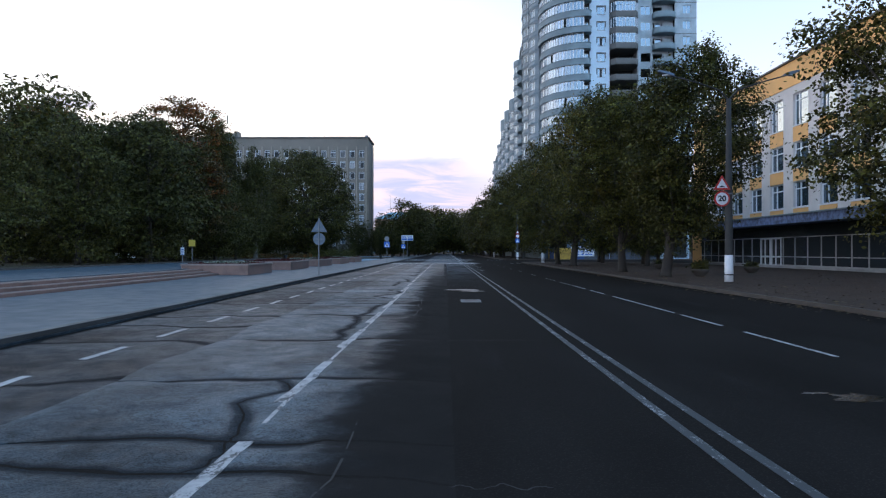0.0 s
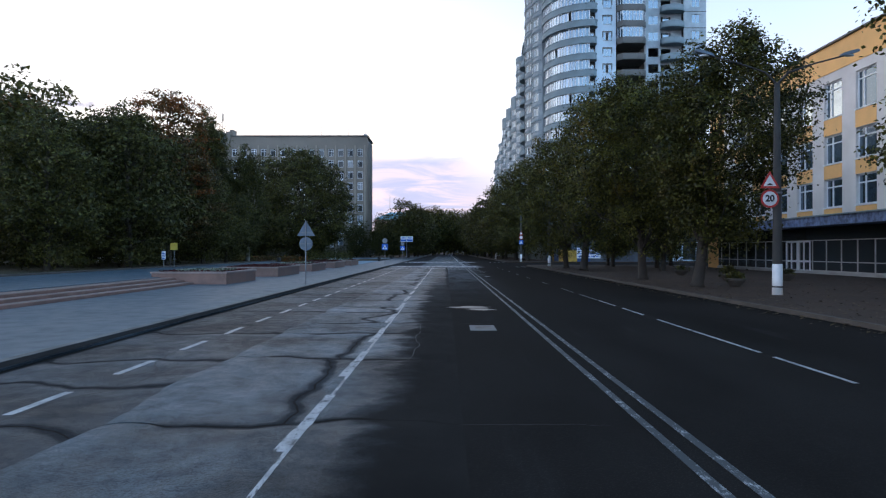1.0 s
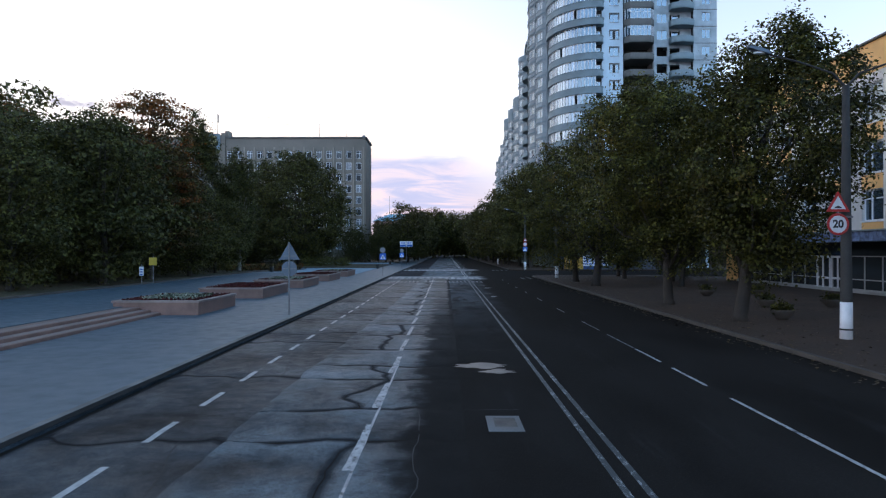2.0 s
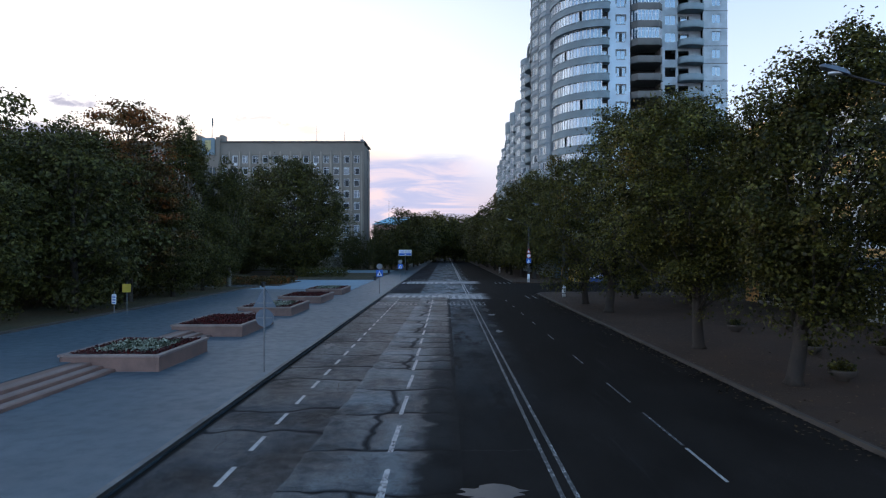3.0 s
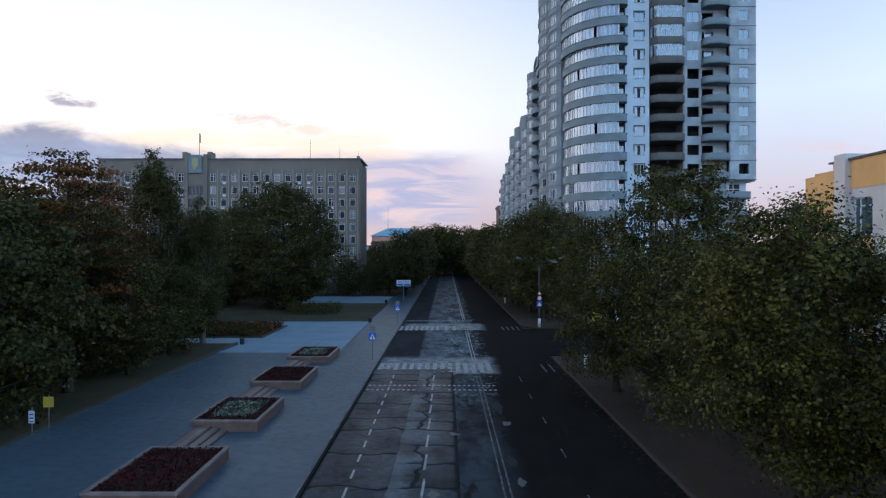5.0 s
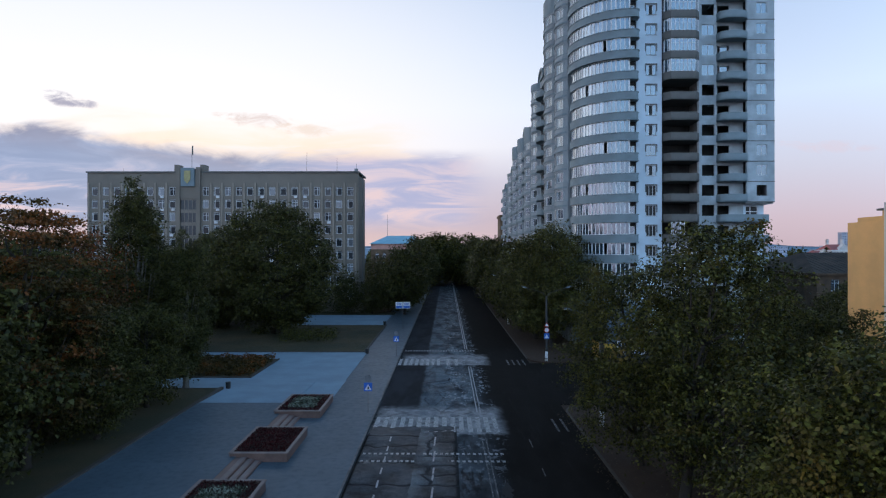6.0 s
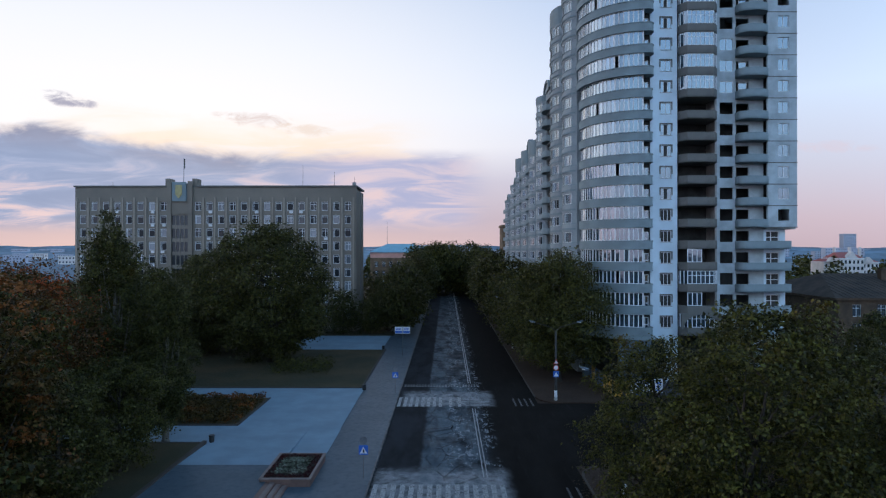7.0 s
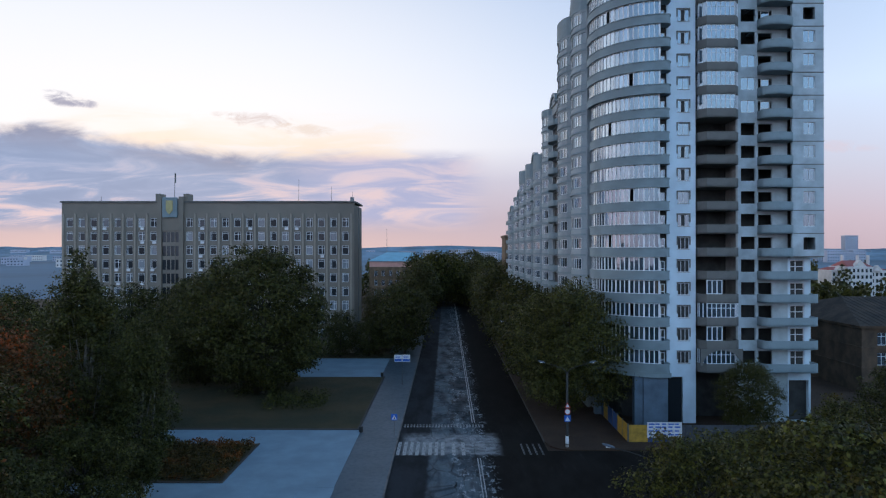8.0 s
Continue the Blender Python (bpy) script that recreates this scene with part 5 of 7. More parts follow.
long_o = [(0.0, 1.3)] + [(0.9 - 0.9 * math.cos(a), -0.1 - 0.9 * math.sin(a)) for a in quarter] + [(6.45 + 0.9 * math.sin(a), -0.1 - 0.9 * math.cos(a)) for a in quarter] + [(7.35, 1.3)]
long_i = [(3.675 + (x - 3.675) * 0.955, y + 0.16 if y < 1.2 else y) for x, y in long_o]
long_shape = ring_wall(long_o, long_i, 0.0, 1.1)
long_shape.prism(long_o, -0.02, 0.18)
long_mesh = long_shape.mesh("long_balcony")
long_mesh.materials.append(BAND)
for k in range(5):
    part("long_balcony", long_mesh, None, tower, at=(BX0 - 0.05, 0, BASE + FLOOR * k))
for k in range(5, FLOORS):
    part("round_balcony", bb_mesh, None, tower, at=(BX0, 0, BASE + FLOOR * k))
    if k in (12, 11, 15, 17, 18):
        add_window(wide_door if k == 11 else door, tower, Matrix.Translation((BX0 + 1.2, 1.1, BASE + FLOOR * k + 0.2)))
# outer bay, its upper floors jutting out over the lower ones
RX0, RX1, JUT = 41.6, 45.7, BASE + FLOOR * 5
outer = [(1.45, 3.0, JUT + FLOOR * k + 0.9, JUT + FLOOR * k + 2.5) for k in range(FLOORS - 5)]
part("outer_wall", wall_with_holes(RX1 - RX0, TOP, [(a, b, c, d) for a, b, c, d in outer] + [(-0.01, 5.0, -0.01, JUT)], 0.4), RENDER_GREY, tower, "unrendered pale block wall", at=(RX0, -0.15, 0))
part("outer_flank", Shape().box(RX1 - 0.35, RX1, 0.25, 24, JUT, TOP).box(RX0, RX1, 0.25, 24, JUT - 0.25, JUT), RENDER_GREY, tower)
part("lower_wall", wall_with_holes(3.2, JUT - 0.25, [(0.5, 2.35, BASE + FLOOR * k + 0.25, BASE + FLOOR * k + 2.5) for k in range(5)] + [(0.3, 2.9, 0.3, 5.6)], 0.35), RENDER_BLUE, tower, at=(RX0, 1.3, 0))
part("lower_flank", Shape().box(RX0 + 2.85, RX0 + 3.2, 1.65, 24, 0, JUT - 0.25), RENDER_BLUE, tower)
balcony_set = window_meshes(1.85, 2.25, (0.40,), 0.62, 0.1, 0.10, PAINTED_SHADE)
win_d = window_meshes(1.55, 1.6, (0.5,))
for k in range(FLOORS - 5):
    if k not in (0, 10):
        add_window(win_d, tower, Matrix.Translation((RX0 + 2.22, -0.02, JUT + FLOOR * k + 0.9)))
for k in range(5):
    add_window(balcony_set, tower, Matrix.Translation((RX0 + 1.42, 1.42, BASE + FLOOR * k + 0.25)))
# floor joints on the outer bay
for k in range(FLOORS - 5):
    part("floor_joint", Shape().box(RX0 - 0.02, RX1 + 0.03, -0.19, -0.13, JUT + FLOOR * k - 0.05, JUT + FLOOR * k + 0.06), BAND_DARK, tower)

# street level: piers, glazing in shade, arch over the entrance
for x, y in ((17.7, 5.0), (21.6, -0.2)):
    part("pier", Shape().soft_box(x - 0.55, x + 0.55, y, y + 1.0, 0, BASE, 0.03), STREET_GREY, tower, "grey rendered pier, darkened for tree shade")
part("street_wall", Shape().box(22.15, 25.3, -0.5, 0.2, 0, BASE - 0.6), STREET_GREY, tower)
fl = Shape()
fl.prism(arc(0.2)[::-1] + [(CX + 0.75, CY - RB - 0.2), (CX + 0.75, CY)], BASE - 0.6, BASE - 0.02)
part("street_soffit", fl, BAND, tower)
gable = [(LX0 - 0.1, BASE + 0.95)] + [(LX0 + 2.6 - 2.45 * math.cos(math.pi * j / 16), BASE + 0.95 + 1.98 * math.sin(math.pi * j / 16)) for j in range(17)]
gable += [(LX0 + 5.3, BASE + 0.95), (LX0 + 5.3, BASE + 3.1), (LX0 - 0.1, BASE + 3.1)]
arch = Shape().slab_xz(gable, -1.15, -1.0)
part("street_glazing", Shape().box(25.55, 27.55, 0.78, 0.84, 0.3, 6.0), GLASS_DULL, tower, "dark shopfront glass")
part("entrance_arch", arch, BAND_DARK, tower, "dark arched gable over the entrance")
parapet = Shape().prism(arc(0.1)[::-1] + [(46.0, 0.2), (46.0, 26), (17.0, 26)], TOP, TOP + 1.2)
part("parapet", parapet, BAND, tower)

# ---- the wing that steps down along the street ----
wing = thing("apartment_wing", (17.0, 129.0, 0), "long grey apartment wing stepping down along the street", "apartment block")
turn = Matrix.Rotation(radians(-90), 4, "Z")  # a wall that faced -y now faces -x, and its x runs towards -y


def bow(w, deep, inset=0.0, n=12):
    """The rounded front of a bay w wide, from its near end to its far end."""
    return [(inset + (w - 2 * inset) * u, inset - deep * math.sin(math.pi * u) ** 0.55) for u in (j / n for j in range(n + 1))]


@functools.lru_cache(maxsize=None)
def bay_meshes(w):
    """Solid ring, glass and bars of one floor of a rounded bay."""
    o, i = bow(w, 1.5), bow(w, 1.5, 0.22)
    solid = ring_wall(o, i, 0.0, 1.02)
    solid.loft([[(x, y, z) for x, y in side] for side, z in ((o, 2.62), (o, FLOOR), (i, FLOOR), (i, 2.62), (o, 2.62))], closed=False)
    glass, bars = Shape(), Shape()
    mid = bow(w, 1.5, 0.10)
    for n, ((xa, ya), (xb, yb)) in enumerate(zip(mid, mid[1:])):
        if n % 4 == 3:
            solid.prism([(xa, ya - 0.08), (xb, yb - 0.08), (xb, yb + 0.12), (xa, ya + 0.12)], 1.02, 2.62)
            continue
        glass.add([(xa, ya, 1.02), (xb, yb, 1.02), (xb, yb, 2.62), (xa, ya, 2.62)], [(0, 1, 2, 3)])
        for px, py in ((xa, ya), (xb, yb)):
            bars.box(px - 0.055, px + 0.055, py - 0.05, py + 0.05, 1.02, 2.62)
        for z0, z1 in ((1.02, 1.11), (2.53, 2.62)):
            bars.prism([(xa, ya - 0.05), (xb, yb - 0.05), (xb, yb + 0.04), (xa, ya + 0.04)], z0, z1)
    out = (solid.mesh("bay_ring"), glass.mesh("glazing"), bars.mesh("glazing_frame"))
    for m, mat in zip(out, (WING_RENDER, GLASS_WING, UPVC)):
        m.materials.append(mat)
    return out


@functools.lru_cache(maxsize=None)
def bay_band(w):
    """The proud band that runs round a bay at each floor, and the sill under its glass."""
    s = Shape()
    for z0, z1, proud in ((0.0, 0.26, 0.16), (0.94, 1.01, 0.10)):
        o, i = [(x, y - proud) for x, y in bow(w, 1.5)], bow(w, 1.5, 0.05)
        s.loft([[(x, y, z) for x, y in side] for side, z in ((o, z0), (o, z1), (i, z1), (i, z0), (o, z0))], closed=False)
    m = s.mesh("bay_band")
    m.materials.append(BAND)
    return m


@functools.lru_cache(maxsize=None)
def round_front(w):
    o = [(0.0, 0.3)] + bow(w, 1.3) + [(w, 0.3)]
    i = [(w / 2 + (x - w / 2) * 0.95, y + 0.15 if y < 0.2 else y) for x, y in o]
    s = ring_wall(o, i, 0.0, 1.08)
    s.prism(o, -0.02, 0.18)
    m = s.mesh("balcony")
    m.materials.append(BAND)
    return m


# sections from the near end: where they begin and end, their height, and what stands side by side along the front
SECTIONS = ((0.0, 19.0, 61.0, (("bay", 7.0), ("pair", 3.6), ("bay", 8.4))), (19.0, 40.5, 50.2, (("pair", 4.5), ("open", 6.0), ("bay", 6.0), ("pair", 5.0))),
            (40.5, 74.0, 43.2, (("bay", 8.0), ("open", 6.0), ("bay", 7.0), ("open", 6.0), ("bay", 6.5))), (74.0, 97.5, 37.6, (("open", 6.0), ("bay", 8.0), ("open", 4.5), ("pair", 5.0))),
            (97.5, 112.0, 34.6, (("bay", 7.0), ("open", 7.5))))


@functools.lru_cache(maxsize=None)
def wing_window(w):
    return window_meshes(w, 1.65, (0.36, 0.68) if w > 2.1 else (0.5,), None, 0.10, 0.10, GLASS_WING)


for s, (y0, y1, top, modules) in enumerate(SECTIONS):
    length, n_floor = y1 - y0, int((top - BASE - 0.6) // FLOOR)
    base = Matrix.Translation((0, y1, 0)) @ turn
    body = part("section", Shape().box(0.4, 16, y0, y1, 0, top), WING_RENDER, wing)
    levels = [BASE + FLOOR * k for k in range(n_floor)]
    holes, c1 = [], length
    for kind, w in modules:
        c0 = c1 - w
        if kind == "pair":
            for c in (c0 + w * 0.27, c0 + w * 0.73):
                ww = round(w * 0.40, 2)
                holes += [(c - ww / 2, c + ww / 2, z + 0.92, z + 2.57) for z in levels]
                for z in levels:
                    flush_window(wing_window(ww), body, base @ Matrix.Translation((c, 0.06, z + 0.92)))
            part("string_course", Shape().box(c0 + 0.1, c1 - 0.1, -0.07, -0.004, levels[0] - 0.1, levels[0] + 0.08), BAND, body, at=base)
            for z in levels[1:]:
                part("string_course", Shape().box(c0 + 0.1, c1 - 0.1, -0.07, -0.004, z - 0.1, z + 0.06), BAND_DARK, body, at=base)
        elif kind == "open":
            holes += [(c0 + 0.5, c1 - 0.5, z + 0.1, z + 2.72) for z in levels]
            # thin dark sheet painted in place of the recess's shade
            part("recess", Shape().box(c0 + 0.4, c1 - 0.4, 0.34, 0.376, BASE, top - 1.0), PAINTED_SHADE, body, "dark sheet for the shade in open balconies", at=base)
            for n, z in enumerate(levels):
                part("balcony", round_front(w - 0.6), None, body, at=base @ Matrix.Translation((c0 + 0.3, -0.05, z)))
                if n % 4 == 1:
                    part("window", wing_window(1.6)[0], None, body, at=base @ Matrix.Translation((c0 + w * 0.7, 0.2, z + 0.9)))
        else:
            ring, glass, bars = bay_meshes(w - 0.4)
            for z in levels:
                part("bay", ring, None, body, at=base @ Matrix.Translation((c0 + 0.2, -0.004, z)))
                part("bay_band", bay_band(w - 0.4), None, body, at=base @ Matrix.Translation((c0 + 0.2, -0.004, z)))
            for z in levels:
                part("glazing", glass, None, body, at=base @ Matrix.Translation((c0 + 0.2, -0.004, z)))
                part("glazing_frame", bars, None, body, at=base @ Matrix.Translation((c0 + 0.2, -0.004, z)))
            part("bay_head", Shape().prism(bow(w - 0.4, 1.6), levels[-1] + FLOOR, top), BAND, body, at=base @ Matrix.Translation((c0 + 0.2, -0.004, 0)))
        c1 = c0
    part("section_wall", wall_with_holes(length, top, holes, 0.38), WING_RENDER, body, at=base)
    # arched gable on the roof
    arched = [(length * 0.62 + 3.4 * math.cos(a), top + 2.2 * math.sin(a)) for a in (math.pi * j / 12 for j in range(13))][::-1]
    part("gable", Shape().slab_xz(arched, -0.15, 0.5), WING_RENDER, body, at=base)
    part("gable_edge", Shape().slab_xz(arched + [(length * 0.62 + 2.7 * math.cos(a), top + 1.6 * math.sin(a)) for a in (math.pi * j / 12 for j in range(13))], -0.45, -0.16), BAND, body, at=base)
    part("roof_edge", Shape().box(-0.25, 16, y0, y1, top, top + 0.35), BAND, body)

# ---- the office block ----
office = thing("office_block", (-88.7, 176.0, 0), "broad grey stone office block with rows of white windows", "office building")
OW, OH = 64.9, 33.4
cols = [1.75 + 2.66 * i for i in range(24)]
skip = (8, 9)
o_rows = [4.2 + 3.05 * r for r in range(9)]
holes = [(c - 0.72, c + 0.72, z - 1.0 + 0.4, z + 1.0 + 0.4) for i, c in enumerate(cols) if i not in skip for z in o_rows]
front = part("front_wall", wall_with_holes(OW, OH, holes, 0.45), STONE, office)
part("block", Shape().box(0.0, OW, 0.8, 12.0, 0, OH - 0.5).box(0, 0.4, 0.45, 0.8, 0, OH - 0.5).box(OW - 0.4, OW, 0.45, 0.8, 0, OH - 0.5), STONE, office)
part("cornice", Shape().box(-0.25, OW + 0.25, -0.3, 12.2, OH, OH + 0.35), BAND_DARK, office)
win_set = [window_meshes(1.44, 2.0, (0.62,), 0.68, 0.12, 0.10, GLASS_OFFICE), window_meshes(1.44, 2.0, (0.22,), 0.84, 0.12, 0.09, GLASS_OFFICE), window_meshes(1.44, 2.0, (), 0.80, 0.12, 0.11, GLASS_OFFICE)]
cooler = Shape().soft_box(-0.4, 0.4, -0.32, 0.0, 0, 0.55, 0.04).mesh("air_conditioner")
cooler.materials.append(WHITE)
pick = random.Random(3)
for i, c in enumerate(cols):
    if i in skip:
        continue
    for z in o_rows:
        win_o = pick.choice(win_set)
        w = part("window", win_o[0], None, office, at=(c, 0.16, z - 0.6))
        part("pane", win_o[1], None, w)
        if pick.random() < 0.36:
            part("air_conditioner", cooler, None, office, at=(c + pick.choice((-0.1, 0.3)), 0, z - 1.25))
for i in range(25):
    x = 1.75 + 2.66 * (i - 0.5)
    if i in (9,):
        continue
    part("pilaster", Shape().soft_box(x - 0.2, x + 0.2, -0.3, 0.02, 0, 31.0, 0.03), STONE_LIGHT, office)
cx = (cols[8] + cols[9]) / 2
part("centre_bay", Shape().box(cx - 2.9, cx - 1.9, -0.7, 0.0, 0, OH + 1.3).box(cx + 1.9, cx + 2.9, -0.7, 0.0, 0, OH + 1.3).box(cx - 1.9, cx + 1.9, -0.45, 0.0, 27.2, OH + 0.8), STONE, office)
for z in o_rows:
    for dx in (-1.43, -0.48, 0.48, 1.43):
        w = part("stair_window", Shape().box(cx + dx - 0.40, cx + dx + 0.40, -0.2, -0.1, z - 0.9, z + 1.3), GLASS_DULL, office, "dark stair window")
        part("stair_pier", Shape().box(cx + dx + 0.41, cx + dx + 0.54, -0.34, 0.0, z - 0.9, z + 1.3), STONE_LIGHT, office)
for z in o_rows:
    part("stair_band", Shape().box(cx - 1.9, cx + 1.9, -0.24, 0.0, z + 1.3, z + 2.15), STONE, office)
part("emblem_panel", Shape().soft_box(cx - 1.65, cx + 1.65, -1.0, -0.46, 30.1, 34.5, 0.1), BAND, office, "pale blue panel with a plain shield")
part("emblem_shield", Shape().slab_xz([(cx - 0.75, 33.8), (cx - 0.75, 31.6), (cx, 30.7), (cx + 0.75, 31.6), (cx + 0.75, 33.8)], -1.12, -1.0), plain("dull_gold", (0.42, 0.36, 0.16), 0.5), office)
part("flagpole", Shape().tube([(cx + 0.3, 1.0, OH), (cx + 0.3, 1.0, OH + 6.8)], [0.09, 0.04], 8), STEEL, office)
part("flag", Shape().box(cx + 0.32, cx + 0.62, 0.94, 1.0, OH + 4.4, OH + 6.6), BAND_DARK, office, "furled flag")
for x in (cx - 3.6, cx + 2.6):
    part("roof_pier", Shape().box(x, x + 1.0, 0.2, 3.0, OH, OH + 2.0), STONE, office)
mast = Shape()
for x, h in ((OW - 1.2, 2.6), (OW - 6, 3.8), (OW - 13.5, 5.5), (6.0, 1.5)):
    mast.tube([(x, 5, OH + 0.3), (x + 0.05, 5, OH + 0.3 + h)], [0.06, 0.03], 6)
mast.box(OW - 1.6, OW - 0.8, 4.5, 5.2, OH + 0.3, OH + 1.6)
part("antenna", mast, STEEL, office)
part("downpipe", Shape().tube([(OW + 0.12, 6, 0), (OW + 0.12, 6, OH)], [0.08, 0.08], 6), STEEL, office)

# ---- the yellow school ----
school = thing("school", (27.0, 76.0, 0), "three-storey school with yellow and white render", "school")
SL, SH = 66.0, 17.5  # length towards the near end, height
sbase = turn  # x runs from the far end towards the near one, the front faces the street
s_cols = [5.1 + 3.69 * i for i in range(17)]
s_rows = ((5.2, 7.35), (8.5, 10.65), (12.0, 14.7))
holes = [(c - 1.08, c + 1.08, a, b) for c in s_cols[1:] for a, b in s_rows]
part("front_wall", wall_with_holes(SL - 5.6, 15.4 - 4.4, [(a - 5.6, b - 5.6, c - 4.4, d - 4.4) for a, b, c, d in holes if a > 5.6], 0.45), WHITE_WALL, school, "white rendered piers", at=sbase @ Matrix.Translation((5.6, 0, 4.4)))
part("attic", Shape().box(5.6, SL, -0.06, 0.5, 15.4, SH), YELLOW, school, "yellow rendered attic band", at=sbase)
part("coping", Shape().box(5.3, SL, -0.25, 0.8, SH, SH + 0.14), BAND_DARK, school, at=sbase)
part("body", Shape().box(1.6, SL, 0.9, 18, 0, SH - 0.3), YELLOW, school, at=sbase)
part("end_wing", Shape().box(2.0, 6.4, -0.1, 18, 4.4, 16.8).box(1.5, 4.2, -0.1, 18, 0, 4.4), YELLOW, school, "yellow rendered end wing", at=sbase)
part("corner_pier", Shape().box(6.4, 7.65, -0.5, 1.2, 4.4, SH + 0.5), WHITE_WALL, school, "tall white corner pier", at=sbase)
win_s = window_meshes(2.16, 2.15, (0.36,), 0.72, 0.12, 0.09)
win_t = window_meshes(2.16, 2.7, (0.30,), 0.78, 0.12, 0.09)
for c in s_cols[1:]:
    for r, (a, b) in enumerate(s_rows):
        w = part("window", (win_t if r == 2 else win_s)[0], None, school, at=sbase @ Matrix.Translation((c, 0.18, a)))
        part("pane", (win_t if r == 2 else win_s)[1], None, w)
        part("sill", Shape().box(-1.12, 1.12, -0.1, 0.15, -0.08, 0.0), WHITE, school, at=sbase @ Matrix.Translation((c, 0, a)))
    for a, b in ((4.45, 5.1), (7.38, 8.4), (10.68, 11.9)):
        part("spandrel", Shape().box(-1.08, 1.08, -0.03, 0.0, a, b), YELLOW, school, at=sbase @ Matrix.Translation((c, 0, 0)))
part("canopy", Shape().box(4.0, SL, -2.2, 0.0, 3.75, 4.4), SLATE, school, "mottled blue canopy along the ground floor", at=sbase)
part("canopy_top", Shape().box(3.9, SL, -2.35, 0.0, 4.4, 4.5), BAND, school, at=sbase)
for i in range(34):
    x = 5.0 + 1.8 * i
    part("mullion", Shape().box(x - 0.04, x + 0.04, -0.2, -0.1, 0.35, 2.77), SHOP_FRAME, school, at=sbase)
shop = Shape().box(4.2, SL, -0.19, -0.11, 1.05, 1.12).box(4.2, SL, -0.2, -0.1, 0.3, 0.42).box(4.2, SL, -0.19, -0.11, 2.7, 2.77)
part("shopfront_rail", shop, SHOP_FRAME, school, "grey rails of the dark glazed ground floor", at=sbase)
part("shopfront_glass", Shape().box(4.2, SL, -0.14, -0.12, 0.35, 3.75), GLASS_DULL, school, at=sbase)
part("plinth", Shape().box(4.2, SL, -0.3, 0.0, 0, 0.3), CONCRETE, school, at=sbase)
for x in (17.5, 19.3):
    part("door", Shape().box(x, x + 0.1, -0.26, -0.2, 0.35, 2.75).box(x + 0.75, x + 0.9, -0.26, -0.2, 0.35, 2.75).box(x + 1.6, x + 1.7, -0.26, -0.2, 0.35, 2.75).box(x, x + 1.7, -0.26, -0.2, 2.6, 2.75).box(x, x + 1.7, -0.26, -0.2, 1.0, 1.15), UPVC, school, "white framed entrance door", at=sbase)


# ---- flower boxes on the steps ----
def flower_box(y0, y1, middle, seed, label):
    ob = thing("planter", (-15.85, (y0 + y1) / 2, 0), label, "planter", "planters along the steps")
    h, w, t, top, low = (y1 - y0) / 2, 2.0, 0.14, 0.80, 0.1
    for name, (a, b, c, d) in (("side_wall", (-w, -w + t, -h, h)), ("side_wall", (w - t, w, -h, h)), ("end_wall", (-w + t, w - t, -h, -h + t)), ("end_wall", (-w + t, w - t, h - t, h))):
        part(name, Shape().soft_box(a, b, c, d, low, top - 0.1, 0.01), GRANITE, ob)
    for a, b, c, d in ((-w - 0.06, -w + t + 0.04, -h - 0.06, h + 0.06), (w - t - 0.04, w + 0.06, -h - 0.06, h + 0.06), (-w + t + 0.04, w - t - 0.04, -h - 0.06, -h + t + 0.04), (-w + t + 0.04, w - t - 0.04, h - t - 0.04, h + 0.06)):
        part("rim", Shape().soft_box(a, b, c, d, top - 0.1, top, 0.02), RIM, ob, "paler stone rim")
    part("soil", Shape().box(-w + t, w - t, -h + t, h - t, low, top - 0.14), SOIL, ob)
    gen = np.random.default_rng(seed)
    n = 3800
    p = np.stack([gen.uniform(-w + t + 0.05, w - t - 0.05, n), gen.uniform(-h + t + 0.05, h - t - 0.05, n), top - 0.11 + gen.uniform(0, 0.15, n)], 1)
    if middle is FLOWER_WHITE:
        p = p[:3000]
    inner = (np.abs(p[:, 0]) < w - t - 0.62 + gen.normal(0, 0.10, len(p))) & (np.abs(p[:, 1]) < h - t - 0.95 + gen.normal(0, 0.14, len(p)))
    tagged(part("red_border", leaf_mesh("red_border", p[~inner], 0.10, gen), FLOWER_RED, ob, "dark red bedding plants"), kind="stuff")
    tagged(part("flower_bed", leaf_mesh("flower_bed", p[inner] + (0, 0, 0.05), 0.11, gen), middle, ob, "pale flowers in the middle" if middle is FLOWER_WHITE else "dark bedding plants"), kind="stuff")
    return ob


flower_box(38.45, 43.5, FLOWER_WHITE, 1, "low red granite planter with white and red flowers")
flower_box(48.6, 54.8, FLOWER_RED, 2, "low red granite planter with dark red flowers")
flower_box(59.7, 65.7, FLOWER_WHITE, 3, "low red granite planter with white and red flowers")
flower_box(70.8, 77.1, FLOWER_RED, 4, "low red granite planter with dark red flowers")
flower_box(82.1, 88.3, FLOWER_WHITE, 5, "low red granite planter with white and red flowers")


# ---- signs and lamps ----
def tri(x, z, s):
    return [(x - s / 2, z), (x + s / 2, z), (x, z + s * 0.866)]


def back_sign():
    ob = thing("warning_sign", (-9.62, 38.4, WALK), "grey backs of a triangular and a round sign on a post", "road sign")
    part("post", Shape().tube([(0, 0, 0), (0, 0, 3.4)], [0.035, 0.035], 10), STEEL, ob)
    t = part("triangle_plate", Shape().slab_xz(tri(0, 2.58, 0.95), 0.045, 0.06), BACKPLATE, ob)
    part("round_plate", Shape().disc(0, 0.045, 2.16, 0.36, 0.015), BACKPLATE, ob, "bare metal back")
    for z in (2.16, 2.75):
        part("bracket", Shape().box(-0.3, 0.3, 0.02, 0.045, z - 0.02, z + 0.02), STEEL, ob)


back_sign()


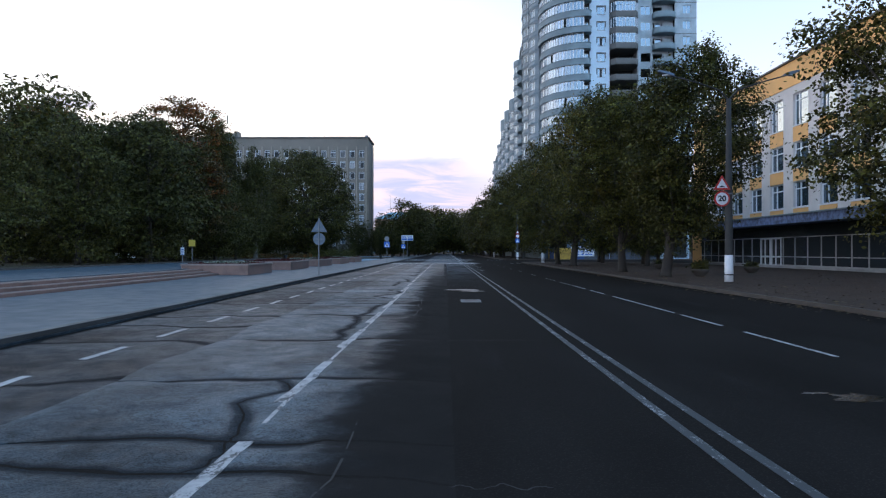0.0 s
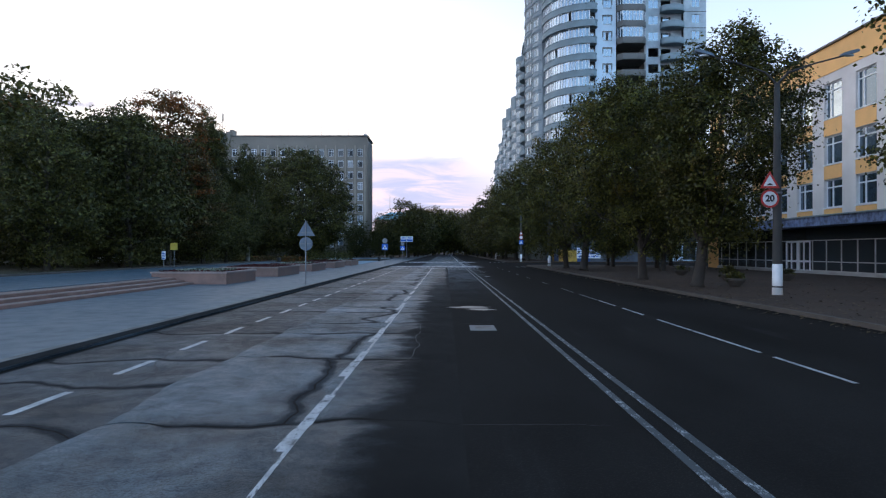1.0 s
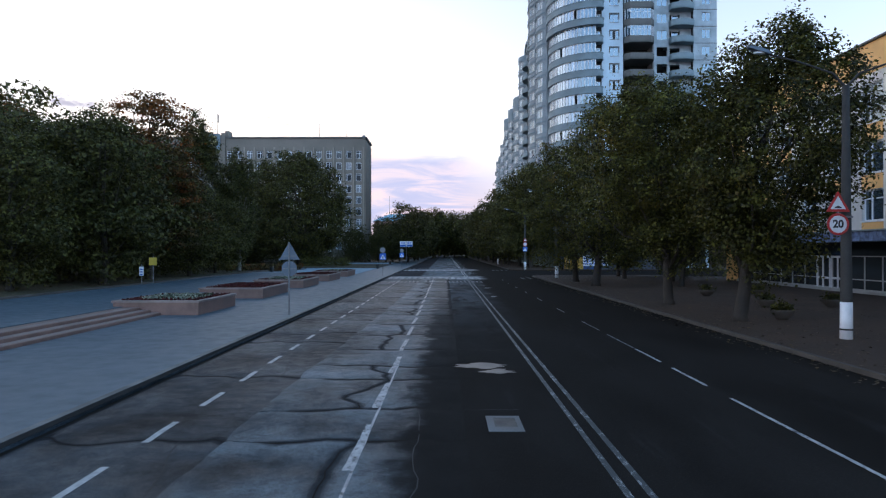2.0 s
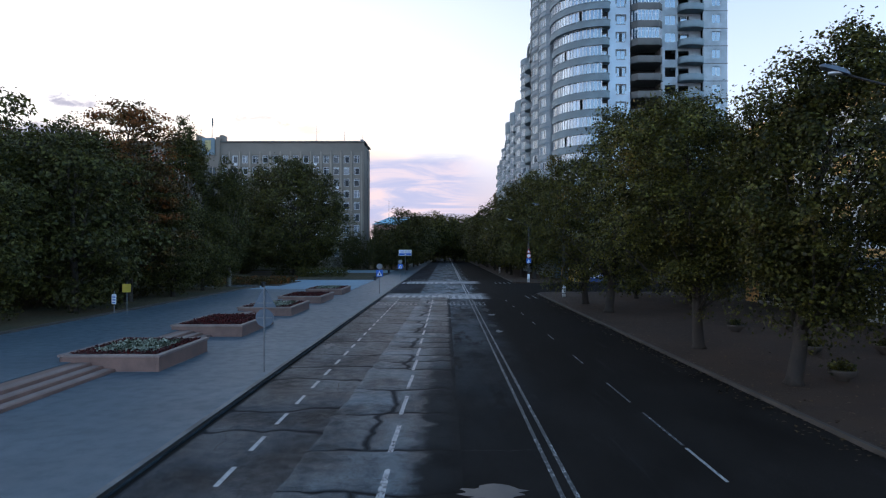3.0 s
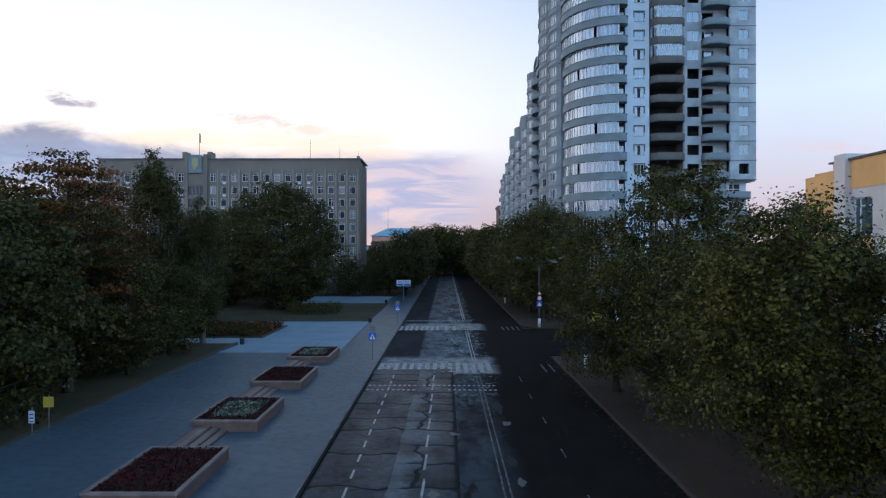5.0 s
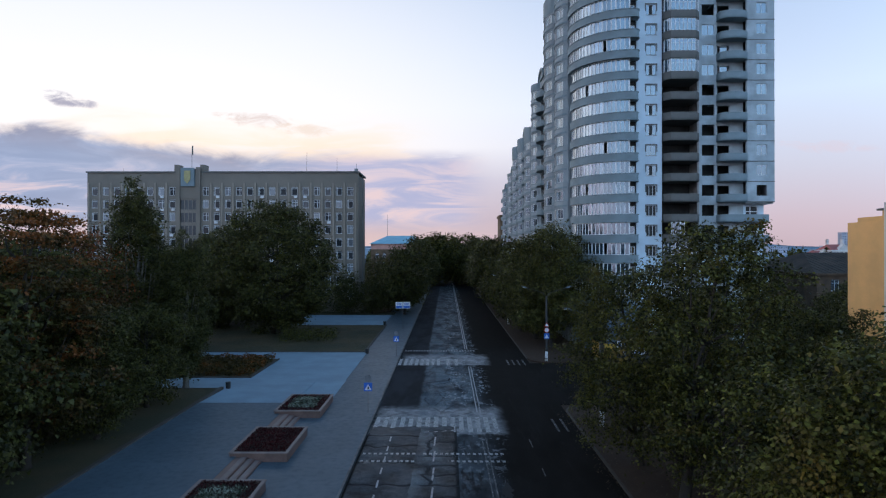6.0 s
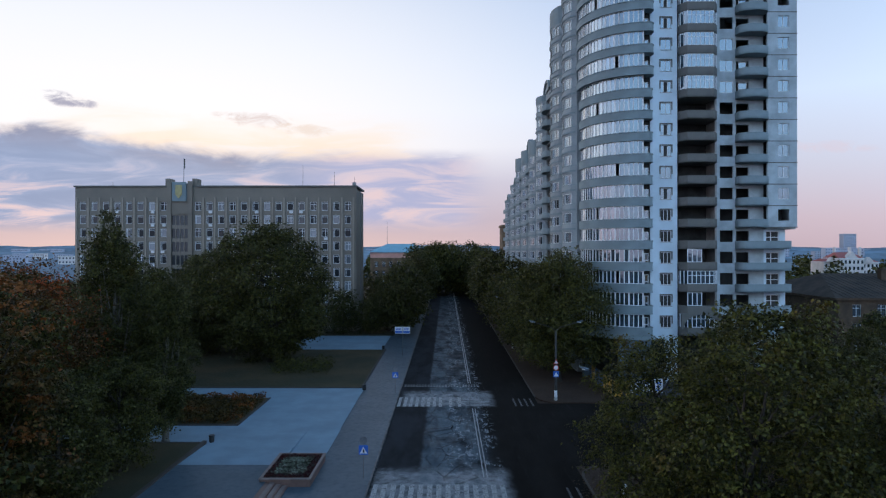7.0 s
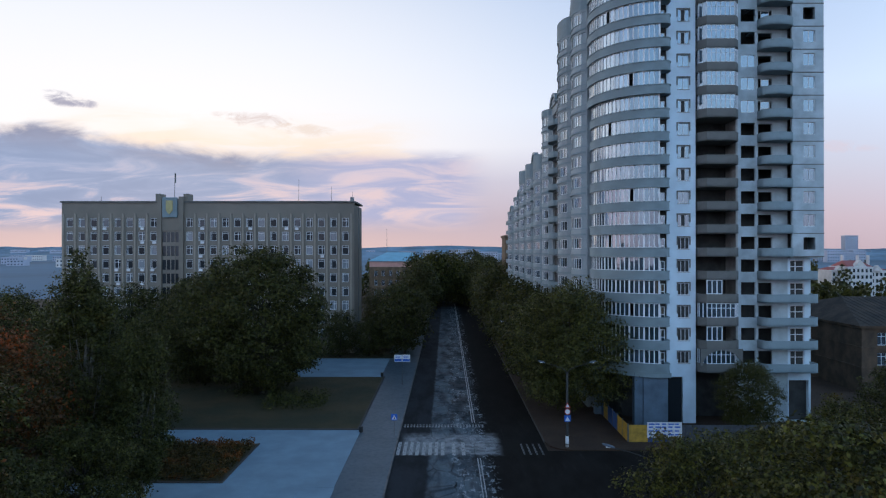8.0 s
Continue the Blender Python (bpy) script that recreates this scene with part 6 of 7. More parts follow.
def lamp_post(x, y, signs, label, height=8.6):
    ob = thing("street_lamp", (x, y, WALK), label, "street lamp", "street lamps")
    part("pole", Shape().tube([(0, 0, 0), (0, 0, 1.5), (0, 0, height)], [0.19, 0.18, 0.11], 12), POLE, ob, smooth=True)
    part("white_base", Shape().tube([(0, 0, 0.0), (0, 0, 1.25)], [0.2, 0.19], 12), WHITE, ob, "whitewashed foot", smooth=True)
    part("foot_band", Shape().tube([(0, 0, 0.3), (0, 0, 0.36)], [0.215, 0.213], 12), BLACK, ob)
    for s in (-1, 1):
        arm = part("arm", Shape().tube([(0.0, 0, height - 0.5), (s * 0.06, 0, height), (s * 0.45, 0, height + 0.42), (s * 1.5, 0, height + 0.78), (s * 2.7, 0, height + 1.1)], [0.05, 0.05, 0.04, 0.035, 0.03], 8), POLE, ob, smooth=True)
        head = Shape().loft([[(s * (2.55 + u) , wy * w, height + 1.09 + 0.28 * u + (0.09 if up else -0.05) * w) for wy, up in ((-0.14, 0), (0.14, 0), (0.11, 1), (-0.11, 1))] for u, w in ((0.0, 0.45), (0.12, 0.9), (0.4, 1.0), (0.72, 0.75), (0.8, 0.3))])
        lamp = part("lamp_head", head, BACKPLATE, arm, "pale grey lamp head")
        part("lamp_glass", Shape().loft([[(s * (2.75 + 0.18 + 0.2 * math.cos(a)), 0.09 * math.sin(a), height + 1.08 + 0.06 - d) for a in (2 * math.pi * j / 12 for j in range(12))] for d in (0.0, 0.05)]), WHITE, arm)
    if signs == "twenty":
        part("triangle_sign", Shape().slab_xz(tri(-0.42, 4.30, 0.80), -0.24, -0.225), RED, ob, "red-edged triangular sign")
        part("triangle_face", Shape().slab_xz(tri(-0.42, 4.385, 0.52), -0.245, -0.24), WHITE, ob)
        part("bump_mark", Shape().slab_xz([(-0.56, 4.42), (-0.28, 4.42), (-0.34, 4.47), (-0.42, 4.5), (-0.50, 4.47)], -0.25, -0.245), BLACK, ob)
        part("round_sign", Shape().disc(-0.42, -0.24, 3.88, 0.37, 0.015), RED, ob, "red-ringed round sign")
        part("round_face", Shape().disc(-0.42, -0.245, 3.88, 0.29, 0.005), WHITE, ob)
        txt = bpy.data.curves.new("number", "FONT")
        txt.offset = 0.014
        txt.body, txt.size, txt.align_x, txt.align_y, txt.extrude = "20", 0.36, "CENTER", "CENTER", 0.001
        txt.materials.append(BLACK)
        n = new("number", txt)
        n.parent, n.matrix_basis = ob, Matrix.Translation((-0.42, -0.247, 3.88)) @ Matrix.Rotation(radians(90), 4, "X")
        part("sign_bracket", Shape().box(-0.5, 0.1, -0.22, -0.12, 4.1, 4.16).box(-0.45, -0.39, -0.225, -0.2, 3.6, 4.7), STEEL, ob)
    elif signs:
        part("triangle_sign", Shape().slab_xz(tri(0, 4.55, 0.7), -0.24, -0.225), RED, ob, "red-edged triangular sign")
        part("triangle_face", Shape().slab_xz(tri(0, 4.63, 0.45), -0.245, -0.24), WHITE, ob)
        part("round_sign", Shape().disc(0, -0.24, 4.1, 0.35, 0.015), RED, ob, "red-ringed round sign")
        part("round_face", Shape().disc(0, -0.245, 4.1, 0.27, 0.005), WHITE, ob)
        part("square_sign", Shape().slab_xz([(-0.36, 2.95), (0.36, 2.95), (0.36, 3.67), (-0.36, 3.67)], -0.24, -0.225), BLUE, ob, "blue crossing sign")
        part("square_face", Shape().slab_xz(tri(0, 3.03, 0.6), -0.245, -0.24), WHITE, ob)
        part("sign_bracket", Shape().box(-0.03, 0.03, -0.225, -0.12, 2.9, 5.0), STEEL, ob)
    return ob


lamp_post(11.25, 30.75, "twenty", "tall concrete street lamp with twin arms and road signs")
lamp_post(10.15, 79.7, "", "tall concrete street lamp with a whitewashed foot")
lamp_post(10.5, 110.6, "three", "concrete street lamp with three road signs at the crossing")
lamp_post(9.6, 152.0, "", "tall concrete street lamp among the street trees")


def crossing_sign(x, y, label):
    ob = thing("crossing_sign", (x, y, WALK), label, "road sign", "crossing signs")
    part("post", Shape().tube([(0, 0, 0), (0, 0, 3.4)], [0.035, 0.035], 10), STEEL, ob)
    plate = part("blue_plate", Shape().slab_xz([(-0.38, 1.95), (0.38, 1.95), (0.38, 2.71), (-0.38, 2.71)], -0.06, -0.045), BLUE, ob, "blue square plate")
    part("white_triangle", Shape().slab_xz(tri(0, 2.05, 0.62), -0.066, -0.06), WHITE, plate)
    part("dark_bar", Shape().slab_xz([(-0.06, 2.12), (0.1, 2.12), (0.05, 2.38), (-0.03, 2.38)], -0.07, -0.066), BLACK, plate)
    part("round_plate", Shape().disc(0, -0.06, 3.1, 0.32, 0.015), STEEL, ob, "pale round plate")


crossing_sign(-9.9, 84.0, "blue pedestrian crossing sign with a round plate above")
crossing_sign(-9.8, 114.6, "blue pedestrian crossing sign by the second crossing")

board = thing("direction_board", (-10.9, 143.6, WALK), "white and blue direction board on a tall post", "road sign")
part("post", Shape().tube([(0, 0, 0), (0, 0, 5.2)], [0.07, 0.06], 10), STEEL, board)
for x0, x1 in ((-1.35, -0.03), (0.03, 1.35)):
    p = part("panel", Shape().slab_xz([(x0, 3.9), (x1, 3.9), (x1, 5.1), (x0, 5.1)], -0.12, -0.08), WHITE, board)
    part("blue_field", Shape().slab_xz([(x0 + 0.06, 3.97), (x1 - 0.06, 3.97), (x1 - 0.06, 4.4), (x0 + 0.06, 4.4)], -0.126, -0.12), BLUE, p)
    for z in (4.56, 4.8):
        part("text_bar", Shape().slab_xz([(x0 + 0.2, z), (x1 - 0.25, z), (x1 - 0.25, z + 0.1), (x0 + 0.2, z + 0.1)], -0.126, -0.12), BLUE, p)

notice = thing("notice_sign", (-25.2, 58.0, 0.5), "small yellow board beside a white notice at the plaza edge", "sign")
part("post", Shape().tube([(0, 0, 0), (0, 0, 2.2)], [0.03, 0.03], 8), STEEL, notice)
part("yellow_board", Shape().slab_xz([(-0.3, 1.5), (0.3, 1.5), (0.3, 2.1), (-0.3, 2.1)], -0.06, -0.04), SIGN_YELLOW, notice, "yellow enamel board")
part("notice_post", Shape().tube([(-0.7, -0.4, 0), (-0.7, -0.4, 1.6)], [0.03, 0.03], 8), STEEL, notice)
w = part("white_board", Shape().slab_xz([(-0.86, 0.7), (-0.53, 0.7), (-0.53, 1.4), (-0.86, 1.4)], -0.46, -0.44), WHITE, notice, "white notice with blue bars")
for z in (0.75, 0.95, 1.15):
    part("text_bar", Shape().slab_xz([(-0.81, z), (-0.58, z), (-0.58, z + 0.08), (-0.81, z + 0.08)], -0.466, -0.46), BLUE, w)


# ---- bowls, bollards, hedges ----
def bowl(x, y, seed):
    ob = thing("flower_bowl", (x, y, WALK), "low concrete bowl with straggling plants", "planter", "bowls on the pavement")
    prof = [(0.0, 0.22), (0.08, 0.26), (0.2, 0.42), (0.36, 0.5), (0.42, 0.5), (0.42, 0.44), (0.34, 0.4)]
    part("bowl", Shape().loft([[(r * math.cos(a), r * math.sin(a), z) for a in (2 * math.pi * j / 20 for j in range(20))] for z, r in prof]), KERB, ob, smooth=True)
    gen = np.random.default_rng(seed)
    p = gen.normal(size=(260, 3)) * (0.2, 0.2, 0.12) + (0, 0, 0.5)
    tagged(part("greenery", leaf_mesh("greenery", p, 0.13, gen), LEAF_PLANE, ob), kind="stuff")


for i, (x, y) in enumerate(((12.4, 36.9), (14.7, 42.8), (18.2, 42.8), (15.0, 51.0), (18.4, 51.0))):
    bowl(x, y, 40 + i)
for x, y, z in ((-14.1, 116.2, WALK), (-25.7, 92.9, 0.3), (-15.0, 150.5, WALK)):
    ob = thing("litter_bin", (x, y, z), "small dark round litter bin on the paving", "bin", "litter bins")
    part("drum", Shape().loft([[(r * math.cos(a), r * math.sin(a), h) for a in (2 * math.pi * j / 16 for j in range(16))] for h, r in ((0, 0.2), (0.05, 0.24), (0.6, 0.26), (0.66, 0.28), (0.7, 0.26))]), BLACK, ob)


def hedge(name, x0, x1, y0, y1, h, base, n, seed, label, mat=LEAF_PLANE):
    gen = np.random.default_rng(seed)
    p = np.stack([gen.uniform(x0, x1, n), gen.uniform(y0, y1, n), base + h * gen.uniform(0.05, 1.0, n) ** 0.8], 1)
    p[:, 2] += 0.3 * h * np.sin(p[:, 0] * 2.1) * np.cos(p[:, 1] * 1.7)
    ob = part(name, leaf_mesh(name, p, 0.22, gen), mat)
    return tagged(ob, label, "hedge", "", "stuff")


hedge("hedge", -36, -25.6, 99.4, 111.0, 0.75, 0.2, 9000, 61, "low brownish shrubs filling the bed in the paving", LEAF_RUST)
hedge("undergrowth", -60, -30, 60, 97, 2.3, 0.4, 12000, 63, "dark shrubs under the park trees", LEAF_DARK)
hedge("undergrowth", -75, -34, 22, 60, 2.5, 0.4, 12000, 64, "dark shrubs under the park trees", LEAF_DARK)
hedge("undergrowth", -120, -44, 118, 160, 3.2, 0.1, 10000, 65, "dark shrubs beyond the park", LEAF_DARK)
hedge("undergrowth", -80, -16.5, 170, 175, 3.2, 0.1, 9000, 66, "dark shrubs at the foot of the office block", LEAF_DARK)
hedge("undergrowth", -30, -21, 126, 134, 1.6, 0.1, 2500, 67, "dark shrubs on the lawn", LEAF_DARK)

def fallen_leaves():
    gen = np.random.default_rng(91)
    n = 2600
    p = np.stack([R_KERB + 0.2 + 14.0 * gen.uniform(0, 1, n) ** 1.7, gen.uniform(6, 84, n), np.full(n, WALK + 0.02)], 1)
    q = np.stack([R_KERB - 0.05 - 0.9 * gen.uniform(0, 1, 900) ** 2.2, gen.uniform(4, 84, 900), np.full(900, 0.022)], 1)
    flat = leaf_mesh("fallen_leaves", np.concatenate([p, q]), 0.115, gen, np.tile((0.0, 0.0, 6.0), (n + 900, 1)))
    return tagged(part("fallen_leaves", flat, LEAF_FALLEN), "dry fallen leaves strewn along the kerb and earth", "leaves", "", "stuff")


fallen_leaves()

# ---- site fence before the tower ----
fence = thing("site_fence", (18.1, 112.5, WALK), "blue and yellow painted site fence before the tower", "fence")
for i in range(7):
    part("fence_panel", Shape().box(-0.05, 0.0, 0.06 + 2.25 * i, 2.25 + 2.25 * i, 0.0, 2.0), FENCE_YELLOW if i in (0, 1, 4) else FENCE_BLUE, fence)
    part("fence_post", Shape().box(-0.1, 0.04, -0.02 + 2.25 * i, 0.06 + 2.25 * i, 0.0, 2.15), STEEL, fence)
for i in range(8):
    part("fence_panel", Shape().box(0.08 + 2.25 * i, 2.27 + 2.25 * i, -0.05, 0.0, 0.0, 2.0), (FENCE_BLUE if i else FENCE_YELLOW) if i < 2 else FENCE_GREY, fence)
ban = part("banner", Shape().box(2.2, 6.3, -0.14, -0.1, 0.55, 2.35), WHITE, fence, "white banner with blue lines of text")
for r, z in enumerate((0.8, 1.25, 1.7, 2.05)):
    for c in range(5):
        part("text_bar", Shape().box(2.4 + 0.76 * c, 2.4 + 0.76 * c + (0.5 if (c + r) % 3 else 0.66), -0.15, -0.14, z, z + 0.16), BLUE, ban)

# ---- the old house behind the tower ----
house = thing("old_house", (63.0, 138.5, 0), "old brown house with a dark hipped roof and chimneys", "house")
HW, HD = 34.0, 28.0
part("wall", wall_with_holes(HW, 10.4, [(2.5 + 4.2 * i, 4.0 + 4.2 * i, 1.2 + 3.2 * k, 3.2 + 3.2 * k) for i in range(7) for k in range(3)], 0.5), OLD_RENDER, house)
part("body", Shape().box(0, HW, 0.9, HD, 0, 10.2).box(0, 0.4, 0.5, 0.9, 0, 10.2), OLD_RENDER, house)
hw = window_meshes(1.5, 2.0, (0.5,), 0.7)
for i in range(7):
    for k in range(3):
        add_window(hw, house, Matrix.Translation((3.25 + 4.2 * i, 0.2, 1.2 + 3.2 * k)))
part("eave", Shape().box(-0.6, HW + 0.6, -0.6, HD + 0.6, 10.4, 10.75), OLD_RENDER, house)
part("roof", Shape().loft([[(-0.7, -0.7, 10.8), (HW + 0.7, -0.7, 10.8), (HW + 0.7, HD + 0.7, 10.8), (-0.7, HD + 0.7, 10.8)], [(5.5, HD / 2 - 0.1, 14.4), (HW - 5.5, HD / 2 - 0.1, 14.4), (HW - 5.5, HD / 2 + 0.1, 14.4), (5.5, HD / 2 + 0.1, 14.4)]]), ROOF, house, "dark patched sheet roof")
for i in range(1, 34):
    up = min(1.0, min(i + 0.7, HW + 0.7 - i) / 6.2)
    part("roof_seam", Shape().tube([(i, -0.7, 10.83), (i, -0.7 + (HD / 2 + 0.6) * up, 10.83 + 3.6 * up)], [0.05, 0.05], 4), ROOF, house)
for z in (3.9, 7.1):
    part("string_course", Shape().box(-0.1, HW + 0.1, -0.1, 0.0, z, z + 0.25).box(-0.1, 0.0, 0.0, HD, z, z + 0.25), OLD_RENDER, house)
for x, y in ((14.0, 9.5), (24.0, 7.0)):
    part("chimney", Shape().box(x, x + 1.3, y, y + 1.1, 10.8, 15.4).box(x - 0.12, x + 1.42, y - 0.12, y + 1.22, 15.0, 15.2), OLD_RENDER, house)

# small tree before the tower
again(far_planes[0], 33.6, 115.2, 0, 15, 0.50, "small leafy tree before the tower")
again(row[1], 49.0, 112.0, 0, 95, 0.6, "leafy tree beside the tower")
again(row[0], 58.0, 121.0, 0, 155, 0.7, "leafy tree before the old house")

# ---- house at the end of the street ----
end_house = thing("pink_house", (-38.0, 318.0, 0), "pink and brown house with a pale blue metal roof", "house")
part("wall", wall_with_holes(26, 18.0, [(2.2 + 3.3 * i, 3.6 + 3.3 * i, 3.0 + 4.2 * k, 5.4 + 4.2 * k) for i in range(7) for k in range(3)], 0.5), BRICK, end_house)
part("upper_band", Shape().box(0, 26, -0.04, 0.0, 15.5, 18.0), PINK, end_house)
part("body", Shape().box(0, 26, 0.9, 16, 0, 18), BRICK, end_house)
ew = window_meshes(1.4, 2.4, (0.5,), 0.7)
for i in range(7):
    for k in range(3):
        add_window(ew, end_house, Matrix.Translation((2.9 + 3.3 * i, 0.2, 3.0 + 4.2 * k)))
part("roof", Shape().loft([[(-0.8, -0.8, 18), (26.8, -0.8, 18), (26.8, 16.8, 18), (-0.8, 16.8, 18)], [(7, 7.9, 22.0), (19, 7.9, 22.0), (19, 8.1, 22.0), (7, 8.1, 22.0)]]), ROOF_BLUE, end_house, "pale blue sheet-metal roof")
part("mast", Shape().tube([(4, 40, 0), (4, 40, 34)], [0.25, 0.06], 6), STEEL, end_house)


# ---- distance: woods, town, hills ----
def far_woods():
    gen = np.random.default_rng(77)
    r = random.Random(77)
    pts = []
    for _ in range(900):
        x, y = r.uniform(-420, 520), r.uniform(185, 620)
        if -18 < x < 17 and y < 385 or 14 < x < 40 and y < 260 or -92 < x < -20 and y < 192 or -42 < x < -10 and y < 336:
            continue
        if y > 235 and x < -0.52 * (y - 39) or y > 480 and x > 150:
            continue
        h = r.uniform(8, 13) if y < 330 else r.uniform(11, 19)
        rad = r.uniform(3.0, 5.0)
        m = 105
        d = gen.normal(size=(m, 3))
        d /= np.linalg.norm(d, axis=1)[:, None]
        d *= gen.uniform(0.5, 1.0, m)[:, None]
        pts.append(d * (rad, rad, h * 0.5) + (x, y, h * 0.52))
    return leaf_mesh("far_woods", np.concatenate(pts), 1.8, gen)


tagged(part("far_woods", far_woods(), LEAF_DARK), "dark tree tops stretching away behind the buildings", "trees", "", "stuff")


def block(x, y, w, d, h, mat, floors, roof=None, label="pale distant apartment block"):
    ob = thing("distant_block", (x, y, 0), label, "building", "distant town")
    part("wall", Shape().box(0, w, 0, d, 0, h), mat, ob)
    for k in range(floors):
        z = h * (k + 0.35) / floors
        n = max(2, int(w / 4.5))
        for i in range(n):
            part("window", Shape().box(w * (i + 0.3) / n, w * (i + 0.7) / n, -0.1, 0.0, z, z + h * 0.4 / floors), GLASS, ob)
    if roof is not None:
        part("roof", Shape().loft([[(-1, -1, h), (w + 1, -1, h), (w + 1, d + 1, h), (-1, d + 1, h)], [(w * 0.3, d * 0.4, h + w * 0.16), (w * 0.7, d * 0.4, h + w * 0.16), (w * 0.7, d * 0.6, h + w * 0.16), (w * 0.3, d * 0.6, h + w * 0.16)]]), roof, ob)
    else:
        part("roof_edge", Shape().box(-0.4, w + 0.4, -0.4, d + 0.4, h, h + 0.8), mat, ob)
    return ob


def white_house():
    ob = thing("white_house", (181.0, 336.0, 0), "large white house with steep red roofs and gables in the distance", "house")
    for x0, x1, y0, y1, h in ((0, 7, 1, 12, 13.2), (7, 19, 0, 14, 14.9), (19, 27, 1.5, 12, 13.0)):
        part("wall", Shape().box(x0, x1, y0, y1, 0, h), WHITE_WALL, ob)
        part("cornice", Shape().box(x0 - 0.25, x1 + 0.25, y0 - 0.25, y1 + 0.25, h, h + 0.3), WHITE, ob)
        for k in range(4):
            n = int((x1 - x0) / 1.9)
            for i in range(n):
                c = x0 + (x1 - x0) * (i + 0.5) / n
                part("window", Shape().box(c - 0.5, c + 0.5, y0 - 0.05, y0 + 0.1, h - 2.4 - 3.1 * k, h - 0.8 - 3.1 * k), GLASS, ob)
    for x0, x1, y0, y1, z0, z1 in ((7, 19, 0, 14, 15.2, 18.0), (-0.3, 7, 1, 12, 13.5, 15.0), (19, 27.3, 1.5, 12, 13.3, 15.0)):
        m = (y0 + y1) / 2
        part("roof", Shape().loft([[(x0, y0, z0), (x1, y0, z0), (x1, y1, z0), (x0, y1, z0)], [(x0 + 1.8, m - 0.1, z1), (x1 - 1.8, m - 0.1, z1), (x1 - 1.8, m + 0.1, z1), (x0 + 1.8, m + 0.1, z1)]]), FAR_RED, ob, "dark red tiled roof")
    for x, w, z in ((3.6, 4.2, 13.4), (13.0, 6.0, 15.1), (21.5, 4.6, 13.2)):
        part("gable", Shape().slab_xz([(x - w / 2, z), (x + w / 2, z), (x, z + w * 0.55)], -0.2, 2.5), WHITE_WALL, ob, "white gable")
    for x in (9.5, 17.0, 22.0):
        part("chimney", Shape().box(x - 0.5, x + 0.5, 7.5, 8.6, 15.0, 20.6), WHITE_WALL, ob)


white_house()
block(17.6, 262, 6, 12, 27.5, BRICK, 6, None, "brown brick block beyond the apartment wing")
t = random.Random(12)
for i in range(26):
    d = t.uniform(1250, 2200)
    side = t.uniform(0.50, 0.74) if i % 3 else t.uniform(-0.14, 0.09)
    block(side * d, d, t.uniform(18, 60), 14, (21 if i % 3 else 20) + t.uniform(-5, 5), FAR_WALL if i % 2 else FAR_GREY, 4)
block(1480 * 0.63, 1500, 30, 16, 58, FAR_GREY, 9, None, "grey distant apartment tower")


def ridge(name, y, x0, x1, top, mat, seed, label):
    s = Shape()
    n = 90
    front = [(x0 + (x1 - x0) * i / n, y + 120 * noise.noise((i * 0.07, seed, 0)), 0.0) for i in range(n + 1)]
    crest = [(x, yy + 260, top * (0.72 + 0.42 * noise.noise((i * 0.09, seed, 4)) + 0.10 * noise.noise((i * 0.5, seed, 6)))) for i, (x, yy, _) in enumerate(front)]
    rear = [(x, yy + 900, 0.0) for x, yy, _ in front]
    s.loft([front, crest, rear], closed=False)
    ob = structure(name, s, mat, label, "hill")
    return ob


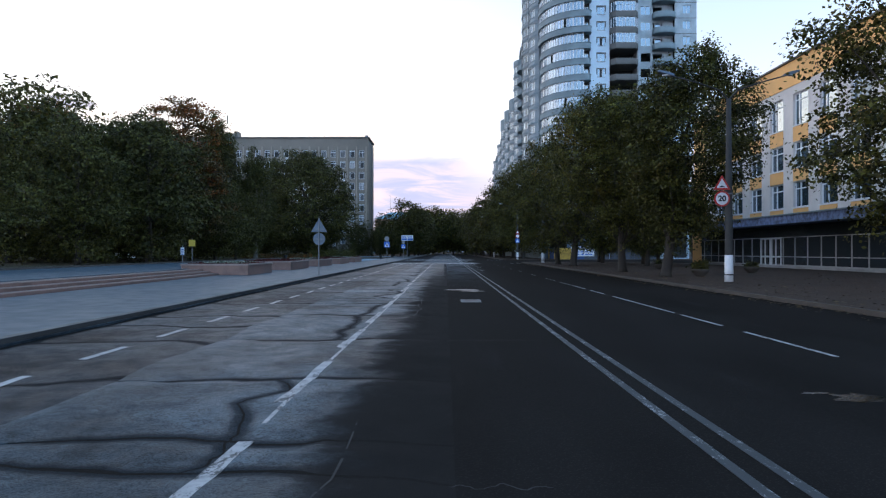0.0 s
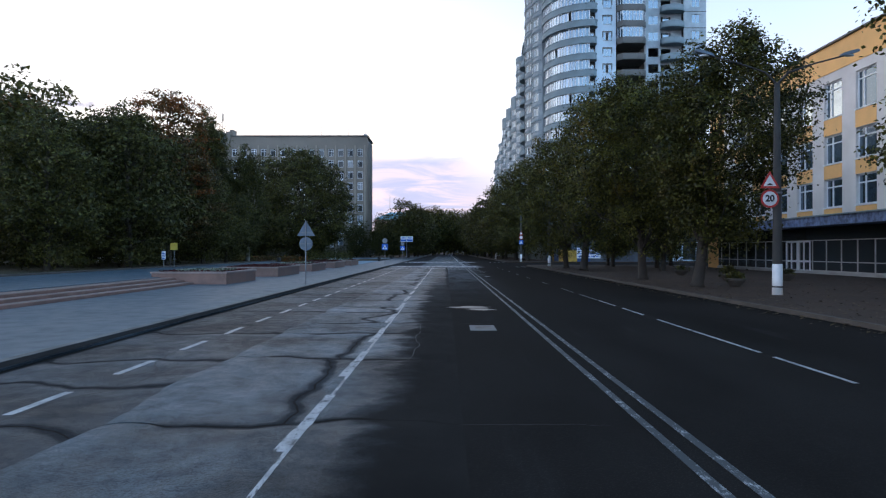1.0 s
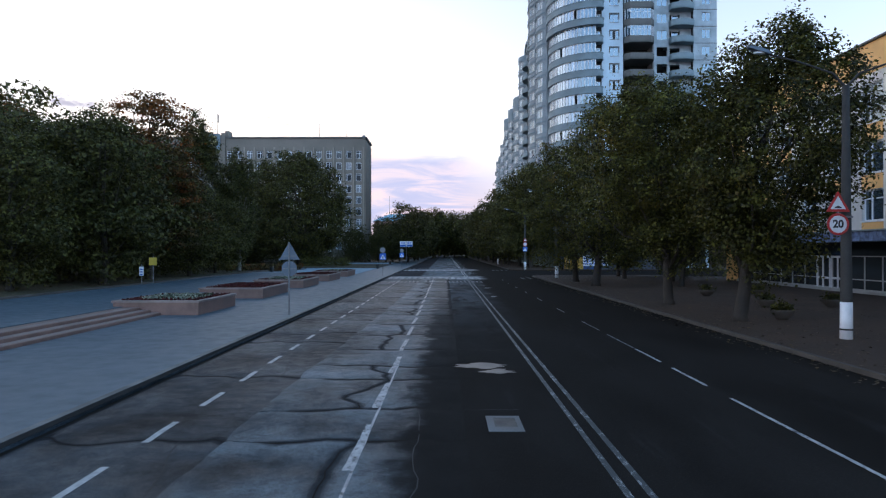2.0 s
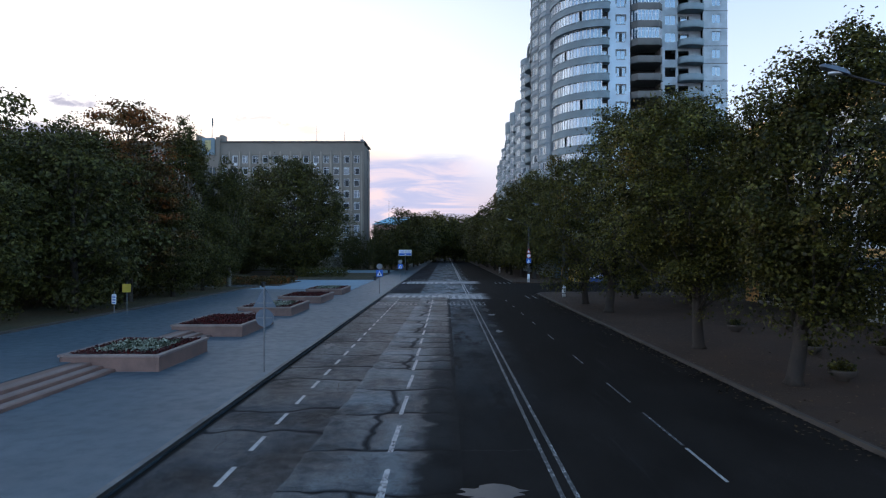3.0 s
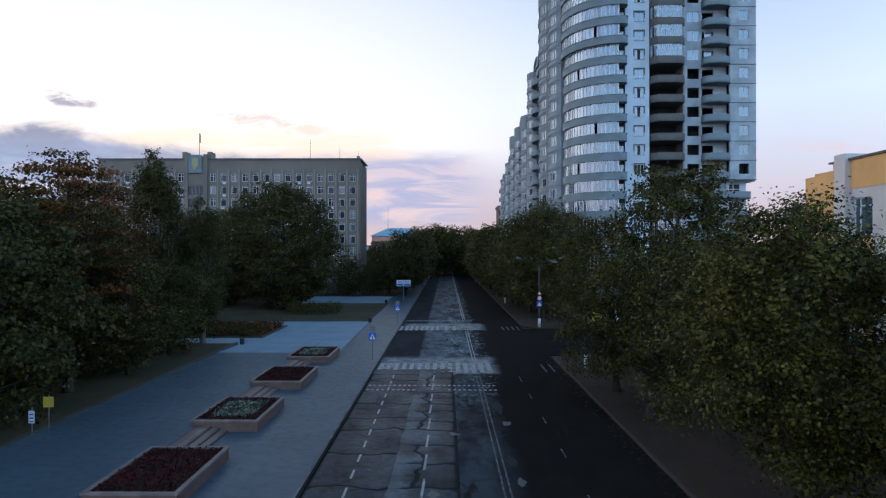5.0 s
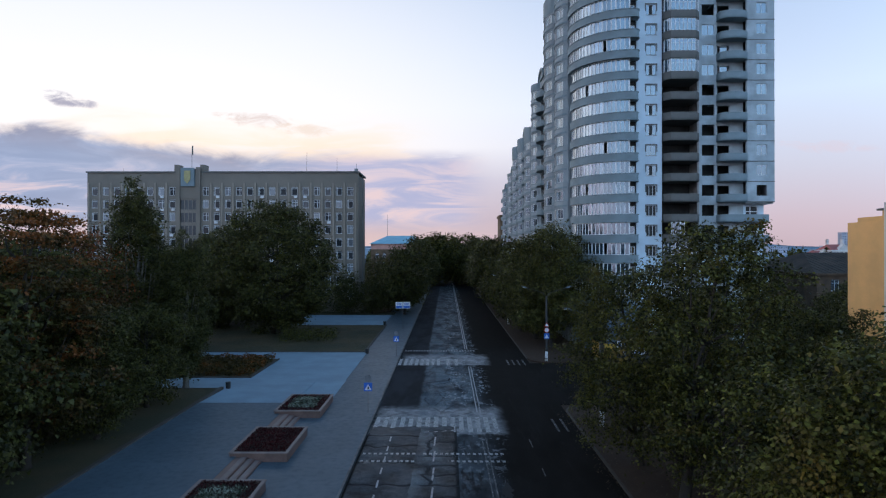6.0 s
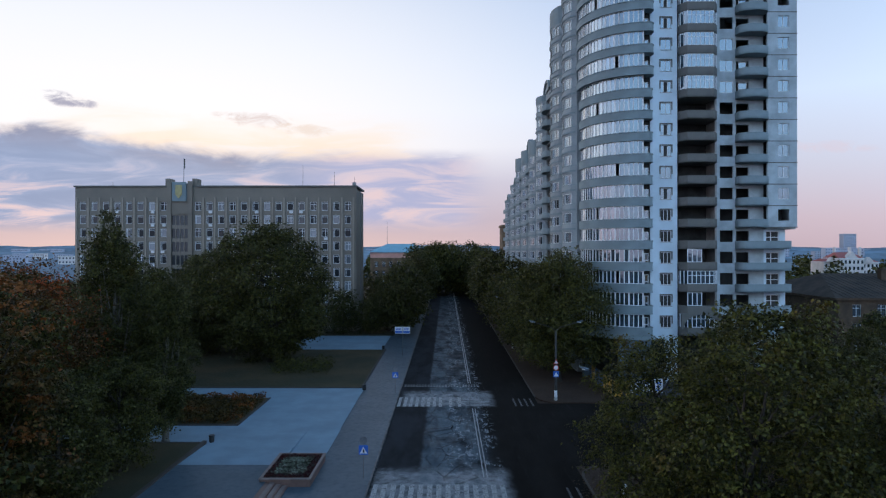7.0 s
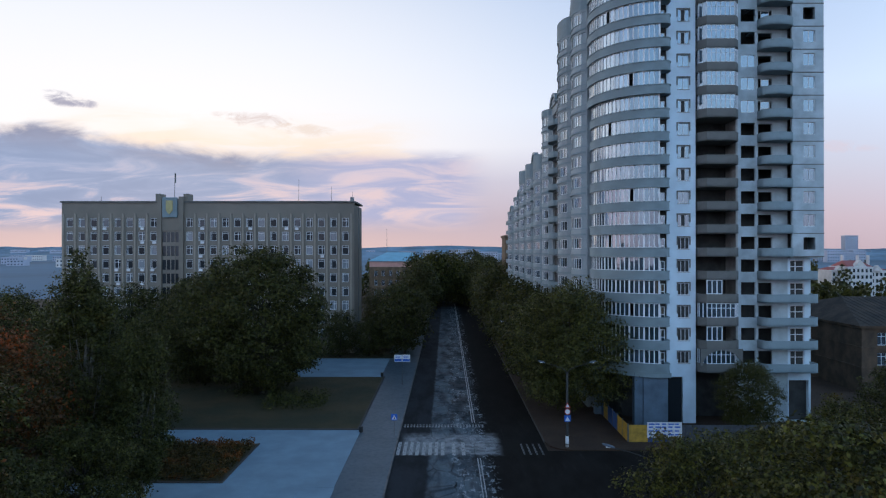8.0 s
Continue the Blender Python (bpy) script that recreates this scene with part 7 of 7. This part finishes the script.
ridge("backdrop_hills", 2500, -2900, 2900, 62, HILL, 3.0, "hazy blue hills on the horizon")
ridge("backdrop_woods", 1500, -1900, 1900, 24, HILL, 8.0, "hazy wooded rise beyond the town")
for i in range(9):
    x = -1780 + 90 * i
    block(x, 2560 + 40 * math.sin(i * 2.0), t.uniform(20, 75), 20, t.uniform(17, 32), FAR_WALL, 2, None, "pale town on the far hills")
for i in range(14):
    d = 900 + 100 * i + t.uniform(-40, 40)
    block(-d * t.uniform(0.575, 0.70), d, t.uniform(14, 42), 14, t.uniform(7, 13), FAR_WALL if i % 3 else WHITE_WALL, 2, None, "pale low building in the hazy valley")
# valley colour carries the blue haze as well
VALLEY = plain("haze_tinted_valley", (0.078, 0.170, 0.245), 1.0, 0.0, 0.004, 0.0012, 0.40, 0.0)
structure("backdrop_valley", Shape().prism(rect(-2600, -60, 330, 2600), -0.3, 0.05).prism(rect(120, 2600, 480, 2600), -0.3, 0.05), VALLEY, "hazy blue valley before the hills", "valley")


# ---- parked cars ----
def car(x, y, turn_deg, paint, label):
    ob = thing("car", pose(x, y, 0.02, 0, 0, turn_deg), label, "car")
    prof = [(-2.1, 0.35), (-2.1, 0.75), (-1.9, 0.92), (-1.35, 0.98), (-0.75, 1.42), (0.75, 1.45), (1.5, 1.0), (2.0, 0.9), (2.12, 0.6), (2.1, 0.32)]
    body = Shape().loft([[(sx * w, py, pz) for py, pz in prof] for sx, w in ((-1, 0.80), (-1, 0.85), (1, 0.85), (1, 0.80))])
    part("body", body, paint, ob)
    part("glasshouse", Shape().loft([[(sx * (0.83 if pz < 1.2 else 0.66), py, pz) for py, pz in ((-1.25, 1.0), (-0.74, 1.39), (0.74, 1.41), (1.36, 1.02))] for sx in (-1.04, 1.04)]), GLASS, ob)
    for sx in (-1, 1):
        for py in (-1.3, 1.3):
            wh = part("wheel", Shape().loft([[(sx * xx, py + 0.32 * math.cos(a), 0.32 + 0.32 * math.sin(a)) for a in (2 * math.pi * j / 16 for j in range(16))] for xx in (0.68, 0.88)]), BLACK, ob)
            part("rim", Shape().loft([[(sx * xx, py + 0.2 * math.cos(a), 0.32 + 0.2 * math.sin(a)) for a in (2 * math.pi * j / 12 for j in range(12))] for xx in (0.8, 0.9)]), STEEL, wh)
        part("headlight", Shape().soft_box(sx * 0.62 - 0.16, sx * 0.62 + 0.16, -2.14, -2.05, 0.62, 0.8, 0.02), WHITE, ob)


car(-52, 114.5, 70, WHITE, "white car parked behind the park trees")
car(-57, 107, 75, WHITE, "white car parked behind the park trees")
car(-80, 150, 95, WHITE, "white car parked behind the park trees")
